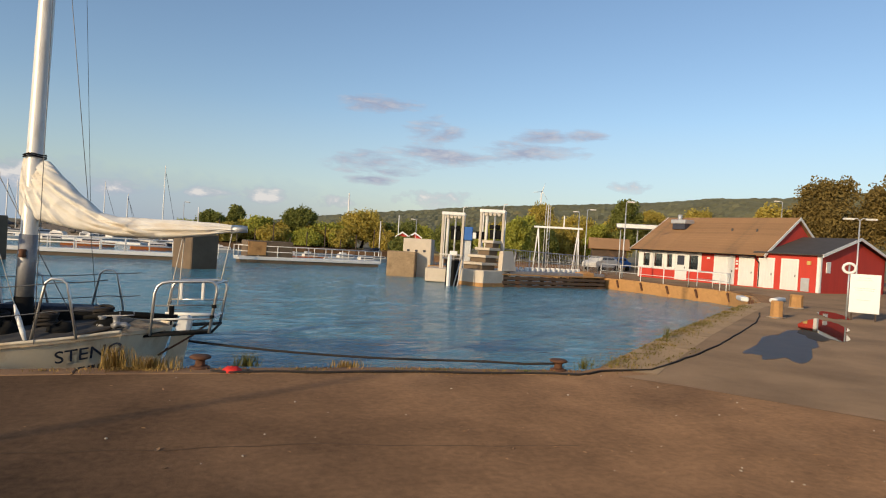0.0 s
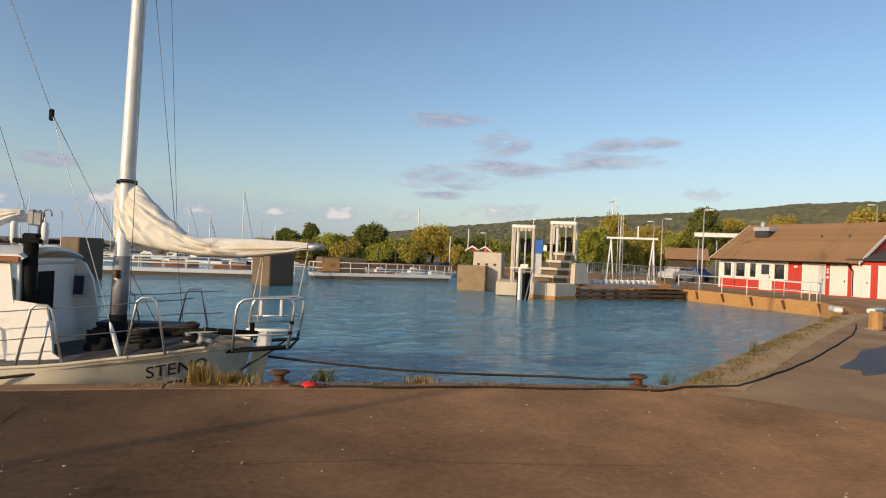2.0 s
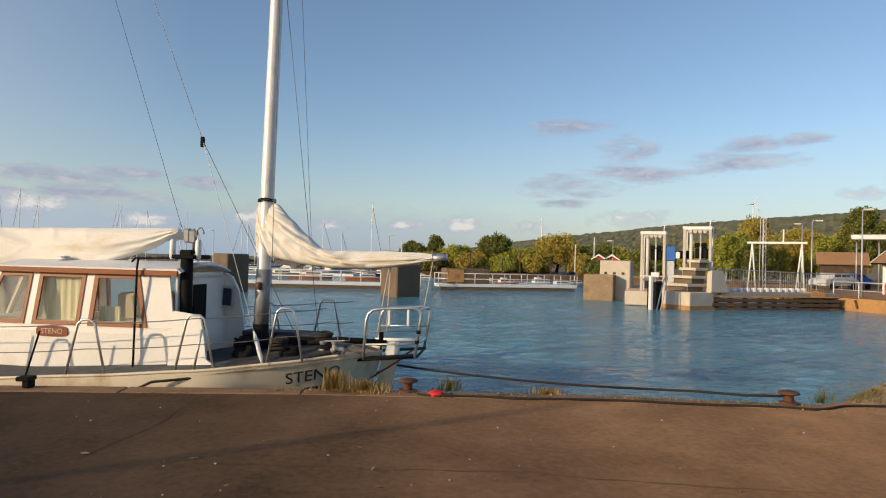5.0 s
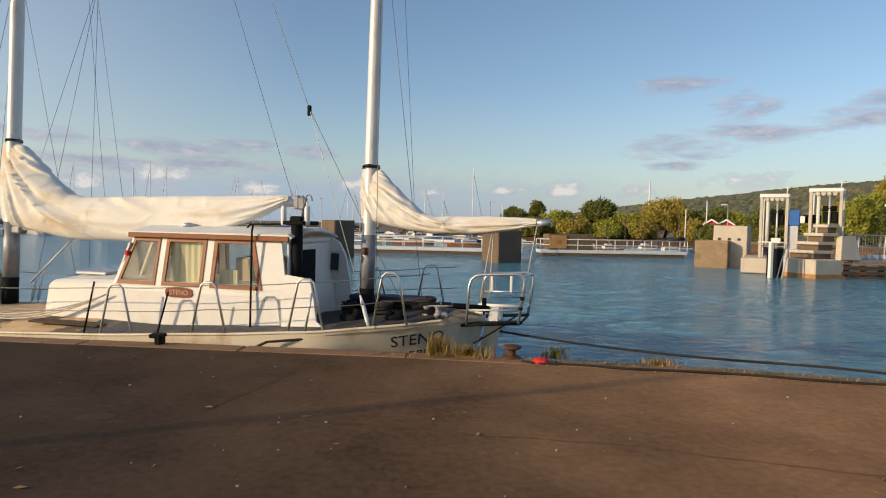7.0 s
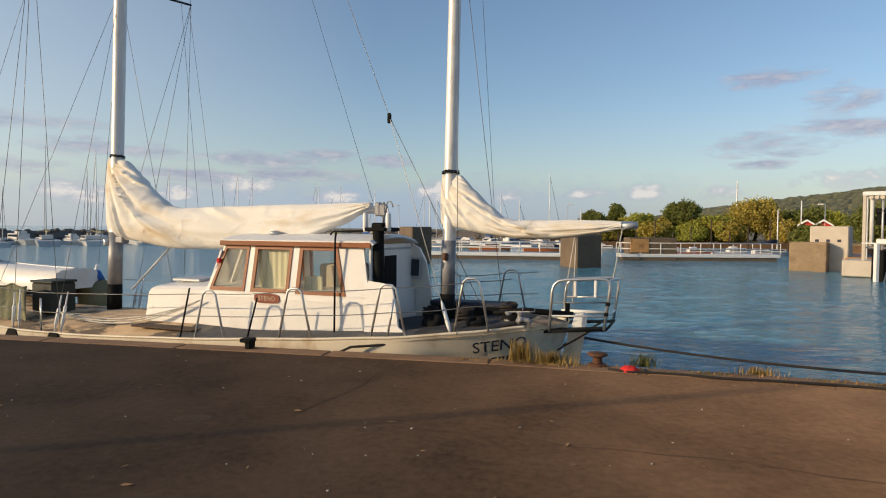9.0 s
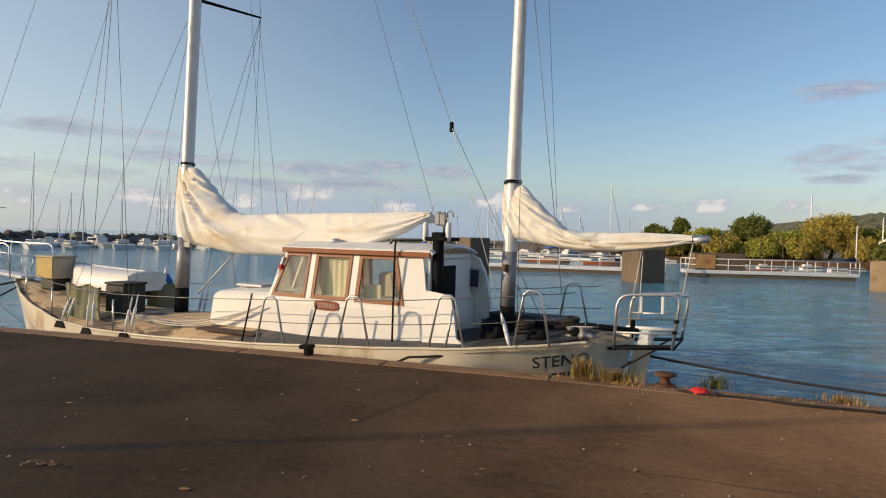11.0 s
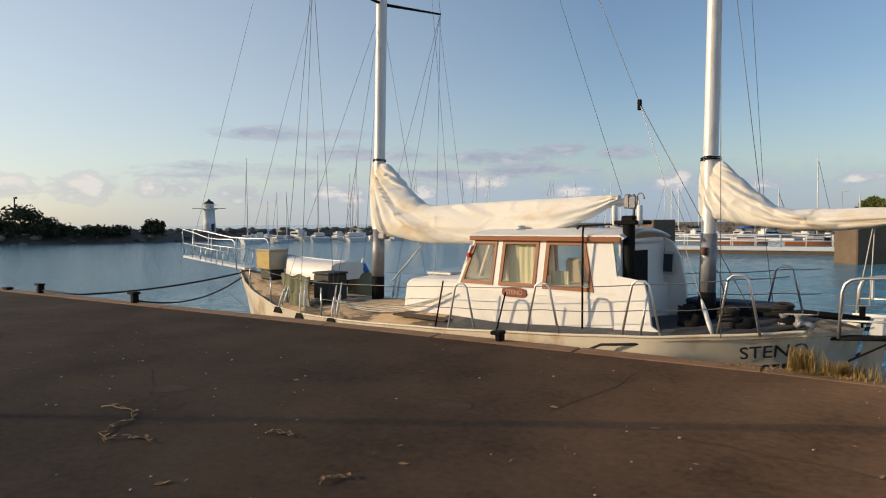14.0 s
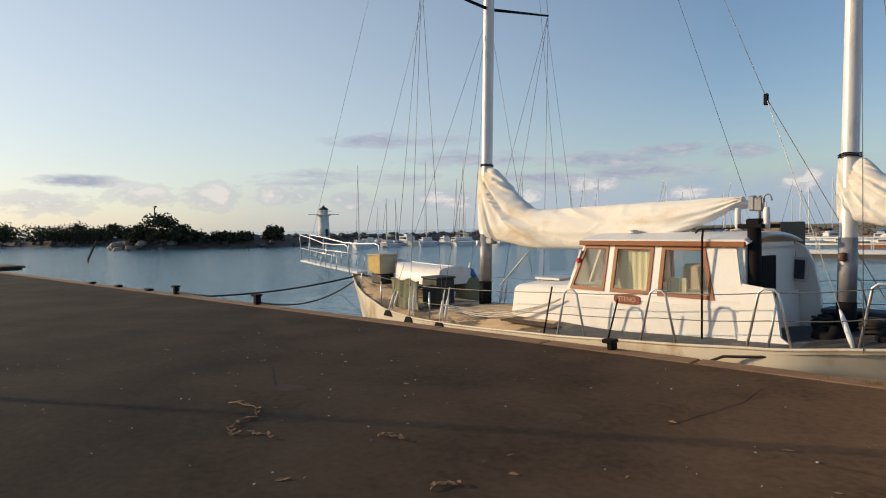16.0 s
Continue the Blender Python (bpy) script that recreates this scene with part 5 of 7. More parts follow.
part("cushion", Mesh().box((0, 0, 0.20), (1.28, 0.36, 0.07), 0.03), FAR_DARK, cush)
for u in (0.95, 1.12):
    w_ = thing("winch", on_boat(u, -0.35, deck_z(u, 0.35)), "small steel winch on the after deck", "winch", "deck winches")
    part("drum", Mesh().lathe((0, 0, 0), [(0.07, 0), (0.07, 0.02), (0.045, 0.04), (0.04, 0.09), (0.058, 0.12), (0.054, 0.13), (0.0, 0.13)], 14), MAST_GREY, w_)
    part("handle", Mesh().tube([(0, 0, 0.13), (0.20, 0.03, 0.14), (0.20, 0.03, 0.19)], 0.011, 6), MAST_GREY, w_)
fair = thing("fairlead", on_boat(1.25, -0.62, sheer(1.25)), "worn grey fairlead at the stern rail", "fairlead")
part("roller", Mesh().tube([(-0.10, 0, 0.06), (-0.05, 0, 0.10), (0.05, 0, 0.10), (0.10, 0, 0.06)], 0.035, 8), MAST_GREY, fair)


# ---- along the quay edge ----
def edge_y(x):
    for (a, h), (b, k) in zip(NEAR_EDGE[:-1], NEAR_EDGE[1:]):
        if a <= x <= b:
            return h + (k - h) * (x - a) / (b - a)
    return -0.3


TOPZ = 0.004


def bollard(m, label):
    ob = thing("mooring_bollard", m, label, "bollard", "bollards on the quay")
    part("base_plate", Mesh().lathe((0, 0, 0), [(0.12, 0), (0.12, 0.02), (0.09, 0.03), (0.0, 0.031)], 16), RUST, ob)
    part("post", Mesh().lathe((0, 0, 0.02), [(0.07, 0), (0.058, 0.04), (0.056, 0.08), (0.066, 0.105), (0.07, 0.11)], 16), RUST, ob)
    part("cap", Mesh().lathe((0, 0, 0.12), [(0.08, -0.01), (0.125, 0.008), (0.13, 0.024), (0.10, 0.042), (0.0, 0.048)], 18), RUST, ob)
    return ob


first = bollard(pose(0.03, -0.02, TOPZ), "rusty mushroom-headed mooring bollard on the coping")
copy_thing(first, pose(4.86, -0.34, TOPZ, 0, 0, 60))


def horn(x, name="mooring_cleat", h=0.15, w=0.16):
    ob = thing(name, pose(x, edge_y(x) - 0.10, TOPZ), "dark iron mooring hook standing at the quay edge", "mooring hook", "hooks at the edge")
    part("stem", Mesh().box((0, 0, h * 0.45), (w * 0.6, 0.14, h * 0.9), 0.03), BLACK, ob)
    part("head", Mesh().box((-0.03, 0, h), (w, 0.17, 0.055), 0.02), BLACK, ob)
    return ob


horn(-4.62, h=0.12, w=0.17)
for x in (-13.46, -17.5):
    horn(x, h=0.22, w=0.26)
for i in range(3):
    x = -19.2 - i * 2.2
    horn(x, h=0.05, w=0.3)

rag = thing("red_rag", pose(0.40, -0.26, TOPZ), "crumpled bright red cloth lying on the coping", "rag")
rows = []
for i in range(9):
    a = i / 8 * math.pi / 2
    rows.append([(0.11 * math.cos(a) ** 0.7 * math.cos(b) * (1 + 0.25 * noise.noise(Vector((math.cos(b) * 2, math.sin(b) * 2, i * 0.3)))), 0.09 * math.cos(a) ** 0.7 * math.sin(b), 0.003 + 0.065 * math.sin(a) * (1 + 0.5 * noise.noise(Vector((b, i, 0))))) for b in [2 * math.pi * k / 18 for k in range(18)]])
part("cloth", Mesh().grid(rows, close=True), RED_CLOTH, rag)

# mooring ropes
stern_pt = BOAT @ Vector((1.25, -0.55, sheer(1.2) + 0.08))
p_end = Vector((4.9, -0.36, TOPZ + 0.10))
hw = sagging(BOAT @ Vector((1.93, 0.0, 0.15)), Vector((3.3, 0.30, 0.03)), 0.05, 16) + [Vector((3.9, 0.10, 0.05)), Vector((4.4, -0.14, 0.06)), p_end]
rope_thing("mooring_rope", hw, 0.017, ROPE_DARK, "thick dark mooring rope from the stern to a bollard")
rope_thing("mooring_rope", sagging(stern_pt, BOAT @ Vector((-0.95, -1.50, 0.05)), 0.06, 14) + [BOAT @ Vector((-1.35, -1.62, -0.15))], 0.018, ROPE_DARK, "dark rope down the hull side to the quay")
bow_pt = BOAT @ Vector((-12.2, -0.35, sheer(-12.2) + 0.08))
rope_thing("mooring_rope", sagging(bow_pt, (-15.8, edge_y(-15.8) - 0.05, 0.06), 0.10) + [Vector((-17.4, edge_y(-17.4) - 0.1, 0.08))], 0.022, ROPE_DARK, "dark bow rope to hooks on the quay")
rope_thing("mooring_rope", sagging(BOAT @ Vector((-12.0, -0.45, sheer(-12) + 0.02)), (-13.4, edge_y(-13.4) - 0.1, 0.07), 0.28), 0.018, ROPE_DARK, "slack dark bow rope to a hook")
lay = [(0.15, -0.22)]
x = 0.15
while x < 5.0:
    x += 0.22
    lay.append((x, edge_y(x) - 0.30 + 0.07 * noise.noise(Vector((x * 0.8, 0, 3)))))
lay += [(5.5, -0.48), (6.4, -0.42), (7.1, 0.0), (8.55, 0.95), (10.3, 2.2), (12.6, 4.0), (14.8, 5.7), (16.8, 7.5), (18.4, 9.0)]
fine = []
for a, b in zip(lay[:-1], lay[1:]):
    for k in range(4):
        f = k / 4
        px, py = a[0] + (b[0] - a[0]) * f, a[1] + (b[1] - a[1]) * f
        fine.append((px + 0.03 * noise.noise(Vector((px * 2, py * 2, 5))), py + 0.04 * noise.noise(Vector((px * 1.5, py * 1.5, 9))), TOPZ + 0.014))
rope_thing("loose_cable", fine, 0.016, ROPE_DARK, "thin dark cable lying along the quay edge")

# grass and weeds on the coping
def tuft(name, label, x, y, z, n, h, spread, mat, seed, lean=0.35):
    rg = random.Random(seed)
    m = Mesh()
    for _ in range(n):
        a, r = rg.uniform(0, 6.283), abs(rg.gauss(0, spread))
        bx, by = math.cos(a) * r * 1.2, math.sin(a) * r * 0.4
        hh, la, w = h * rg.uniform(0.35, 1.0), rg.uniform(0, 6.283), rg.uniform(0.0025, 0.006)
        l = lean * hh * rg.uniform(0.3, 1.2)
        tx, ty = math.cos(la) * l, math.sin(la) * l
        c, s = math.cos(a) * w, math.sin(a) * w
        m.add([(bx - c, by - s, 0), (bx + c, by + s, 0), (bx + tx * 0.4 + c * 0.7, by + ty * 0.4 + s * 0.7, hh * 0.6), (bx + tx * 0.4 - c * 0.7, by + ty * 0.4 - s * 0.7, hh * 0.6), (bx + tx, by + ty, hh)], [(0, 1, 2, 3), (3, 2, 4)])
    ob = thing(name, pose(x, y, z), label, "grass")
    part("tuft", m, mat, ob, kind="stuff")
    return ob


tuft("grass_tuft", "dry golden grass tuft growing from the coping", -0.90, -0.05, 0.0, 330, 0.33, 0.07, DRY_GRASS, 1)
tuft("grass_tuft", "low dry grass beside a tall tuft", -0.52, -0.06, 0.0, 380, 0.20, 0.14, DRY_GRASS, 2)
tuft("grass_tuft", "flattened golden grass spreading on the coping", -0.72, -0.12, 0.0, 420, 0.07, 0.26, DRY_GRASS, 6, 0.9)
tuft("weed_plant", "green leafy weed at the water's edge", 0.58, 0.08, 0.0, 160, 0.22, 0.08, GRASS, 3, 0.8)
tuft("grass_tuft", "small yellowed tuft on the coping", 1.85, -0.02, 0.0, 160, 0.12, 0.12, DRY_GRASS, 4)
for i, x in enumerate((-1.6, 1.2, 2.5, 3.1, 3.8, 4.3)):
    tuft("grass_tuft", "low mossy grass in the coping joint", x, edge_y(x) - 0.12, 0.0, 90, 0.05, 0.20, GRASS if i % 2 else DRY_GRASS, 20 + i, 0.8)
for i, f in enumerate([k / 17 for k in range(18)]):
    x = 5.9 + 13.0 * f ** 1.6
    y = 0.0 + 10.6 * ((x - 5.9) / 13.0)
    tuft("grass_tuft", "low mossy grass along the side quay", x - 0.05, y - 0.12, 0.0, 90, 0.045 if i % 3 else 0.08, 0.30, GRASS if i % 3 else DRY_GRASS, 40 + i, 0.9)
tuft("weed_plant", "tall thin weed at the side quay's edge", 9.3, 2.75, 0.0, 40, 0.42, 0.05, GRASS, 71, 0.5)
tuft("weed_plant", "thin weed beside the bollard", 5.35, -0.25, 0.0, 60, 0.25, 0.06, GRASS, 72, 0.5)

def edge_moss(line, reach, inset, name, label, mat, seed, density, tall):
    """Low moss, grass and blown litter that gathers in patches along a quay edge."""
    rg = random.Random(seed)
    m = Mesh()
    for p, d, length in along(line, 0.06):
        n = Vector((d.y, -d.x))
        for _ in range(density):
            q = p + d * rg.uniform(0, length) + n * (inset + abs(rg.gauss(0, reach)))
            keep = noise.noise(Vector((q.x * 0.9, q.y * 0.9, seed))) + 0.5 * noise.noise(Vector((q.x * 3.1, q.y * 3.1, seed)))
            if keep < rg.uniform(-0.35, 0.35):
                continue
            h, a, w = tall * rg.uniform(0.3, 1.0), rg.uniform(0, 6.283), rg.uniform(0.006, 0.018)
            c, s_ = math.cos(a), math.sin(a)
            lean = h * rg.uniform(0.2, 1.1)
            m.add([(q.x - s_ * w, q.y + c * w, 0.008), (q.x + s_ * w, q.y - c * w, 0.008), (q.x + c * lean, q.y + s_ * lean, 0.010 + h)], [(0, 1, 2)])
    ob = tagged(new(name), label, "moss", kind="stuff")
    part("clumps", m, mat, ob, kind="stuff")


MOSS = material("olive_moss", (0.16, 0.125, 0.030), 0.95, var=0.4, scale=1.5, fine=12, bump=0.0, random=0.5, island=True)
LITTER = material("blown_leaf_litter", (0.30, 0.165, 0.060), 0.95, var=0.4, scale=1.5, fine=12, bump=0.0, random=0.6, island=True)
edge_moss(SIDE_EDGE[:5], 0.22, 0.0, "edge_moss", "olive moss and grass along the side quay's edge", MOSS, 31, 14, 0.05)
edge_moss([(5.6, -0.62), (7.2, 0.25), (9.0, 1.55)], 0.10, -0.05, "edge_moss", "thin moss line along a joint in the quay", MOSS, 34, 5, 0.03)
edge_moss(NEAR_EDGE[4:], 0.10, 0.0, "edge_litter", "golden leaf litter and moss along the coping", LITTER, 32, 5, 0.035)
edge_moss([(-13.0, -0.80), (-1.3, -0.30), (5.0, -0.62)], 0.05, 0.0, "edge_litter", "thin line of leaf litter behind the coping", LITTER, 33, 1, 0.02)

# stones, leaves and twigs on the asphalt
litter = random.Random(17)
pebble_me = Mesh().lathe((0, 0, 0), [(0.010, 0), (0.016, 0.004), (0.012, 0.010), (0.002, 0.012)], 7).data("pebble", PEBBLE)
leaf_me = Mesh().add([(-0.035, 0, 0.002), (-0.01, 0.016, 0.010), (0.02, 0.013, 0.006), (0.042, 0, 0.012), (0.02, -0.014, 0.008), (-0.01, -0.015, 0.004), (0, 0, 0.003), (-0.035, 0, 0.0005), (0.042, 0, 0.0105)],
                     [(0, 6, 1), (1, 6, 2), (2, 6, 3), (3, 6, 4), (4, 6, 5), (5, 6, 0), (0, 1, 7), (3, 4, 8)]).data("leaf", DRY_LEAF)
for i in range(270):
    x, y = litter.uniform(-10, 7), -0.5 - 6.2 * litter.random() ** 0.8
    if i > 255:
        x, y = litter.uniform(3.0, 6.5), litter.uniform(-4.9, -4.0)
    if x > 5.4 + (y + 1) * 0.0 and y > -1:
        continue
    is_leaf = litter.random() < 0.5
    ob = tagged(new("dead_leaf" if is_leaf else "pebble", leaf_me if is_leaf else pebble_me), "curled brown dead leaf on the asphalt" if is_leaf else "small pale pebble lying on the asphalt", "leaf" if is_leaf else "pebble", "litter on the quay")
    s_ = litter.uniform(0.35, 1.0) * (0.9 if is_leaf else 1.0)
    ob.matrix_world = pose(x, y, 0.0 if not is_leaf else 0.001, 0, 0, litter.uniform(0, 360)) @ Matrix.Diagonal((s_, s_ * litter.uniform(0.6, 1), s_, 1))
TWIG = material("pale_dry_twig", (0.21, 0.145, 0.085), 0.9, var=0.3, scale=6, fine=40, bump=0.1)
for i, (x, y, turn, L, curl) in enumerate(((-5.75, -5.12, -14, 0.75, 0.16), (-5.30, -5.32, -42, 0.55, -0.10), (-4.98, -5.40, 25, 0.42, 0.08), (-4.11, -4.66, 12, 0.26, 0.04), (-3.10, -5.05, 55, 0.22, 0.04))):
    tw = thing("twig", pose(x, y, 0.006, 0, 0, turn), "curved dry twig with dead leaves on the asphalt", "twig", "twigs on the quay")
    pts = [(-L / 2 + L * k / 10, curl * math.sin(math.pi * k / 10) + 0.02 * math.sin(k * 1.7 + i), 0.004 + 0.014 * abs(math.sin(k * 1.3))) for k in range(11)]
    part("stem", Mesh().tube(pts, [0.007 - 0.0005 * k for k in range(11)], 5), TWIG, tw)
    for k in range(1, 11, 2):
        lf = part("leaf", leaf_me, DRY_LEAF, tw)
        lf.matrix_local = pose(pts[k][0], pts[k][1] + 0.02, pts[k][2], 0, 0, 70 * k) @ Matrix.Diagonal((1.0, 1.1, 1.0, 1))
for x, y, turn, k in ((-2.93, -4.57, 10, 1.2), (-4.03, -5.70, 60, 1.5), (-5.36, -3.35, 5, 1.3), (-2.63, -2.76, -20, 1.4), (-1.70, -2.85, 15, 1.2), (-0.20, -3.05, 70, 1.1)):
    ob = tagged(new("dead_leaf", leaf_me), "large curled dry leaf lying on the asphalt", "leaf", "litter on the quay")
    ob.matrix_world = pose(x, y, 0.001, 0, 0, turn) @ Matrix.Diagonal((k, k, k * 0.8, 1))

# ---- things of the side quay ----
def stone_post(x, y, s, turn):
    ob = thing("stone_bollard", pose(x, y, 0.004, 0, 0, turn), "weathered ochre concrete bollard stub on the quay", "bollard", "stone stubs")
    part("stub", Mesh().lathe((0, 0, 0), [(0.30 * s, 0), (0.27 * s, 0.1), (0.25 * s, 0.45), (0.27 * s, 0.52), (0.22 * s, 0.56), (0, 0.57)], 8, smooth=False), RUST_CONCRETE, ob)
    part("foot", Mesh().box((0, 0, 0.03), (0.58 * s, 0.58 * s, 0.04), 0.02), CONCRETE, ob)


stone_post(17.2, 7.2, 0.72, 15)
stone_post(22.4, 11.0, 0.95, 40)
for x, y, t_, L_b in ((22.7, 14.1, 55, 1.3), (24.6, 13.9, 30, 1.7)):
    ob = thing("painted_block", pose(x, y, 0.004, 0, 0, t_), "low white-painted kerb block at the quay corner", "kerb block", "kerb blocks")
    part("block", Mesh().box((0, 0, 0.10), (L_b, 0.34, 0.20), 0.05), WHITE, ob)
sign = thing("notice_board", pose(20.9, 7.05, 0.004, 0, 0, -50), "white notice board on short legs beside a life ring", "notice board")
part("panel", Mesh().box((0, 0, 0.92), (0.88, 0.04, 1.32), 0.008), SIGN, sign, "white panel with faint text lines")
for k, (w_, zz) in enumerate(((0.34, 1.46), (0.5, 1.38), (0.6, 1.10), (0.55, 1.03), (0.4, 0.7))):
    part("text_bar", Mesh().box((-0.02, -0.022, zz), (w_, 0.004, 0.022), 0.001), GALV, sign)
for sx in (-0.34, 0.34):
    part("leg", Mesh().box((sx, 0.03, 0.14), (0.05, 0.05, 0.28), 0.005), DARK_WOOD, sign)
ring = thing("life_ring", pose(21.6, 8.2, 0.004, 0, 0, -50), "white life ring on a steel pole", "life ring")
part("pole", Mesh().tube([(0, 0, 0), (0, 0, 1.95)], 0.03, 8), GALV, ring)
part("ring", Mesh().tube([(0.19 * math.cos(a), -0.05, 1.76 + 0.17 * math.sin(a)) for a in [k * 2 * math.pi / 20 for k in range(21)]], 0.05, 8, cap=False), WHITE, ring)


def lamp_post(x, y, z0, h, arm, turn, label="galvanised street lamp on a slim pole", r=0.05, double=False):
    ob = thing("street_lamp", pose(x, y, z0, 0, 0, turn), label, "street lamp", "lamp posts")
    part("pole", Mesh().tube([(0, 0, 0), (0, 0, h * 0.3), (0, 0, h)], [r * 1.3, r, r * 0.7], 8), GALV, ob)
    for s in ((-1, 1) if double else (1,)):
        part("arm", Mesh().tube([(0, 0, h - 0.05), (s * arm * 0.4, 0, h + 0.08), (s * arm, 0, h + 0.05)], r * 0.55, 6), GALV, ob)
        part("lamp_head", Mesh().box((s * (arm + 0.2), 0, h + 0.03), (0.55, 0.22, 0.11), 0.04), FAR_WHITE, ob)
    return ob


lamp_post(33.6, 17.0, 0.0, 4.5, 0.35, -40, "street lamp with two heads beside the red house", 0.05, True)
lamp_post(29.25, 32.4, 0.0, 5.75, 0.15, -30)
lamp_post(32.2, 42.4, 0.0, 5.7, 0.3, -30)
lamp_post(33.7, 46.2, 0.0, 5.7, 0.15, 150)
lamp_post(22.2, 63.4, 0.0, 4.4, 0.2, 150)
lamp_post(51.9, 38.9, 0.0, 7.9, 0.3, 150)
lamp_post(-3.8, 71.8, -0.9, 5.6, 0.2, 0)
lamp_post(-24.5, 68.0, -0.9, 5.4, 0.2, 180)
lamp_post(-20.6, -13.9, 0.0, 7.2, 0.6, 60, "tall street lamp on the open quay", 0.065)

# ---- the red house ----
HOUSE = pose(34.08, 36.9, 0.0, 0, 0, -75.9)
house = thing("red_house", HOUSE, "low red wooden harbour house with white doors and brown tiled roof", "house")


def panel(x0, x1, z0, z1, y, th, mat, name, parent, label=""):
    return part(name, Mesh().box(((x0 + x1) / 2, y, (z0 + z1) / 2), (x1 - x0, th, z1 - z0), 0.012), mat, parent, label)


L_, DEPTH, EAVE, RIDGE = 10.4, 8.0, 2.45, 5.2
walls = Mesh()
OPEN = [(0.45, 1.20, 0.95, 2.1), (1.55, 2.45, 0.95, 2.1), (2.8, 3.4, 0.95, 2.1), (4.85, 5.75, 0.9, 2.1)]
xs = sorted({0.0, L_, *[v for o in OPEN for v in o[:2]]})
for a, b in zip(xs[:-1], xs[1:]):
    o = [q for q in OPEN if q[0] <= a and q[1] >= b]
    spans = [(0.0, EAVE)] if not o else [(0.0, o[0][2]), (o[0][3], EAVE)]
    for z0, z1 in spans:
        walls.box(((a + b) / 2, 0.08, (z0 + z1) / 2), (b - a, 0.16, z1 - z0), 0.001)
walls.box((L_ / 2, DEPTH - 0.08, EAVE / 2), (L_, 0.16, EAVE), 0.001)
for x in (0.08, L_ + 0.6):
    walls.add([(x - 0.08, 0.16, 0), (x - 0.08, DEPTH - 0.16, 0), (x - 0.08, DEPTH - 0.16, EAVE), (x - 0.08, DEPTH / 2, RIDGE - 0.15), (x - 0.08, 0.16, EAVE), (x + 0.08, 0.16, 0), (x + 0.08, DEPTH - 0.16, 0), (x + 0.08, DEPTH - 0.16, EAVE), (x + 0.08, DEPTH / 2, RIDGE - 0.15), (x + 0.08, 0.16, EAVE)],
              [(4, 3, 2, 1, 0), (5, 6, 7, 8, 9), (0, 5, 9, 4), (4, 9, 8, 3), (3, 8, 7, 2), (2, 7, 6, 1)])
part("wall", walls, RED_WALL, house, "red boarded walls")
roof_ob = part("roof", Mesh().slab([(-0.55, -0.55, EAVE - 0.18), (L_ + 0.8, -0.55, EAVE - 0.18), (L_ + 0.8, DEPTH / 2, RIDGE), (-0.3, DEPTH / 2, RIDGE)], 0.08).slab([(-0.3, DEPTH / 2, RIDGE), (L_ + 0.8, DEPTH / 2, RIDGE), (L_ + 0.8, DEPTH + 0.55, EAVE - 0.18), (-0.55, DEPTH + 0.55, EAVE - 0.18)], 0.08), ROOF_TILE, house, "brown weathered tile roof")
ny = 14
sl = math.hypot(DEPTH / 2 + 0.55, RIDGE - EAVE + 0.18)
ang = math.degrees(math.atan2(RIDGE - EAVE + 0.18, DEPTH / 2 + 0.55))
course_me = Mesh().box((0, 0, 0), (L_ + 1.2, sl / ny + 0.05, 0.035), 0.008).data("tile_course", ROOF_TILE)
for k in range(ny):
    f = (k + 0.5) / ny
    ob = part("tile_course", course_me, ROOF_TILE, roof_ob)
    ob.matrix_local = pose(L_ / 2 + 0.15, -0.55 + f * (DEPTH / 2 + 0.55), EAVE - 0.18 + f * (RIDGE - EAVE + 0.18) + 0.105, ang - 1.2, 0, 0)
for a, b in (((-0.57, -0.57, EAVE - 0.13), (-0.32, DEPTH / 2, RIDGE + 0.06)), ((L_ + 0.84, -0.57, EAVE - 0.13), (L_ + 0.84, DEPTH / 2, RIDGE + 0.06)), ((L_ + 0.84, DEPTH / 2, RIDGE + 0.06), (L_ + 0.84, DEPTH + 0.57, EAVE - 0.13))):
    part("barge_board", Mesh().slab([Vector(a) - Vector((0, 0, 0.14)), Vector(b) - Vector((0, 0, 0.14)), Vector(b) + Vector((0, 0, 0.08)), Vector(a) + Vector((0, 0, 0.08))], 0.05), WHITE, house, "white barge board")
part("gutter", Mesh().tube([(-0.5, -0.60, EAVE - 0.16), (L_ + 0.2, -0.60, EAVE - 0.18), (L_ + 0.22, -0.5, EAVE - 0.4), (L_ + 0.22, -0.06, EAVE - 0.7), (L_ + 0.22, -0.06, 0.1)], 0.05, 8), BLACK, house, "dark gutter and downpipe")
vent = part("roof_vent", Mesh().box((2.2, 2.6, 4.45), (1.2, 1.1, 0.5), 0.03), FAR_DARK, house, "metal-capped roof ventilator")
part("vent_cap", Mesh().box((2.2, 2.6, 4.85), (1.4, 1.3, 0.34), 0.04), GALV, vent)
part("flue", Mesh().tube([(1.2, 3.6, 4.9), (1.2, 3.6, 5.55)], 0.18, 10), GALV, house)
for x in (7.0, 9.0):
    part("flue", Mesh().tube([(x, 2.2, 3.7), (x, 2.2, 4.35)], 0.07, 8), ROOF_FELT, house)
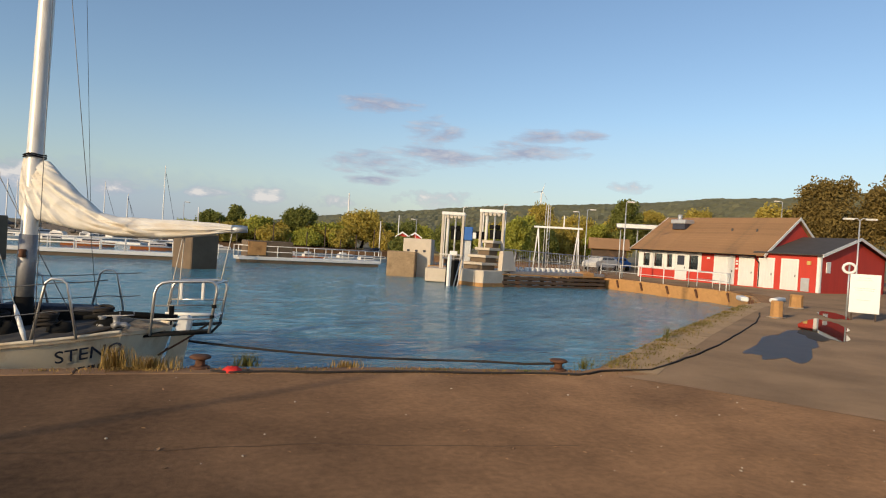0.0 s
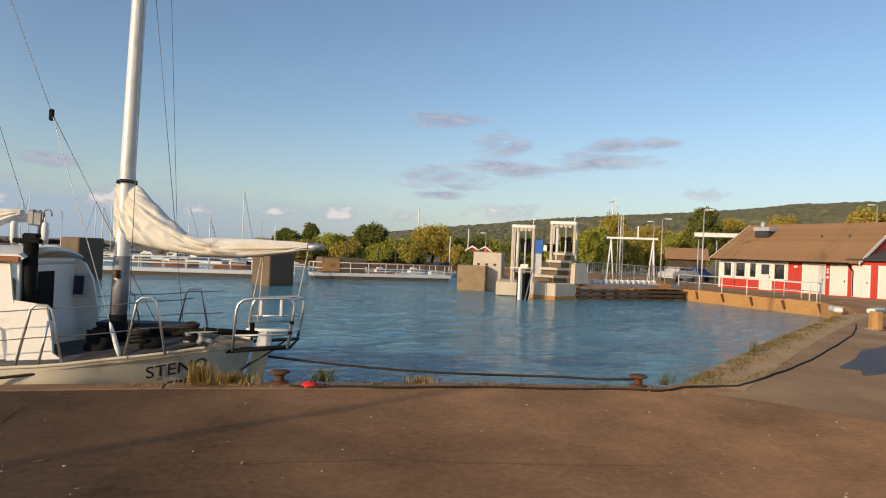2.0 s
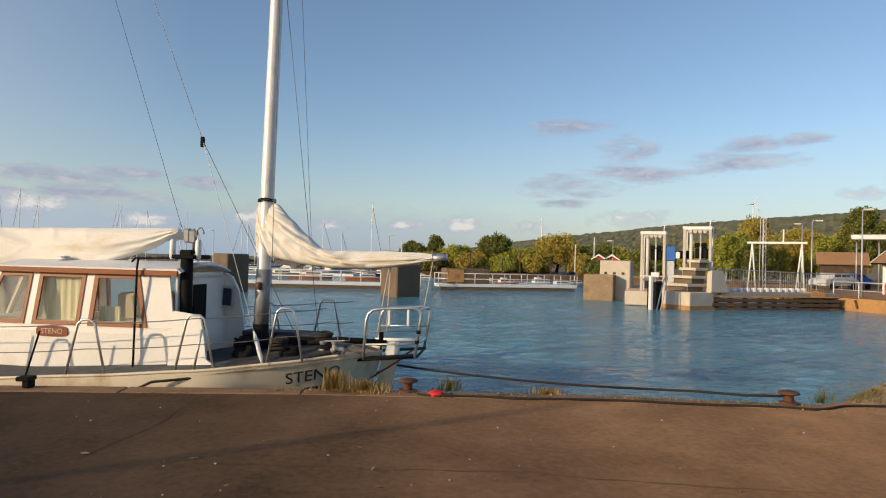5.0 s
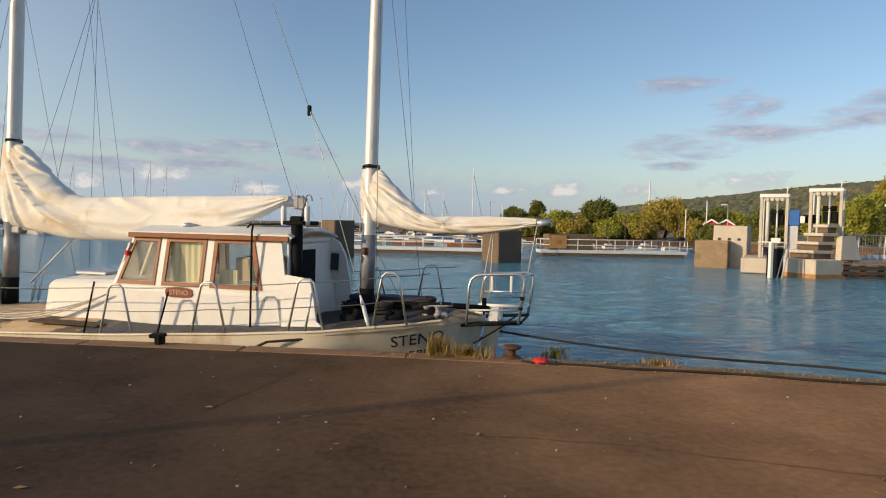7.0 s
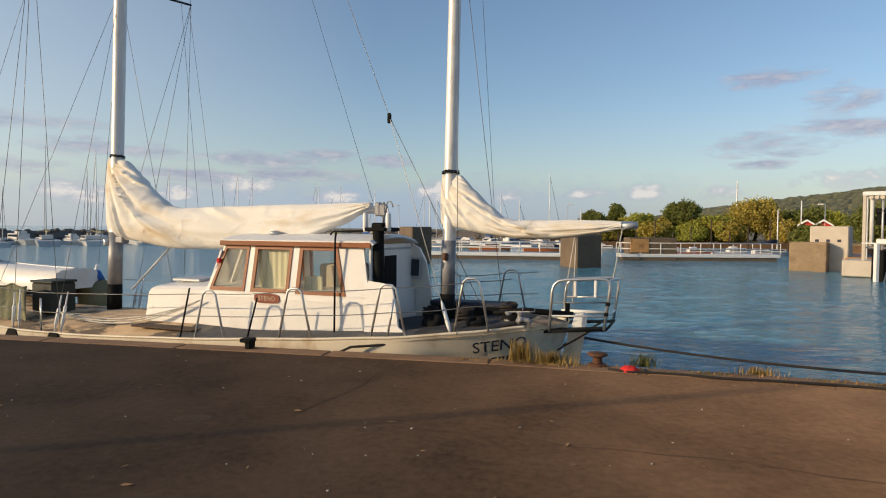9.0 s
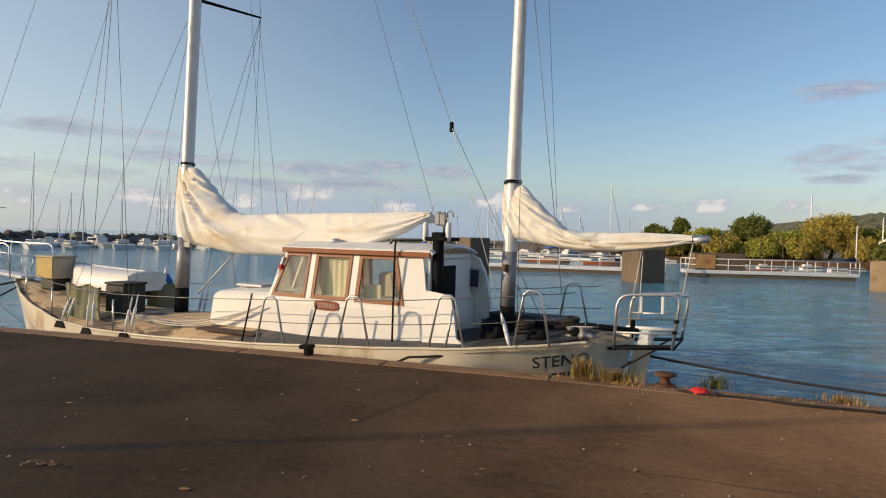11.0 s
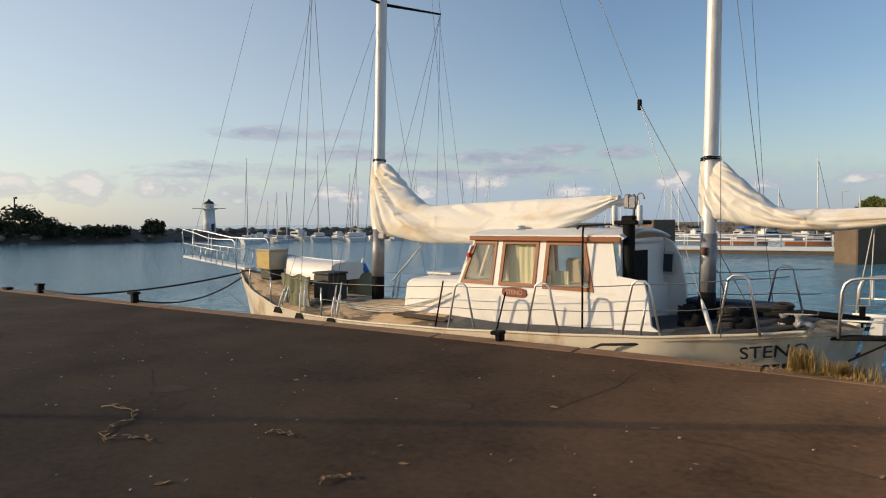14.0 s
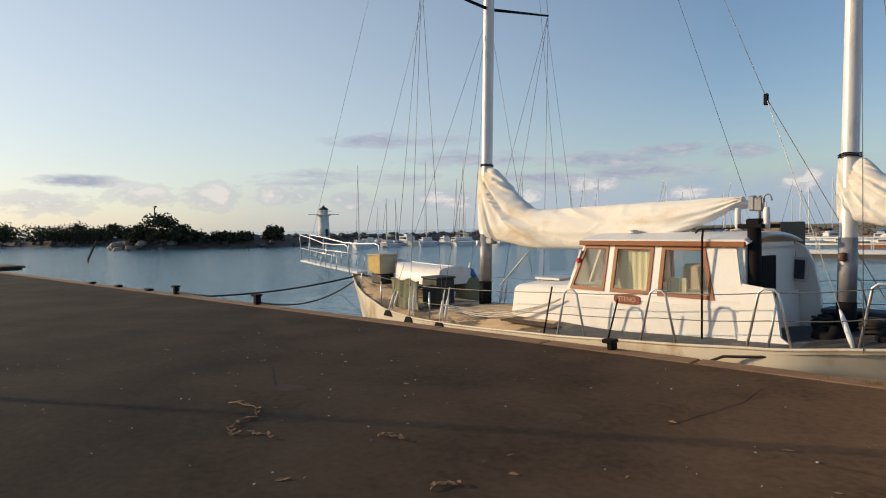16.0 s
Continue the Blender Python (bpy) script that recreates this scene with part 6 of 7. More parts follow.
for x0, x1, z0, z1 in OPEN:
    wf = Mesh()
    for bx in ((x0 - 0.1, x0 + 0.05, z0 - 0.1, z1 + 0.1), (x1 - 0.05, x1 + 0.1, z0 - 0.1, z1 + 0.1), (x0, x1, z1 - 0.05, z1 + 0.1), (x0, x1, z0 - 0.1, z0 + 0.05)):
        wf.box(((bx[0] + bx[1]) / 2, -0.02, (bx[2] + bx[3]) / 2), (bx[1] - bx[0], 0.08, bx[3] - bx[2]), 0.006)
    w_ob = part("window", wf, WHITE, house, "white window frame")
    part("pane", Mesh().box(((x0 + x1) / 2, 0.05, (z0 + z1) / 2), (x1 - x0 - 0.1, 0.012, z1 - z0 - 0.1), 0.001), GLASS, w_ob)
    part("curtain", Mesh().box(((x0 + x1) / 2, 0.30, (z0 + z1) / 2), (x1 - x0, 0.02, z1 - z0), 0.001), FAR_DARK, w_ob)
panel(0.02, 5.95, 2.2, 2.42, -0.015, 0.05, WHITE, "white_band", house)
for x0, x1 in ((0.0, 0.34), (1.31, 1.44), (2.56, 2.69), (3.5, 3.62), (5.86, 5.98)):
    panel(x0, x1, 0.88, 2.2, -0.015, 0.05, WHITE, "window_board", house)
panel(0.0, 0.16, 0.05, 2.42, -0.03, 0.06, WHITE, "corner_board", house)


def white_door(x0, x1, z1, parent, handle=True):
    d_ = panel(x0, x1, 0.06, z1, -0.02, 0.05, WHITE, "door", parent, "white painted boarded door")
    n = max(3, round((x1 - x0 - 0.2) / 0.2))
    for k in range(n):
        a = x0 + 0.1 + (x1 - x0 - 0.2) * k / n
        panel(a + 0.008, a + (x1 - x0 - 0.2) / n - 0.008, 0.12, z1 - 0.1, -0.05, 0.03, PALE_WHITE, "door_board", d_)
    part("door_handle", Mesh().box((x1 - 0.18, -0.085, 1.05), (0.05, 0.04, 0.16), 0.01), BLACK, d_)


PALE_WHITE = material("pale_door_paint", (0.70, 0.70, 0.68), 0.6, var=0.05, scale=2, fine=20, bump=0.03)
for x0, x1 in ((3.65, 4.72), (7.05, 8.75), (9.05, 10.25)):
    white_door(x0, x1, 2.2, house)
panel(3.85, 4.5, 1.25, 2.0, -0.07, 0.012, FAR_DARK, "door_glass", house)
for z in (1.2, 1.55, 1.75):
    panel(8.82, 8.98, z, z + 0.14, -0.02, 0.04, WHITE, "wall_sign", house)
panel(6.45, 6.7, 1.85, 2.0, -0.03, 0.08, WHITE, "wall_lamp", house)

annex = thing("red_annex", HOUSE @ pose(10.42, -0.02, 0), "low red annex with dark felt roof and white doors", "annex")
AL, AD, AE, AR = 4.3, 9.7, 2.55, 3.85
aw = Mesh().box((AL / 2, 0.08, AE / 2), (AL, 0.16, AE), 0.001).box((AL / 2, AD - 0.08, AE / 2), (AL, 0.16, AE), 0.001)
x = AL - 0.08
aw.add([(x - 0.08, 0.16, 0), (x - 0.08, AD - 0.16, 0), (x - 0.08, AD - 0.16, AE), (x - 0.08, AD / 2, AR - 0.1), (x - 0.08, 0.16, AE), (x + 0.08, 0.0, 0), (x + 0.08, AD, 0), (x + 0.08, AD, AE), (x + 0.08, AD / 2, AR - 0.1), (x + 0.08, 0.0, AE)], [(4, 3, 2, 1, 0), (5, 6, 7, 8, 9), (0, 5, 9, 4), (4, 9, 8, 3), (3, 8, 7, 2), (2, 7, 6, 1)])
part("wall", aw, RED_WALL, annex, "red boarded walls")
part("roof", Mesh().slab([(-0.1, -0.4, AE - 0.06), (AL + 0.3, -0.4, AE - 0.06), (AL + 0.3, AD / 2, AR), (-0.1, AD / 2, AR)], 0.07).slab([(-0.1, AD / 2, AR), (AL + 0.3, AD / 2, AR), (AL + 0.3, AD + 0.4, AE - 0.06), (-0.1, AD + 0.4, AE - 0.06)], 0.07), ROOF_FELT, annex, "dark felt roof")
for a, b in (((AL + 0.34, -0.42, AE - 0.05), (AL + 0.34, AD / 2, AR + 0.03)), ((AL + 0.34, AD / 2, AR + 0.03), (AL + 0.34, AD + 0.42, AE - 0.05))):
    part("barge_board", Mesh().slab([Vector(a) - Vector((0, 0, 0.12)), Vector(b) - Vector((0, 0, 0.12)), Vector(b) + Vector((0, 0, 0.08)), Vector(a) + Vector((0, 0, 0.08))], 0.05), WHITE, annex)
for x0, x1 in ((0.12, 1.3), (1.75, 2.95)):
    white_door(x0, x1, 2.2, annex)
panel(3.15, 3.7, 0.05, 0.95, -0.03, 0.08, GALV, "meter_cabinet", annex, "grey meter cabinet")
panel(AL - 0.16, AL + 0.03, 0.03, AE, -0.03, 0.06, WHITE, "corner_board", annex)
part("corner_board", Mesh().box((AL + 0.03, 0.1, AE / 2), (0.06, 0.2, AE - 0.05), 0.01), WHITE, annex)
part("wall_sign", Mesh().box((AL + 0.03, 1.1, 1.75), (0.05, 0.55, 0.75), 0.01), WHITE, annex, "white sign in a frame")
panel(3.5, 3.75, 1.85, 2.1, -0.05, 0.12, YELLOW_BOX, "wall_lamp", annex)

far_house = thing("red_cottage", pose(63.0, 41.2, 0, 0, 0, -52), "red gabled cottage with white trim behind the annex", "house")
fw = Mesh()
for y in (-1.6, 8):
    fw.add([(-1.7, y, 0), (1.7, y, 0), (1.7, y, 5.4), (0, y, 6.5), (-1.7, y, 5.4)], [(0, 1, 2, 3, 4)])
fw.box((-1.68, 3.2, 2.7), (0.06, 9.5, 5.4), 0.01).box((1.68, 3.2, 2.7), (0.06, 9.5, 5.4), 0.01)
part("wall", fw, RED_WALL, far_house)
part("roof", Mesh().slab([(-2.0, -1.9, 5.25), (0, -1.9, 6.6), (0, 8.2, 6.6), (-2.0, 8.2, 5.25)], -0.1).slab([(0, -1.9, 6.6), (2.0, -1.9, 5.25), (2.0, 8.2, 5.25), (0, 8.2, 6.6)], -0.1), ROOF_FELT, far_house)
for s in (-1, 1):
    part("barge_board", Mesh().slab([(s * 2.05, -1.95, 5.1), (s * 2.05, -1.95, 5.35), (0, -1.95, 6.7), (0, -1.95, 6.45)], 0.06), WHITE, far_house)
part("window", Mesh().box((0, -1.64, 5.3), (0.9, 0.06, 0.5), 0.01), WHITE, far_house)


# ---- rails ----
def railing(points, h, spacing, label, mat=GALV, mesh_panel=False, mid=1):
    ob = thing("railing", Matrix.Identity(4), label, "railing", "harbour railings")
    for k in range(mid + 1):
        z = h * (k + 1) / (mid + 1)
        part("rail", Mesh().tube([(p[0], p[1], p[2] + z) for p in points], 0.032 if k == mid else 0.022, 6), mat, ob)
    for a, b in zip(points[:-1], points[1:]):
        a, b = Vector(a), Vector(b)
        n = max(1, round((b - a).length / spacing))
        for i in range(n + 1):
            p = a + (b - a) * i / n
            part("post", Mesh().tube([p, p + Vector((0, 0, h))], 0.032, 6), mat, ob)
    if mesh_panel:
        for a, b in zip(points[:-1], points[1:]):
            a, b = Vector(a), Vector(b)
            n = int((b - a).length / 0.16)
            for i in range(n):
                p = a + (b - a) * (i + 0.5) / n
                part("bar", Mesh().tube([p + Vector((0, 0, 0.12)), p + Vector((0, 0, h - 0.02))], 0.010, 4), mat, ob)
    return ob


railing([(28.0, 20.6, 0), (27.8, 23.5, 0), (27.1, 32.0, 0)], 1.0, 2.2, "white tube railing along the far quay", WHITE)
railing([(27.9, 21.0, 0.0), (29.2, 21.6, 0.0), (29.8, 25.0, 0.0)], 1.0, 2.0, "white tube railing beside the house", WHITE)
railing([(27.0, 33.6, 0.0), (22.5, 32.4, 0.1), (18.6, 31.6, 0.2)], 1.45, 1.5, "grey barred railing along the ramp", GALV, True, 1)
railing([(33.0, 38.5, 0.0), (28.5, 36.0, 0.0)], 1.5, 1.5, "grey barred railing beside the ramp", GALV, True, 1)

# ---- ferry berth ----
BERTH = -63.5


def block(name, c, size, z0, z1, mat, label, category, turn=BERTH, bevel=0.05, group=""):
    ob = thing(name, pose(c[0], c[1], z0, 0, 0, turn), label, category, group)
    part("body", Mesh().box((0, 0, (z1 - z0) / 2), (size[0], size[1], z1 - z0), bevel), mat, ob)
    return ob


pile = block("berth_pier", (16.25, 29.2), (2.1, 2.1), -2.2, 0.22, PALE_CONCRETE, "pale concrete pier head with rusty tide mark", "pier")
part("tide_mark", Mesh().box((0, 0, 1.5), (2.12, 2.12, 0.34), 0.05), RUST_CONCRETE, pile)
steps = thing("stepped_fender", pose(16.2, 29.6, 0.22, 0, 0, BERTH), "stepped pale concrete stair with shade-dark gaps on the pier head", "steps")
# set-back pieces coloured dark for the shade under each pale slab
for k in range(4):
    part("riser", Mesh().box((0.05 + 0.16 * k, 0.20 * k, 0.16 + 0.48 * k), (1.55 - 0.30 * k, 1.3 - 0.22 * k, 0.32), 0.02), DARK_CONCRETE, steps)
    part("tread", Mesh().box((0.05 + 0.16 * k, 0.20 * k - 0.04, 0.39 + 0.48 * k), (1.85 - 0.30 * k, 1.6 - 0.24 * k, 0.17), 0.02), PALE_CONCRETE, steps)
wedge = thing("sloped_slab", pose(17.6, 29.4, 0.22, 0, 0, BERTH), "pale sloping concrete slab beside the steps", "slab")
part("slab", Mesh().slab([(0.7, 0.9, 0.0), (0.7, -0.6, 0.0), (0.45, -0.25, 1.3), (0.45, 0.75, 1.3)], 0.35), PALE_CONCRETE, wedge)
wp = thing("mooring_pile", pose(13.35, 27.4, -2.0), "white-painted timber pile standing in the water", "pile")
part("post", Mesh().box((0, 0, 1.55), (0.20, 0.20, 3.1), 0.03, 20), WHITE, wp)
part("shadow_pile", Mesh().box((0.55, 0.9, 1.45), (0.7, 0.5, 2.6), 0.03, BERTH), BLACK, wp, "dark fender timbers")
part("ladder", Mesh().tube([(0.35, 0.1, 1.0), (0.95, 0.5, 3.0)], 0.04, 6).tube([(0.55, 0.0, 1.0), (1.1, 0.45, 3.0)], 0.04, 6), GALV, wp)


def gantry(x, y, z0, z1, w, turn, label):
    ob = thing("lifting_gantry", pose(x, y, z0, 0, 0, turn), label, "gantry", "ferry gantries")
    h = z1 - z0
    for sx in (-1, 1):
        part("leg", Mesh().box((sx * (w / 2 - 0.11), 0, h / 2), (0.17, 0.26, h), 0.02), PALE_CONCRETE, ob)
        part("leg", Mesh().box((sx * (w / 2 - 0.11), 0.95, h / 2), (0.16, 0.2, h), 0.02), WHITE, ob)
        part("tie", Mesh().box((sx * (w / 2 - 0.11), 0.48, h - 0.12), (0.14, 0.9, 0.16), 0.02), WHITE, ob)
    part("lintel", Mesh().box((0, 0, h - 0.11), (w, 0.32, 0.22), 0.03), WHITE, ob)
    part("lintel", Mesh().box((0, 0.95, h - 0.11), (w, 0.22, 0.2), 0.03), WHITE, ob)
    for k in range(4):
        part("sheave", Mesh().tube([(-w / 4 + k * w / 6, -0.1, h - 0.32), (-w / 4 + k * w / 6, 0.1, h - 0.32)], 0.11, 10), PALE_CONCRETE, ob)
    part("cylinder", Mesh().tube([(-w * 0.22, 0.1, 0.8), (-w * 0.22, 0.1, h - 0.2)], 0.10, 10), FAR_WHITE, ob)
    part("hoist_motor", Mesh().box((w * 0.12, 0.45, h * 0.60), (w * 0.42, 0.5, 0.62), 0.05).tube([(-w * 0.1, 0.2, h * 0.72), (w * 0.3, 0.2, h * 0.72)], 0.16, 10), BLACK, ob)
    part("piston", Mesh().tube([(w * 0.10, 0.1, 0.3), (w * 0.10, 0.1, h - 0.2)], 0.06, 8), GALV, ob)
    part("lamp_arm", Mesh().tube([(w / 2 - 0.15, 0, h), (w / 2 - 0.12, 0, h + 0.35), (w / 2 + 0.1, 0, h + 0.38)], 0.04, 6), WHITE, ob)
    part("walkway", Mesh().box((0, 0.3, 0.7), (w - 0.1, 0.5, 0.08), 0.02), MAST_GREY, ob)
    part("cross_rail", Mesh().tube([(-w / 2, -0.1, 0.95), (w / 2, -0.1, 0.95)], 0.04, 6), WHITE, ob)
    part("control_box", Mesh().box((w * 0.1, -0.1, 1.05), (0.5, 0.2, 0.3), 0.03), WHITE, ob)
    return ob


gantry(14.8, 31.05, 0.1, 3.88, 1.55, -25, "white steel lifting gantry of the ferry ramp")
gantry(17.2, 30.1, 0.1, 4.2, 1.70, -30, "white steel lifting gantry beside a blue cabin")
part("deck_slab", Mesh().box((0, 0, -0.35), (5.5, 3.2, 0.9), 0.05), PALE_CONCRETE, tagged(thing("gantry_foundation", pose(16.3, 31.6, 0.0, 0, 0, -25), "pale concrete foundation under the gantries", "foundation")))
blue_cab = block("control_cabin", (15.8, 30.8), (0.62, 0.5), 2.05, 2.95, BLUE, "blue control cabin beside the gantries", "cabin", -25, 0.03)
part("window", Mesh().box((0.45, -0.2, 0.35), (0.24, 0.1, 0.4), 0.02), WHITE, blue_cab)
part("pedestal", Mesh().box((0, 0.05, -0.95), (0.5, 0.4, 1.9), 0.02), GALV, blue_cab)
part("machinery", Mesh().box((0.9, 0.3, 0.4), (0.9, 0.4, 0.5), 0.05), BLACK, blue_cab)
blk1 = block("pier_block", (12.95, 36.2), (2.05, 1.6), -2.2, 1.0, SUNLIT_STAINED_PIER, "stained brown concrete block in the water", "pier block", -25)
blk2 = block("winch_house", (14.4, 37.0), (2.1, 2.0), -2.2, 2.0, PALE_CONCRETE, "pale concrete winch house with small openings", "winch house", -25)
for k in range(3):
    part("wall_opening", Mesh().box((-0.65 + 0.6 * k, -1.0, 3.3), (0.2, 0.06, 0.16), 0.02), FAR_DARK, blk2)
part("quay_step", Mesh().box((1.7, -0.3, 1.15), (1.6, 1.8, 2.3), 0.04), RUST_CONCRETE, blk2)
# loading ramp with its teeth, and the timber fendering under it
ramp = thing("loading_ramp", pose(22.3, 31.2, 0, 0, 0, 14), "grey steel ferry ramp with white teeth", "ramp")
part("deck", Mesh().box((0, 0.4, 0.12), (9.0, 3.0, 0.22), 0.03), MAST_GREY, ramp)
for k in range(14):
    part("tooth", Mesh().box((-3.9 + k * 0.52, -0.35 + 0.03 * k, 0.36), (0.22, 0.3, 0.26), 0.03), WHITE, ramp)
fend = thing("timber_fender", pose(22.0, 29.6, -1.5, 0, 0, 12), "dark rusty timber fendering along the berth", "fender")
for k in range(4):
    part("beam", Mesh().box((0.1 * (k % 2), 0.05 * k, 0.45 + k * 0.27), (9.2, 0.3, 0.20), 0.03), DARK_WOOD, fend)
for k in range(9):
    part("pile", Mesh().box((-4.2 + k * 1.05, 0.25, 0.6), (0.25, 0.25, 1.6), 0.04), DARK_WOOD, fend)
part("top_plate", Mesh().box((0, 0.2, 1.50), (9.2, 0.55, 0.06), 0.02), RUST_CONCRETE, fend)
for x, y in ((25.2, 31.2), (26.4, 33.6)):
    block("quay_stub", (x, y), (1.1, 0.9), -1.6, 0.30, RUST_CONCRETE, "ochre rust-stained concrete stub", "quay stub", 10, 0.06, "quay stubs")

ag = thing("portal_frame", pose(30.0, 43.7, 0, 0, 0, -34), "white steel portal frame with raking legs", "portal frame")
part("beam", Mesh().box((0, 0, 3.9), (4.5, 0.2, 0.18), 0.02), WHITE, ag)
for sx in (-1, 1):
    for dx_ in (-0.35, 0.25):
        part("leg", Mesh().tube([(sx * 1.8 + dx_, 0, 0), (sx * 1.85, 0, 3.85)], 0.065, 8), WHITE, ag)
part("hanger", Mesh().box((0.5, 0, 4.5), (0.12, 0.1, 1.1), 0.02), WHITE, ag)
lat = thing("lattice_mast", pose(30.1, 46.0, 0, 0, 0, 10), "weathered lattice mast behind the portal frame", "mast")
for sx in (-1, 1):
    for sy in (-1, 1):
        part("leg", Mesh().tube([(sx * 0.18, sy * 0.18, 0), (sx * 0.15, sy * 0.15, 6.1)], 0.03, 5), FAR_WHITE, lat)
for k in range(14):
    part("lacing", Mesh().tube([(-0.17, -0.17, k * 0.43), (0.17, -0.17, k * 0.43 + 0.43)], 0.022, 4), FAR_WHITE, lat)
shel = thing("bus_shelter", pose(38.9, 43.8, 0, 0, 0, -38), "open shelter roof on slim posts", "shelter")
part("roof", Mesh().box((0, 0, 4.6), (4.0, 1.6, 0.45), 0.05), GALV, shel)
for sx in (-1.6, 0, 1.6):
    part("post", Mesh().tube([(sx, 0, 0), (sx, 0, 4.4)], 0.06, 6), GALV, shel)


def car(x, y, turn, mat, label):
    ob = thing("parked_car", pose(x, y, 0.0, 0, 0, turn), label, "car", "parked cars")
    prof = [(-2.1, 0.35), (-2.15, 0.75), (-1.9, 0.95), (-1.3, 1.0), (-0.8, 1.42), (0.9, 1.46), (1.6, 1.0), (2.05, 0.92), (2.1, 0.4)]
    m = Mesh()
    m.grid([[(px, -0.85 + (0.14 if pz > 1.2 else 0), pz) for px, pz in prof], [(px, 0.85 - (0.14 if pz > 1.2 else 0), pz) for px, pz in prof]], smooth=False)
    for s in (-1, 1):
        q = [(px, s * (0.85 - (0.14 if pz > 1.2 else 0)), pz) for px, pz in prof]
        m.add(q, [tuple(range(9))[::s]])
    part("body", m, mat, ob)
    part("window_band", Mesh().box((0.05, 0, 1.2), (2.0, 1.62, 0.30), 0.05), FAR_DARK, ob)
    for sx in (-1.35, 1.35):
        for sy in (-0.8, 0.8):
            wh = part("wheel", Mesh().tube([(sx, sy - 0.1, 0.32), (sx, sy + 0.1, 0.32)], 0.32, 12), BLACK, ob)
    return ob


car(37.5, 47.5, 20, FAR_WHITE, "white car parked behind the far railing")
car(41.5, 51.0, 25, BLUE, "blue car parked behind the far railing")
cott = thing("brown_cottage", pose(45.2, 57.8, 0, 0, 0, -30), "small brown-roofed cottage behind the berth", "cottage")
part("wall", Mesh().box((0, 0, 1.2), (4.0, 3.2, 2.4), 0.02), DARK_WOOD, cott)
part("roof", Mesh().slab([(-2.4, -2.0, 2.3), (2.4, -2.0, 2.3), (2.4, 0, 3.6), (-2.4, 0, 3.6)], 0.1).slab([(-2.4, 0, 3.6), (2.4, 0, 3.6), (2.4, 2.0, 2.3), (-2.4, 2.0, 2.3)], 0.1), ROOF_TILE, cott)
for i, (x, y) in enumerate(((20.7, 63.8), (22.1, 63.4))):
    hut = thing("red_hut", pose(x, y, 0, 0, 0, -18), "small red fishing hut with white gable trim", "hut", "fishing huts")
    part("wall", Mesh().add([(-0.7, 0, 0), (0.7, 0, 0), (0.7, 0, 2.3), (0, 0, 2.75), (-0.7, 0, 2.3), (-0.7, 3, 0), (0.7, 3, 0), (0.7, 3, 2.3), (0, 3, 2.75), (-0.7, 3, 2.3)], [(0, 1, 2, 3, 4), (9, 8, 7, 6, 5), (0, 4, 9, 5), (1, 6, 7, 2)]), RED_WALL, hut)
    for s in (-1, 1):
        part("roof", Mesh().slab([(0, -0.2, 2.82), (s * 0.85, -0.2, 2.28), (s * 0.85, 3.2, 2.28), (0, 3.2, 2.82)], 0.08 * -s), ROOF_FELT, hut)
        part("trim", Mesh().slab([(0, -0.22, 2.70), (s * 0.87, -0.22, 2.15), (s * 0.87, -0.22, 2.33), (0, -0.22, 2.9)], 0.04), WHITE, hut)
flag = thing("flag_pole", pose(20.2, 64.0, 0), "thin white flag pole by the huts", "flag pole")
part("pole", Mesh().tube([(0, 0, 0), (0, 0, 4.8)], 0.06, 6), WHITE, flag)
part("pennant", Mesh().slab([(0, 0.02, 4.0), (0.05, 0.4, 4.1), (0.05, 0.4, 4.5), (0, 0.02, 4.7)], 0.01), WHITE, flag)
tall = thing("mast_pole", pose(21.0, 99.7, 0.25), "tall white mast pole on the far shore", "pole")
part("pole", Mesh().tube([(0, 0, 0), (0, 0, 9.2)], [0.16, 0.10], 8), WHITE, tall)
turb = thing("wind_turbine", pose(425, 785, 30), "white wind turbine on the ridge", "wind turbine")
part("tower", Mesh().tube([(0, 0, 0), (0, 0, 54)], [1.4, 0.8], 10), WHITE, turb)
for k in range(3):
    a = radians(20 + 120 * k)
    part("blade", Mesh().tube([(0, -1.5, 54), (14 * math.sin(a), -1.5, 54 + 14 * math.cos(a))], [0.6, 0.15], 5), WHITE, turb)

# ---- piers and footbridge in the water ----
block("concrete_pier", (-1.15, 34.9), (1.95, 1.95), -2.5, 1.36, DARK_CONCRETE, "dark square concrete pier in the harbour", "pier", 37, 0.06, "square piers")
block("concrete_pier", (-12.7, 35.3), (1.7, 1.7), -2.5, 1.78, DARK_CONCRETE, "tall dark square concrete pier in the harbour", "pier", 50, 0.06, "square piers")
for (a, b, nm) in (((-16, 43.0), (0.2, 44.4), 1), ((1.6, 45.8), (14.2, 49.0), 2)):
    a, b = Vector(a), Vector(b)
    d = (b - a)
    c = (a + b) / 2
    turn = math.degrees(math.atan2(d.y, d.x))
    br = thing("footbridge", pose(c.x, c.y, 0, 0, 0, turn), "low white footbridge with tube railing", "footbridge", "footbridges")
    L = d.length
    part("deck", Mesh().box((0, 0, -0.40), (L, 1.4, 0.28), 0.03), WHITE, br)
    part("float", Mesh().box((0, 0, -0.72), (L - 0.4, 1.2, 0.42), 0.03), DARK_CONCRETE, br)
    for s in (-0.65, 0.65):
        for z in (0.15, 0.62):
            part("rail", Mesh().tube([(-L / 2, s, z), (L / 2, s, z)], 0.035, 6), FAR_WHITE, br)
        n = int(L / 1.55)
        for k in range(n + 1):
            part("post", Mesh().tube([(-L / 2 + L * k / n, s, -0.35), (-L / 2 + L * k / n, s, 0.63)], 0.04, 6), FAR_WHITE, br)
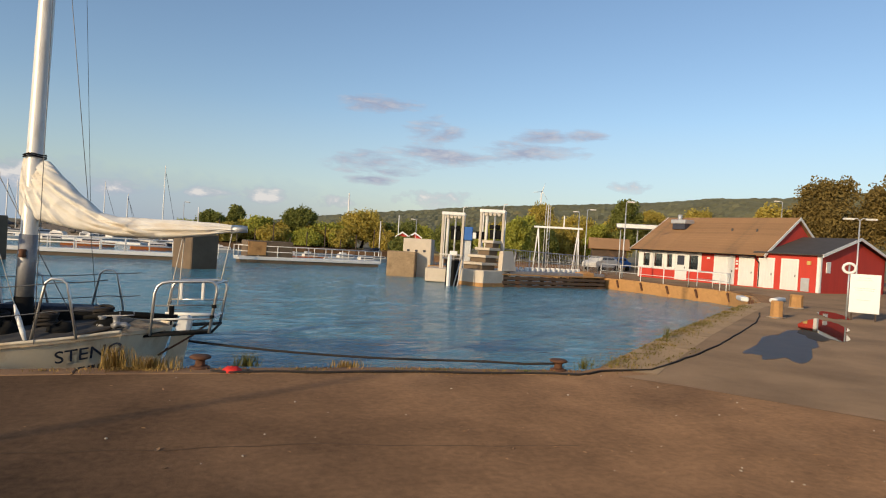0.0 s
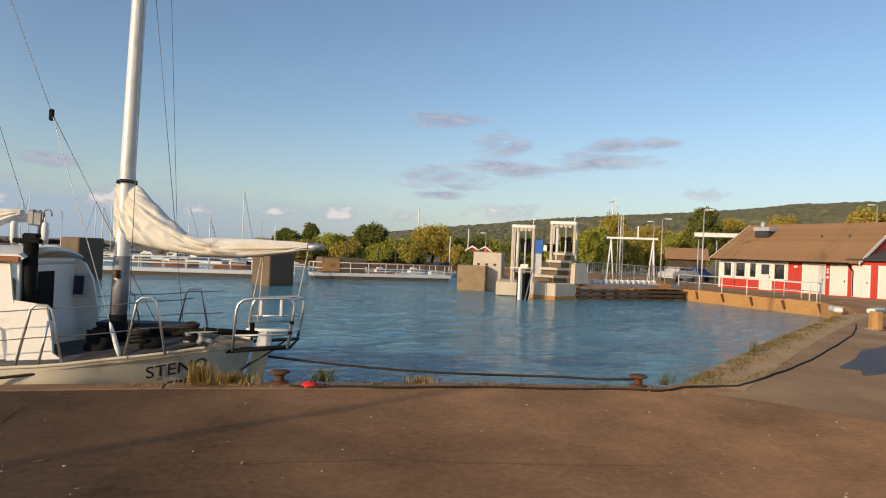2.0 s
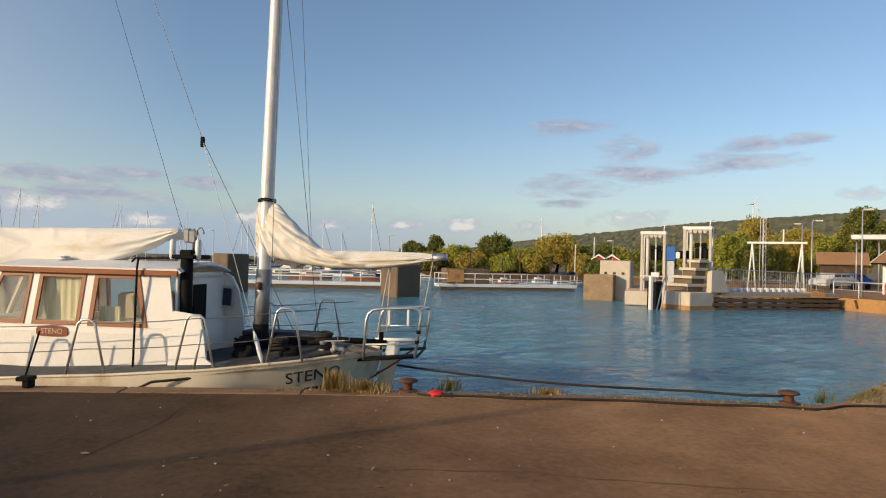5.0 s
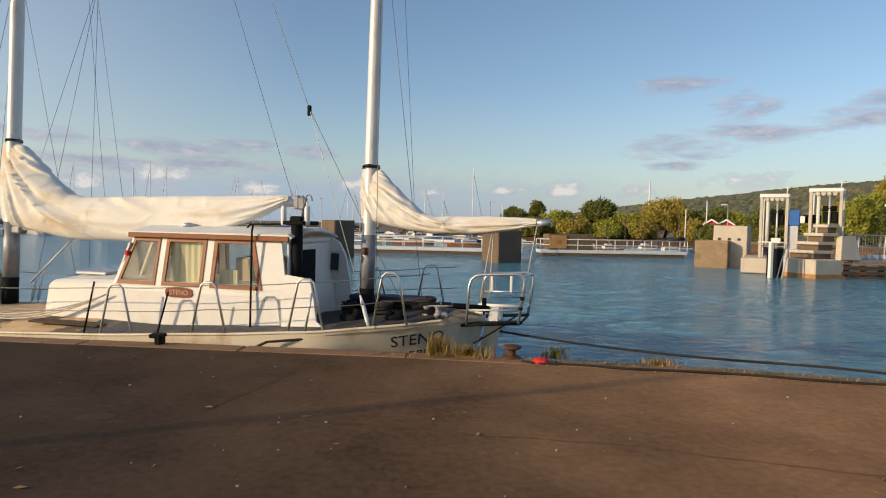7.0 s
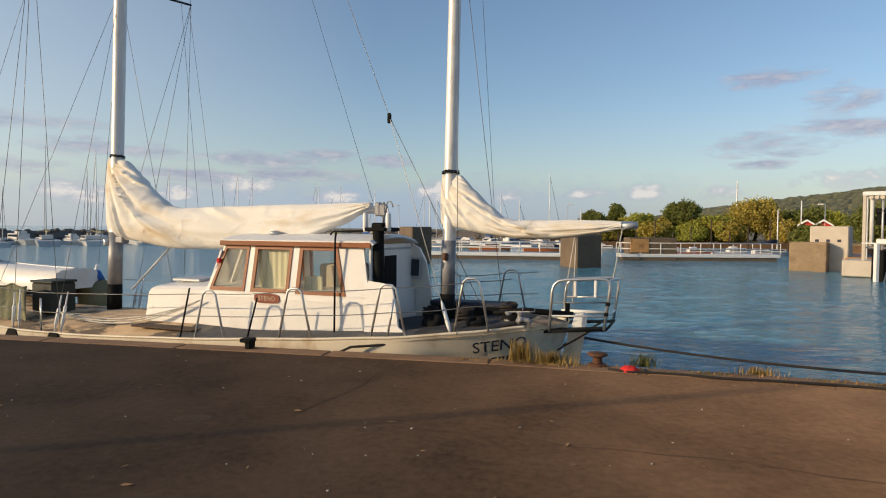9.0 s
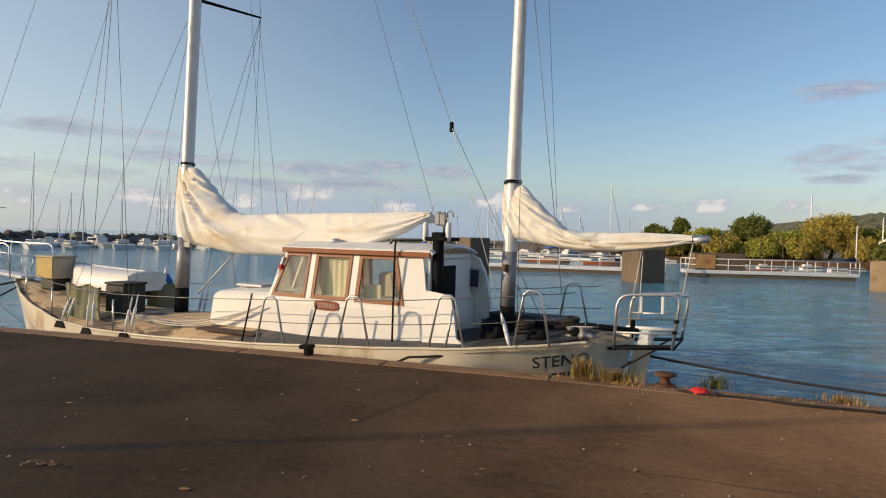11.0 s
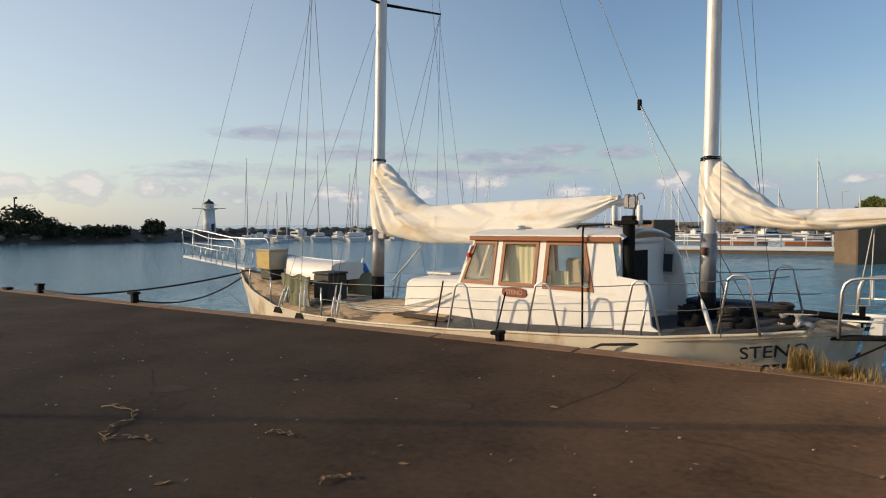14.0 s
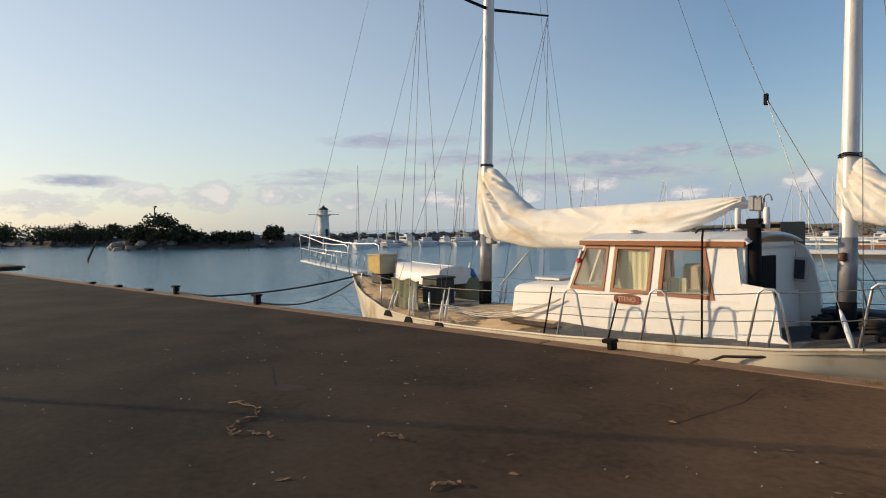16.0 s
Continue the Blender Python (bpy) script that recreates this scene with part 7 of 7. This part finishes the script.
stub = block("abutment", (4.1, 46.6), (3.9, 1.6), -2.0, 1.05, DARK_CONCRETE, "brown concrete abutment beside the footbridge", "abutment", 14)
part("face_panel", Mesh().box((-1.1, -0.83, 2.4), (1.5, 0.05, 1.1), 0.02), RUST_CONCRETE, stub)
stick = thing("marker_stake", pose(-65.6, 10.7, -1.5), "leaning dark stake in the water", "stake")
part("stake", Mesh().tube([(0, 0, 0), (0.3, 1.0, 2.5)], 0.10, 7), DARK_WOOD, stick)
jt = thing("low_jetty", pose(-37.3, -0.95, 0, 0, 0, 2), "grey plank jetty end at the quay", "jetty")
part("deck", Mesh().box((0, 0, 0.16), (2.6, 1.2, 0.10), 0.02), DARK_WOOD, jt)
part("frame", Mesh().box((0, 0, 0.05), (2.3, 1.0, 0.12), 0.02), DARK_WOOD, jt)


# ---- trees and bushes ----
def tree(name, x, y, z0, width, top, mat, seed, label, clumps=26, per=70, leaf=0.26, trunk=0.35, depth=None):
    rg = random.Random(seed)
    ob = thing(name, pose(x, y, z0), label, "bush" if name == "bush" else "tree", "far greenery")
    h = top - z0
    tr_h = h * trunk
    m = Mesh()
    centres = []
    for k in range(clumps):
        a, r = rg.uniform(0, 6.283), math.sqrt(rg.random())
        zc = tr_h + (h - tr_h) * rg.uniform(0.08, 0.92)
        env = math.sin(math.pi * min(0.98, max(0.06, (zc - tr_h * 0.6) / (h - tr_h * 0.6)))) ** 0.6
        centres.append((math.cos(a) * r * width / 2 * env, math.sin(a) * r * (depth or width) / 2 * env, zc, rg.uniform(0.45, 1.0) * width * 0.17 + 0.15))
    for cx, cy, cz, cr in centres:
        for _ in range(per):
            d = Vector((rg.gauss(0, 1), rg.gauss(0, 1), rg.gauss(0, 0.8)))
            d = d.normalized() * cr * rg.uniform(0.45, 1.15)
            p = Vector((cx, cy, cz)) + d
            if p.z < 0.05:
                continue
            u = Vector((rg.uniform(-1, 1), rg.uniform(-1, 1), rg.uniform(-1, 1))).normalized() * leaf * rg.uniform(0.6, 1.3)
            w = u.cross(Vector((rg.uniform(-1, 1), rg.uniform(-1, 1), rg.uniform(-1, 1)))).normalized() * leaf * 0.55
            m.add([p - u, p + w, p + u, p - w], [(0, 1, 2, 3)])
    part("crown", m, mat, ob)
    r0 = max(0.05, width * 0.035)
    part("trunk", Mesh().tube([(0, 0, 0), (0.05 * width, 0, tr_h), (0.02 * width, 0.03 * width, h * 0.75)], [r0, r0 * 0.75, r0 * 0.25], 7), BARK, ob)
    for k in range(3):
        c = centres[k]
        part("limb", Mesh().tube([(0.05 * width, 0, tr_h * 0.9), (c[0] * 0.6, c[1] * 0.6, (tr_h + c[2]) / 2), c[:3]], [r0 * 0.5, r0 * 0.35, r0 * 0.1], 5), BARK, ob)
    return ob


MIXED = "mixed green and yellow bush on the far shore"
for i, (x, y, w_, top, mt, kind_) in enumerate((
        (-1.0, 91.7, 3.8, 4.4, LEAF, "tree"), (2.5, 96.7, 3.0, 5.6, LEAF, "tree"), (6.3, 92, 6.0, 3.9, LEAF_GREEN, "bush"),
        (11.9, 91.5, 5.2, 5.8, LEAF, "tree"), (15.9, 90, 5.6, 3.5, LEAF_GREEN, "bush"), (21.7, 91, 7.2, 5.7, LEAF_YELLOW, "tree"),
        (28.6, 91, 6.4, 4.9, LEAF, "bush"), (25.0, 92, 4.5, 4.2, LEAF_GREEN, "bush"), (9.0, 91, 4.0, 3.2, LEAF_YELLOW, "bush"),
        (33.3, 59.0, 2.9, 5.2, LEAF_GREEN, "tree"), (52.3, 88.5, 5.2, 9.7, LEAF_YELLOW, "tree"), (57.7, 85.4, 7.0, 7.9, LEAF_YELLOW, "bush"),
        (58.4, 73.0, 4.6, 10.2, LEAF, "tree"), (67.6, 78.6, 5.0, 9.3, LEAF_YELLOW, "tree"), (58, 79.5, 4.6, 6.3, LEAF_GREEN, "bush"),
        (44, 74, 5.5, 5.2, LEAF, "bush"), (49, 78, 6.0, 6.0, LEAF_YELLOW, "bush"), (38, 76, 5.0, 4.4, LEAF_GREEN, "bush"),
        (34, 82, 6.0, 5.0, LEAF, "bush"), (70, 70, 7, 9.5, LEAF_YELLOW, "bush"), (62, 66, 5, 7.0, LEAF, "bush"), (4.2, 93, 4, 3.4, LEAF_YELLOW, "bush"), (13.8, 90.5, 4, 3.2, LEAF_YELLOW, "bush"), (18.6, 92, 4.2, 3.9, LEAF_GREEN, "bush"), (31.5, 90, 5, 4.2, LEAF_GREEN, "bush"), (-4.5, 94, 4, 2.6, LEAF_GREEN, "bush"), (40.5, 80, 5, 5.5, LEAF_YELLOW, "bush"), (46.5, 83, 5, 7.0, LEAF_GREEN, "bush"), (63, 82, 6, 8.0, LEAF_YELLOW, "bush"), (74, 76, 6, 9.0, LEAF_GREEN, "bush"), (20.4, 61.6, 3.4, 1.9, LEAF, "bush"), (8, 89.5, 5, 2.4, LEAF_YELLOW, "bush"), (17.5, 89, 5, 2.6, LEAF_YELLOW, "bush"), (1.0, 90.5, 5, 2.6, LEAF_YELLOW, "bush"), (12.5, 89, 4.5, 2.3, LEAF_GREEN, "bush"), (25.5, 88.5, 5, 2.8, LEAF_YELLOW, "bush"))):
    tree(kind_, x, y, 0.2, w_, top, mt, 100 + i, "leafy %s %s on the far shore" % ("dark green" if mt is LEAF else "yellowing" if mt is LEAF_YELLOW else "bright green", kind_), 64, 130, 0.20, 0.26 if kind_ == "tree" else 0.03)
tree("tree", 58.3, 39.0, 0.2, 6.4, 10.9, LEAF_BROWN, 301, "broad brown-green autumn tree behind the red house", 90, 170, 0.17, 0.35)
tree("tree", 62.5, 35.0, 0.2, 6.0, 11.6, LEAF_BROWN, 302, "broad dark tree behind the red house", 90, 170, 0.17, 0.30)
tree("tree", 56.5, 43.5, 0.2, 5.0, 8.2, LEAF_YELLOW, 303, "low autumn tree behind the red house", 40, 80, 0.24, 0.25)

# ---- breakwaters, lighthouse and marina ----
def mound(name, pts, w, h, label, seed):
    ob = tagged(new(name), label, "breakwater", kind="structure")
    rg = random.Random(seed)
    rows = []
    for p, d, _ in along(pts, 3.0):
        n = Vector((-d.y, d.x))
        rows.append([(p.x + n.x * s * w, p.y + n.y * s * w, WATER_Z - 0.4 + (h + 0.4) * (1 - abs(s) ** 1.6) + rg.uniform(-0.18, 0.18)) for s in (-1, -0.75, -0.45, -0.15, 0.15, 0.45, 0.75, 1)])
    part("bank", Mesh().grid(rows, smooth=False), ROCK, ob)
    m = Mesh()
    for p, d, _ in along(pts, 0.8):
        n = Vector((-d.y, d.x))
        for _k in range(3):
            s = rg.uniform(-1, 0.9)
            r = rg.uniform(0.25, 0.62)
            z = WATER_Z + h * (1 - abs(s) ** 1.6) - 0.05
            m.lathe((p.x + n.x * s * w + rg.uniform(-.4, .4), p.y + n.y * s * w, z - r * 0.4), [(r * 0.7, 0), (r * rg.uniform(0.9, 1.2), r * 0.4), (r * 0.75, r * 0.9), (r * 0.2, r * 1.1)], 6, smooth=False)
    part("boulders", m, ROCK, ob, kind="stuff")
    return ob


mound("breakwater_west", [(-101, 27), (-97, 34), (-93, 43), (-91, 52), (-92, 60), (-84, 80), (-60, 112), (-30, 112), (-6, 92)], 3.2, 1.75, "long dark rock breakwater", 1)
mound("shore_west", [(-190, 5), (-160, 30), (-146, 38), (-140, 46), (-150, 75)], 6.0, 1.6, "dark rocky far spit", 2)
rocks = tagged(new("pale_boulders"), "heap of pale boulders at the breakwater's tip", "boulders", kind="structure")
rm = Mesh()
rg = random.Random(4)
for k in range(60):
    r = rg.uniform(0.35, 0.8)
    rm.lathe((-99.5 + rg.gauss(0, 1.6), 28.5 + rg.gauss(0, 2.4), WATER_Z + rg.uniform(-0.2, 1.0)), [(r * 0.7, -r * 0.4), (r, 0), (r * 0.7, r * 0.5), (r * 0.2, r * 0.65)], 6, smooth=False)
part("boulders", rm, CONCRETE, rocks, kind="stuff")
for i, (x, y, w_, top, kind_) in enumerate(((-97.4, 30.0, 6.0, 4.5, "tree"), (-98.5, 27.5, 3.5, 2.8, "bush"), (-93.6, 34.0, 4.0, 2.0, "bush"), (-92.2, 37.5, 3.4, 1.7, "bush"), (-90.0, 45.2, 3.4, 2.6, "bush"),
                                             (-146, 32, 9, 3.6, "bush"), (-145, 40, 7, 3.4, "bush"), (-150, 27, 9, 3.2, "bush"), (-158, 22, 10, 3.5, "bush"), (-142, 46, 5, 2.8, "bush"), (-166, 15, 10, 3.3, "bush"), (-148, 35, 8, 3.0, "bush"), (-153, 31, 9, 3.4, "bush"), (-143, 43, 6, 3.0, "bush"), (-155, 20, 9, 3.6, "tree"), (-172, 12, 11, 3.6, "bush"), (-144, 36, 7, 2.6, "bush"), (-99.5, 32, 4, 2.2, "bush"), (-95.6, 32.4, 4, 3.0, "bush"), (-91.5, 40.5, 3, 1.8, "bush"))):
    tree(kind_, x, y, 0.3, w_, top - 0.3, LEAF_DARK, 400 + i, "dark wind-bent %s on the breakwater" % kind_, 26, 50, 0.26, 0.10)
nav = thing("marker_light", pose(-97.3, 29.5, 0.6), "thin marker pole on the breakwater", "pole")
part("pole", Mesh().tube([(0, 0, 0), (0, 0, 5.0)], 0.09, 6), FAR_DARK, nav)
part("lamp", Mesh().box((0.3, 0, 5.0), (0.6, 0.3, 0.25), 0.05), FAR_DARK, nav)

lh = thing("lighthouse", pose(-90.4, 55.0, 0.6, 0, 0, 55), "small white lighthouse with dark lantern on the breakwater", "lighthouse")
part("tower", Mesh().lathe((0, 0, -0.4), [(1.0, 0), (0.92, 2.0), (0.84, 3.9), (1.05, 4.0), (1.05, 4.1)], 20), WHITE, lh, "white round tower")
part("gallery", Mesh().lathe((0, 0, 3.6), [(1.25, 0), (1.3, 0.08), (1.3, 0.14), (0.6, 0.15)], 20), WHITE, lh)
part("gallery_rail", Mesh().tube([(1.28 * math.cos(a), 1.28 * math.sin(a), 4.35) for a in [k * 2 * math.pi / 20 for k in range(21)]], 0.05, 6, cap=False), WHITE, lh)
part("side_arm", Mesh().tube([(-2.6, 0, 3.8), (2.6, 0, 3.8)], 0.05, 6), FAR_DARK, lh)
part("lantern", Mesh().lathe((0, 0, 3.75), [(0.72, 0), (0.72, 0.75), (0.80, 0.8)], 16), FAR_WHITE, lh)
part("dome", Mesh().lathe((0, 0, 4.55), [(0.85, 0), (0.65, 0.3), (0.25, 0.5), (0.12, 0.75), (0.02, 0.8)], 16), FAR_DARK, lh, "dark domed roof")
part("door", Mesh().box((0.5, -0.85, 0.7), (0.5, 0.2, 1.2), 0.05), FAR_DARK, lh)

marina = random.Random(21)


def yacht(x, y, turn, length, mast, cover, hull_mat, label, motor=False):
    ob = thing("moored_yacht" if not motor else "motor_boat", pose(x, y, WATER_Z, 0, 0, turn), label, "sailboat" if not motor else "motorboat", "marina boats")
    rows = []
    for i in range(9):
        s = i / 8
        px = -length / 2 + length * s
        w = length * 0.15 * (1 - max(0, s - 0.45) ** 2 * 3.1)
        fb = length * 0.07 * (1 + 0.3 * s)
        rows.append([(px, -w, fb), (px - 0.1 * (s > 0.9), -w * 0.8, -0.1), (px - 0.1 * (s > 0.9), w * 0.8, -0.1), (px, w, fb)])
    m = Mesh().grid(rows, smooth=False, close=True)
    m.add(rows[0], [(0, 1, 2, 3)])
    part("hull", m, hull_mat, ob)
    fb = length * 0.075
    part("cabin", Mesh().box((length * 0.05, 0, fb + length * 0.04), (length * 0.38, length * 0.16, length * (0.06 if not motor else 0.09)), 0.08), FAR_WHITE, ob)
    part("window_strip", Mesh().box((length * 0.05, 0, fb + length * 0.05), (length * 0.33, length * 0.165, length * 0.028), 0.02), FAR_DARK, ob)
    if mast:
        part("mast", Mesh().tube([(length * 0.08, 0, fb), (length * 0.08, 0, mast)], [0.075, 0.05], 6), WHITE, ob)
        part("forestay", Mesh().tube([(length * 0.48, 0, fb), (length * 0.08, 0, mast * 0.95)], 0.022, 4), FAR_DARK, ob)
        part("boom_cover", Mesh().tube([(length * 0.06, 0, fb + 1.1), (-length * 0.33, 0, fb + 1.0)], [0.20, 0.10], 6), cover, ob)
    elif motor:
        part("flybridge", Mesh().box((-length * 0.02, 0, fb + length * 0.10), (length * 0.14, length * 0.12, length * 0.04), 0.05), FAR_WHITE, ob)
    return ob


ORANGE = material("orange_hull", (0.55, 0.16, 0.04), 0.5, var=0.1, scale=1, fine=5, bump=0.0)
for x, y, turn, ln, mast, mot in ((-52.5, 33.0, 150, 6.5, 8.6, 0), (-51.5, 36.0, 155, 6.0, 5.2, 0), (-56.0, 43.0, 160, 7.5, 0, 1), (-50.5, 40.8, 140, 7.5, 9.4, 0), (-48.0, 43.2, 145, 7.0, 7.4, 0), (-49.5, 46.0, 150, 6.5, 9.6, 0),
                                  (-46.0, 47.0, 160, 6.0, 0, 1), (-45.5, 52.0, 150, 6.5, 8.0, 0), (-42, 60, 150, 6.5, 8.4, 0), (-45.7, 69.5, 150, 6.0, 8.5, 0), (-37.7, 73.6, 160, 6.5, 7.7, 0), (-38.6, 74.5, 160, 6.0, 8.0, 0),
                                  (-34, 70, 170, 5.5, 6.0, 0), (-30, 78, 170, 5.5, 0, 1), (-27, 74, 10, 6.0, 0, 1), (-22, 72, 10, 5.5, 6.6, 0), (-17, 70, 15, 5.0, 0, 1), (-12.5, 66, 10, 5.0, 0, 1), (-6.0, 64, 10, 4.6, 0, 1),
                                  (0.5, 66, 5, 4.4, 0, 1), (-2.2, 70, 80, 4.2, 5.0, 0), (6.8, 60, 12, 4.6, 0, 1), (9.0, 57.5, 14, 4.4, 0, 1), (12.8, 58.5, 14, 4.8, 0, 1), (14.5, 56.2, 14, 4.2, 0, 1), (16.8, 60.5, 14, 4.6, 4.6, 0), (-53.5, 49.5, 150, 6.5, 6.0, 0), (-57.5, 38.5, 140, 6.0, 0, 1)):
    hm = ORANGE if (x, y) in ((-12.5, 66), (9.0, 57.5), (-6.0, 64)) else marina.choice((FAR_WHITE, FAR_WHITE, BEIGE, GALV))
    far = 1.32 if x < -25 else 1.0
    yacht(x * far, (y + 8) * far - 8, turn, ln * (1.15 if far > 1 else 1.0), mast * far, FAR_DARK if marina.random() < 0.6 else GREEN_GREY, hm, ("pale sailing yacht moored in the marina" if not mot else "orange-hulled motor boat at the far pontoon" if hm is ORANGE else "small pale motor boat moored at the pontoon"), bool(mot))
crowd = random.Random(77)
for k in range(46):
    f = k / 45
    if f < 0.5:
        x, y = -80 + 38 * f * 2, 55 + 50 * f * 2
    else:
        x, y = -42 + 36 * (f - 0.5) * 2, 105 - 26 * (f - 0.5) * 2
    x, y = x + crowd.uniform(-2.5, 2.5), y + crowd.uniform(-3, 4)
    motor = crowd.random() < 0.62
    yacht(x, y, crowd.choice((150, 160, 60, -30, 10)), crowd.uniform(4.8, 7.2), 0 if motor else crowd.uniform(6.0, 10.5), crowd.choice((FAR_DARK, BLUE, BEIGE)), crowd.choice((FAR_WHITE, FAR_WHITE, FAR_WHITE, BEIGE, FAR_DARK)), "small motor boat in the crowded marina" if motor else "sailing yacht with bare mast in the crowded marina", motor)
shed = thing("boat_shed", pose(2.6, 96.0, 0.25, 0, 0, 10), "white boat shed on the far shore", "shed")
part("wall", Mesh().box((0, 0, 1.05), (3.4, 3.0, 2.1), 0.03), FAR_WHITE, shed)
part("roof", Mesh().slab([(-1.9, -1.8, 2.05), (1.9, -1.8, 2.05), (1.9, 0, 2.75), (-1.9, 0, 2.75)], 0.08).slab([(-1.9, 0, 2.75), (1.9, 0, 2.75), (1.9, 1.8, 2.05), (-1.9, 1.8, 2.05)], 0.08), WHITE, shed)
part("door", Mesh().box((0.2, -1.52, 0.85), (1.6, 0.06, 1.6), 0.02), BEIGE, shed)
pont = tagged(new("pontoon"), "grey floating pontoon of the marina", "pontoon", kind="structure")
for a, b in (((-79, 52), (-61, 68)), ((-61, 68), (-43, 104)), ((-43, 104), (-8, 74)), ((5, 59.5), (18, 62))):
    a, b = Vector(a), Vector(b)
    ob = part("pontoon_deck", Mesh().box((0, 0, 0), ((b - a).length, 1.2, 0.35), 0.03), GALV, pont)
    c = (a + b) / 2
    ob.matrix_local = pose(c.x, c.y, WATER_Z + 0.22, 0, 0, math.degrees(math.atan2(b.y - a.y, b.x - a.x)))
for i in range(14):
    x = -4 + i * 2.1
    pl = thing("pontoon_pile", pose(x, 72 + 0.6 * math.sin(i * 2.1), -1.2), "thin grey mooring pile in the marina", "pile", "marina piles")
    part("post", Mesh().tube([(0, 0, 0), (0, 0, 2.6 + 0.8 * (i % 3))], 0.06, 6), DARK_WOOD, pl)
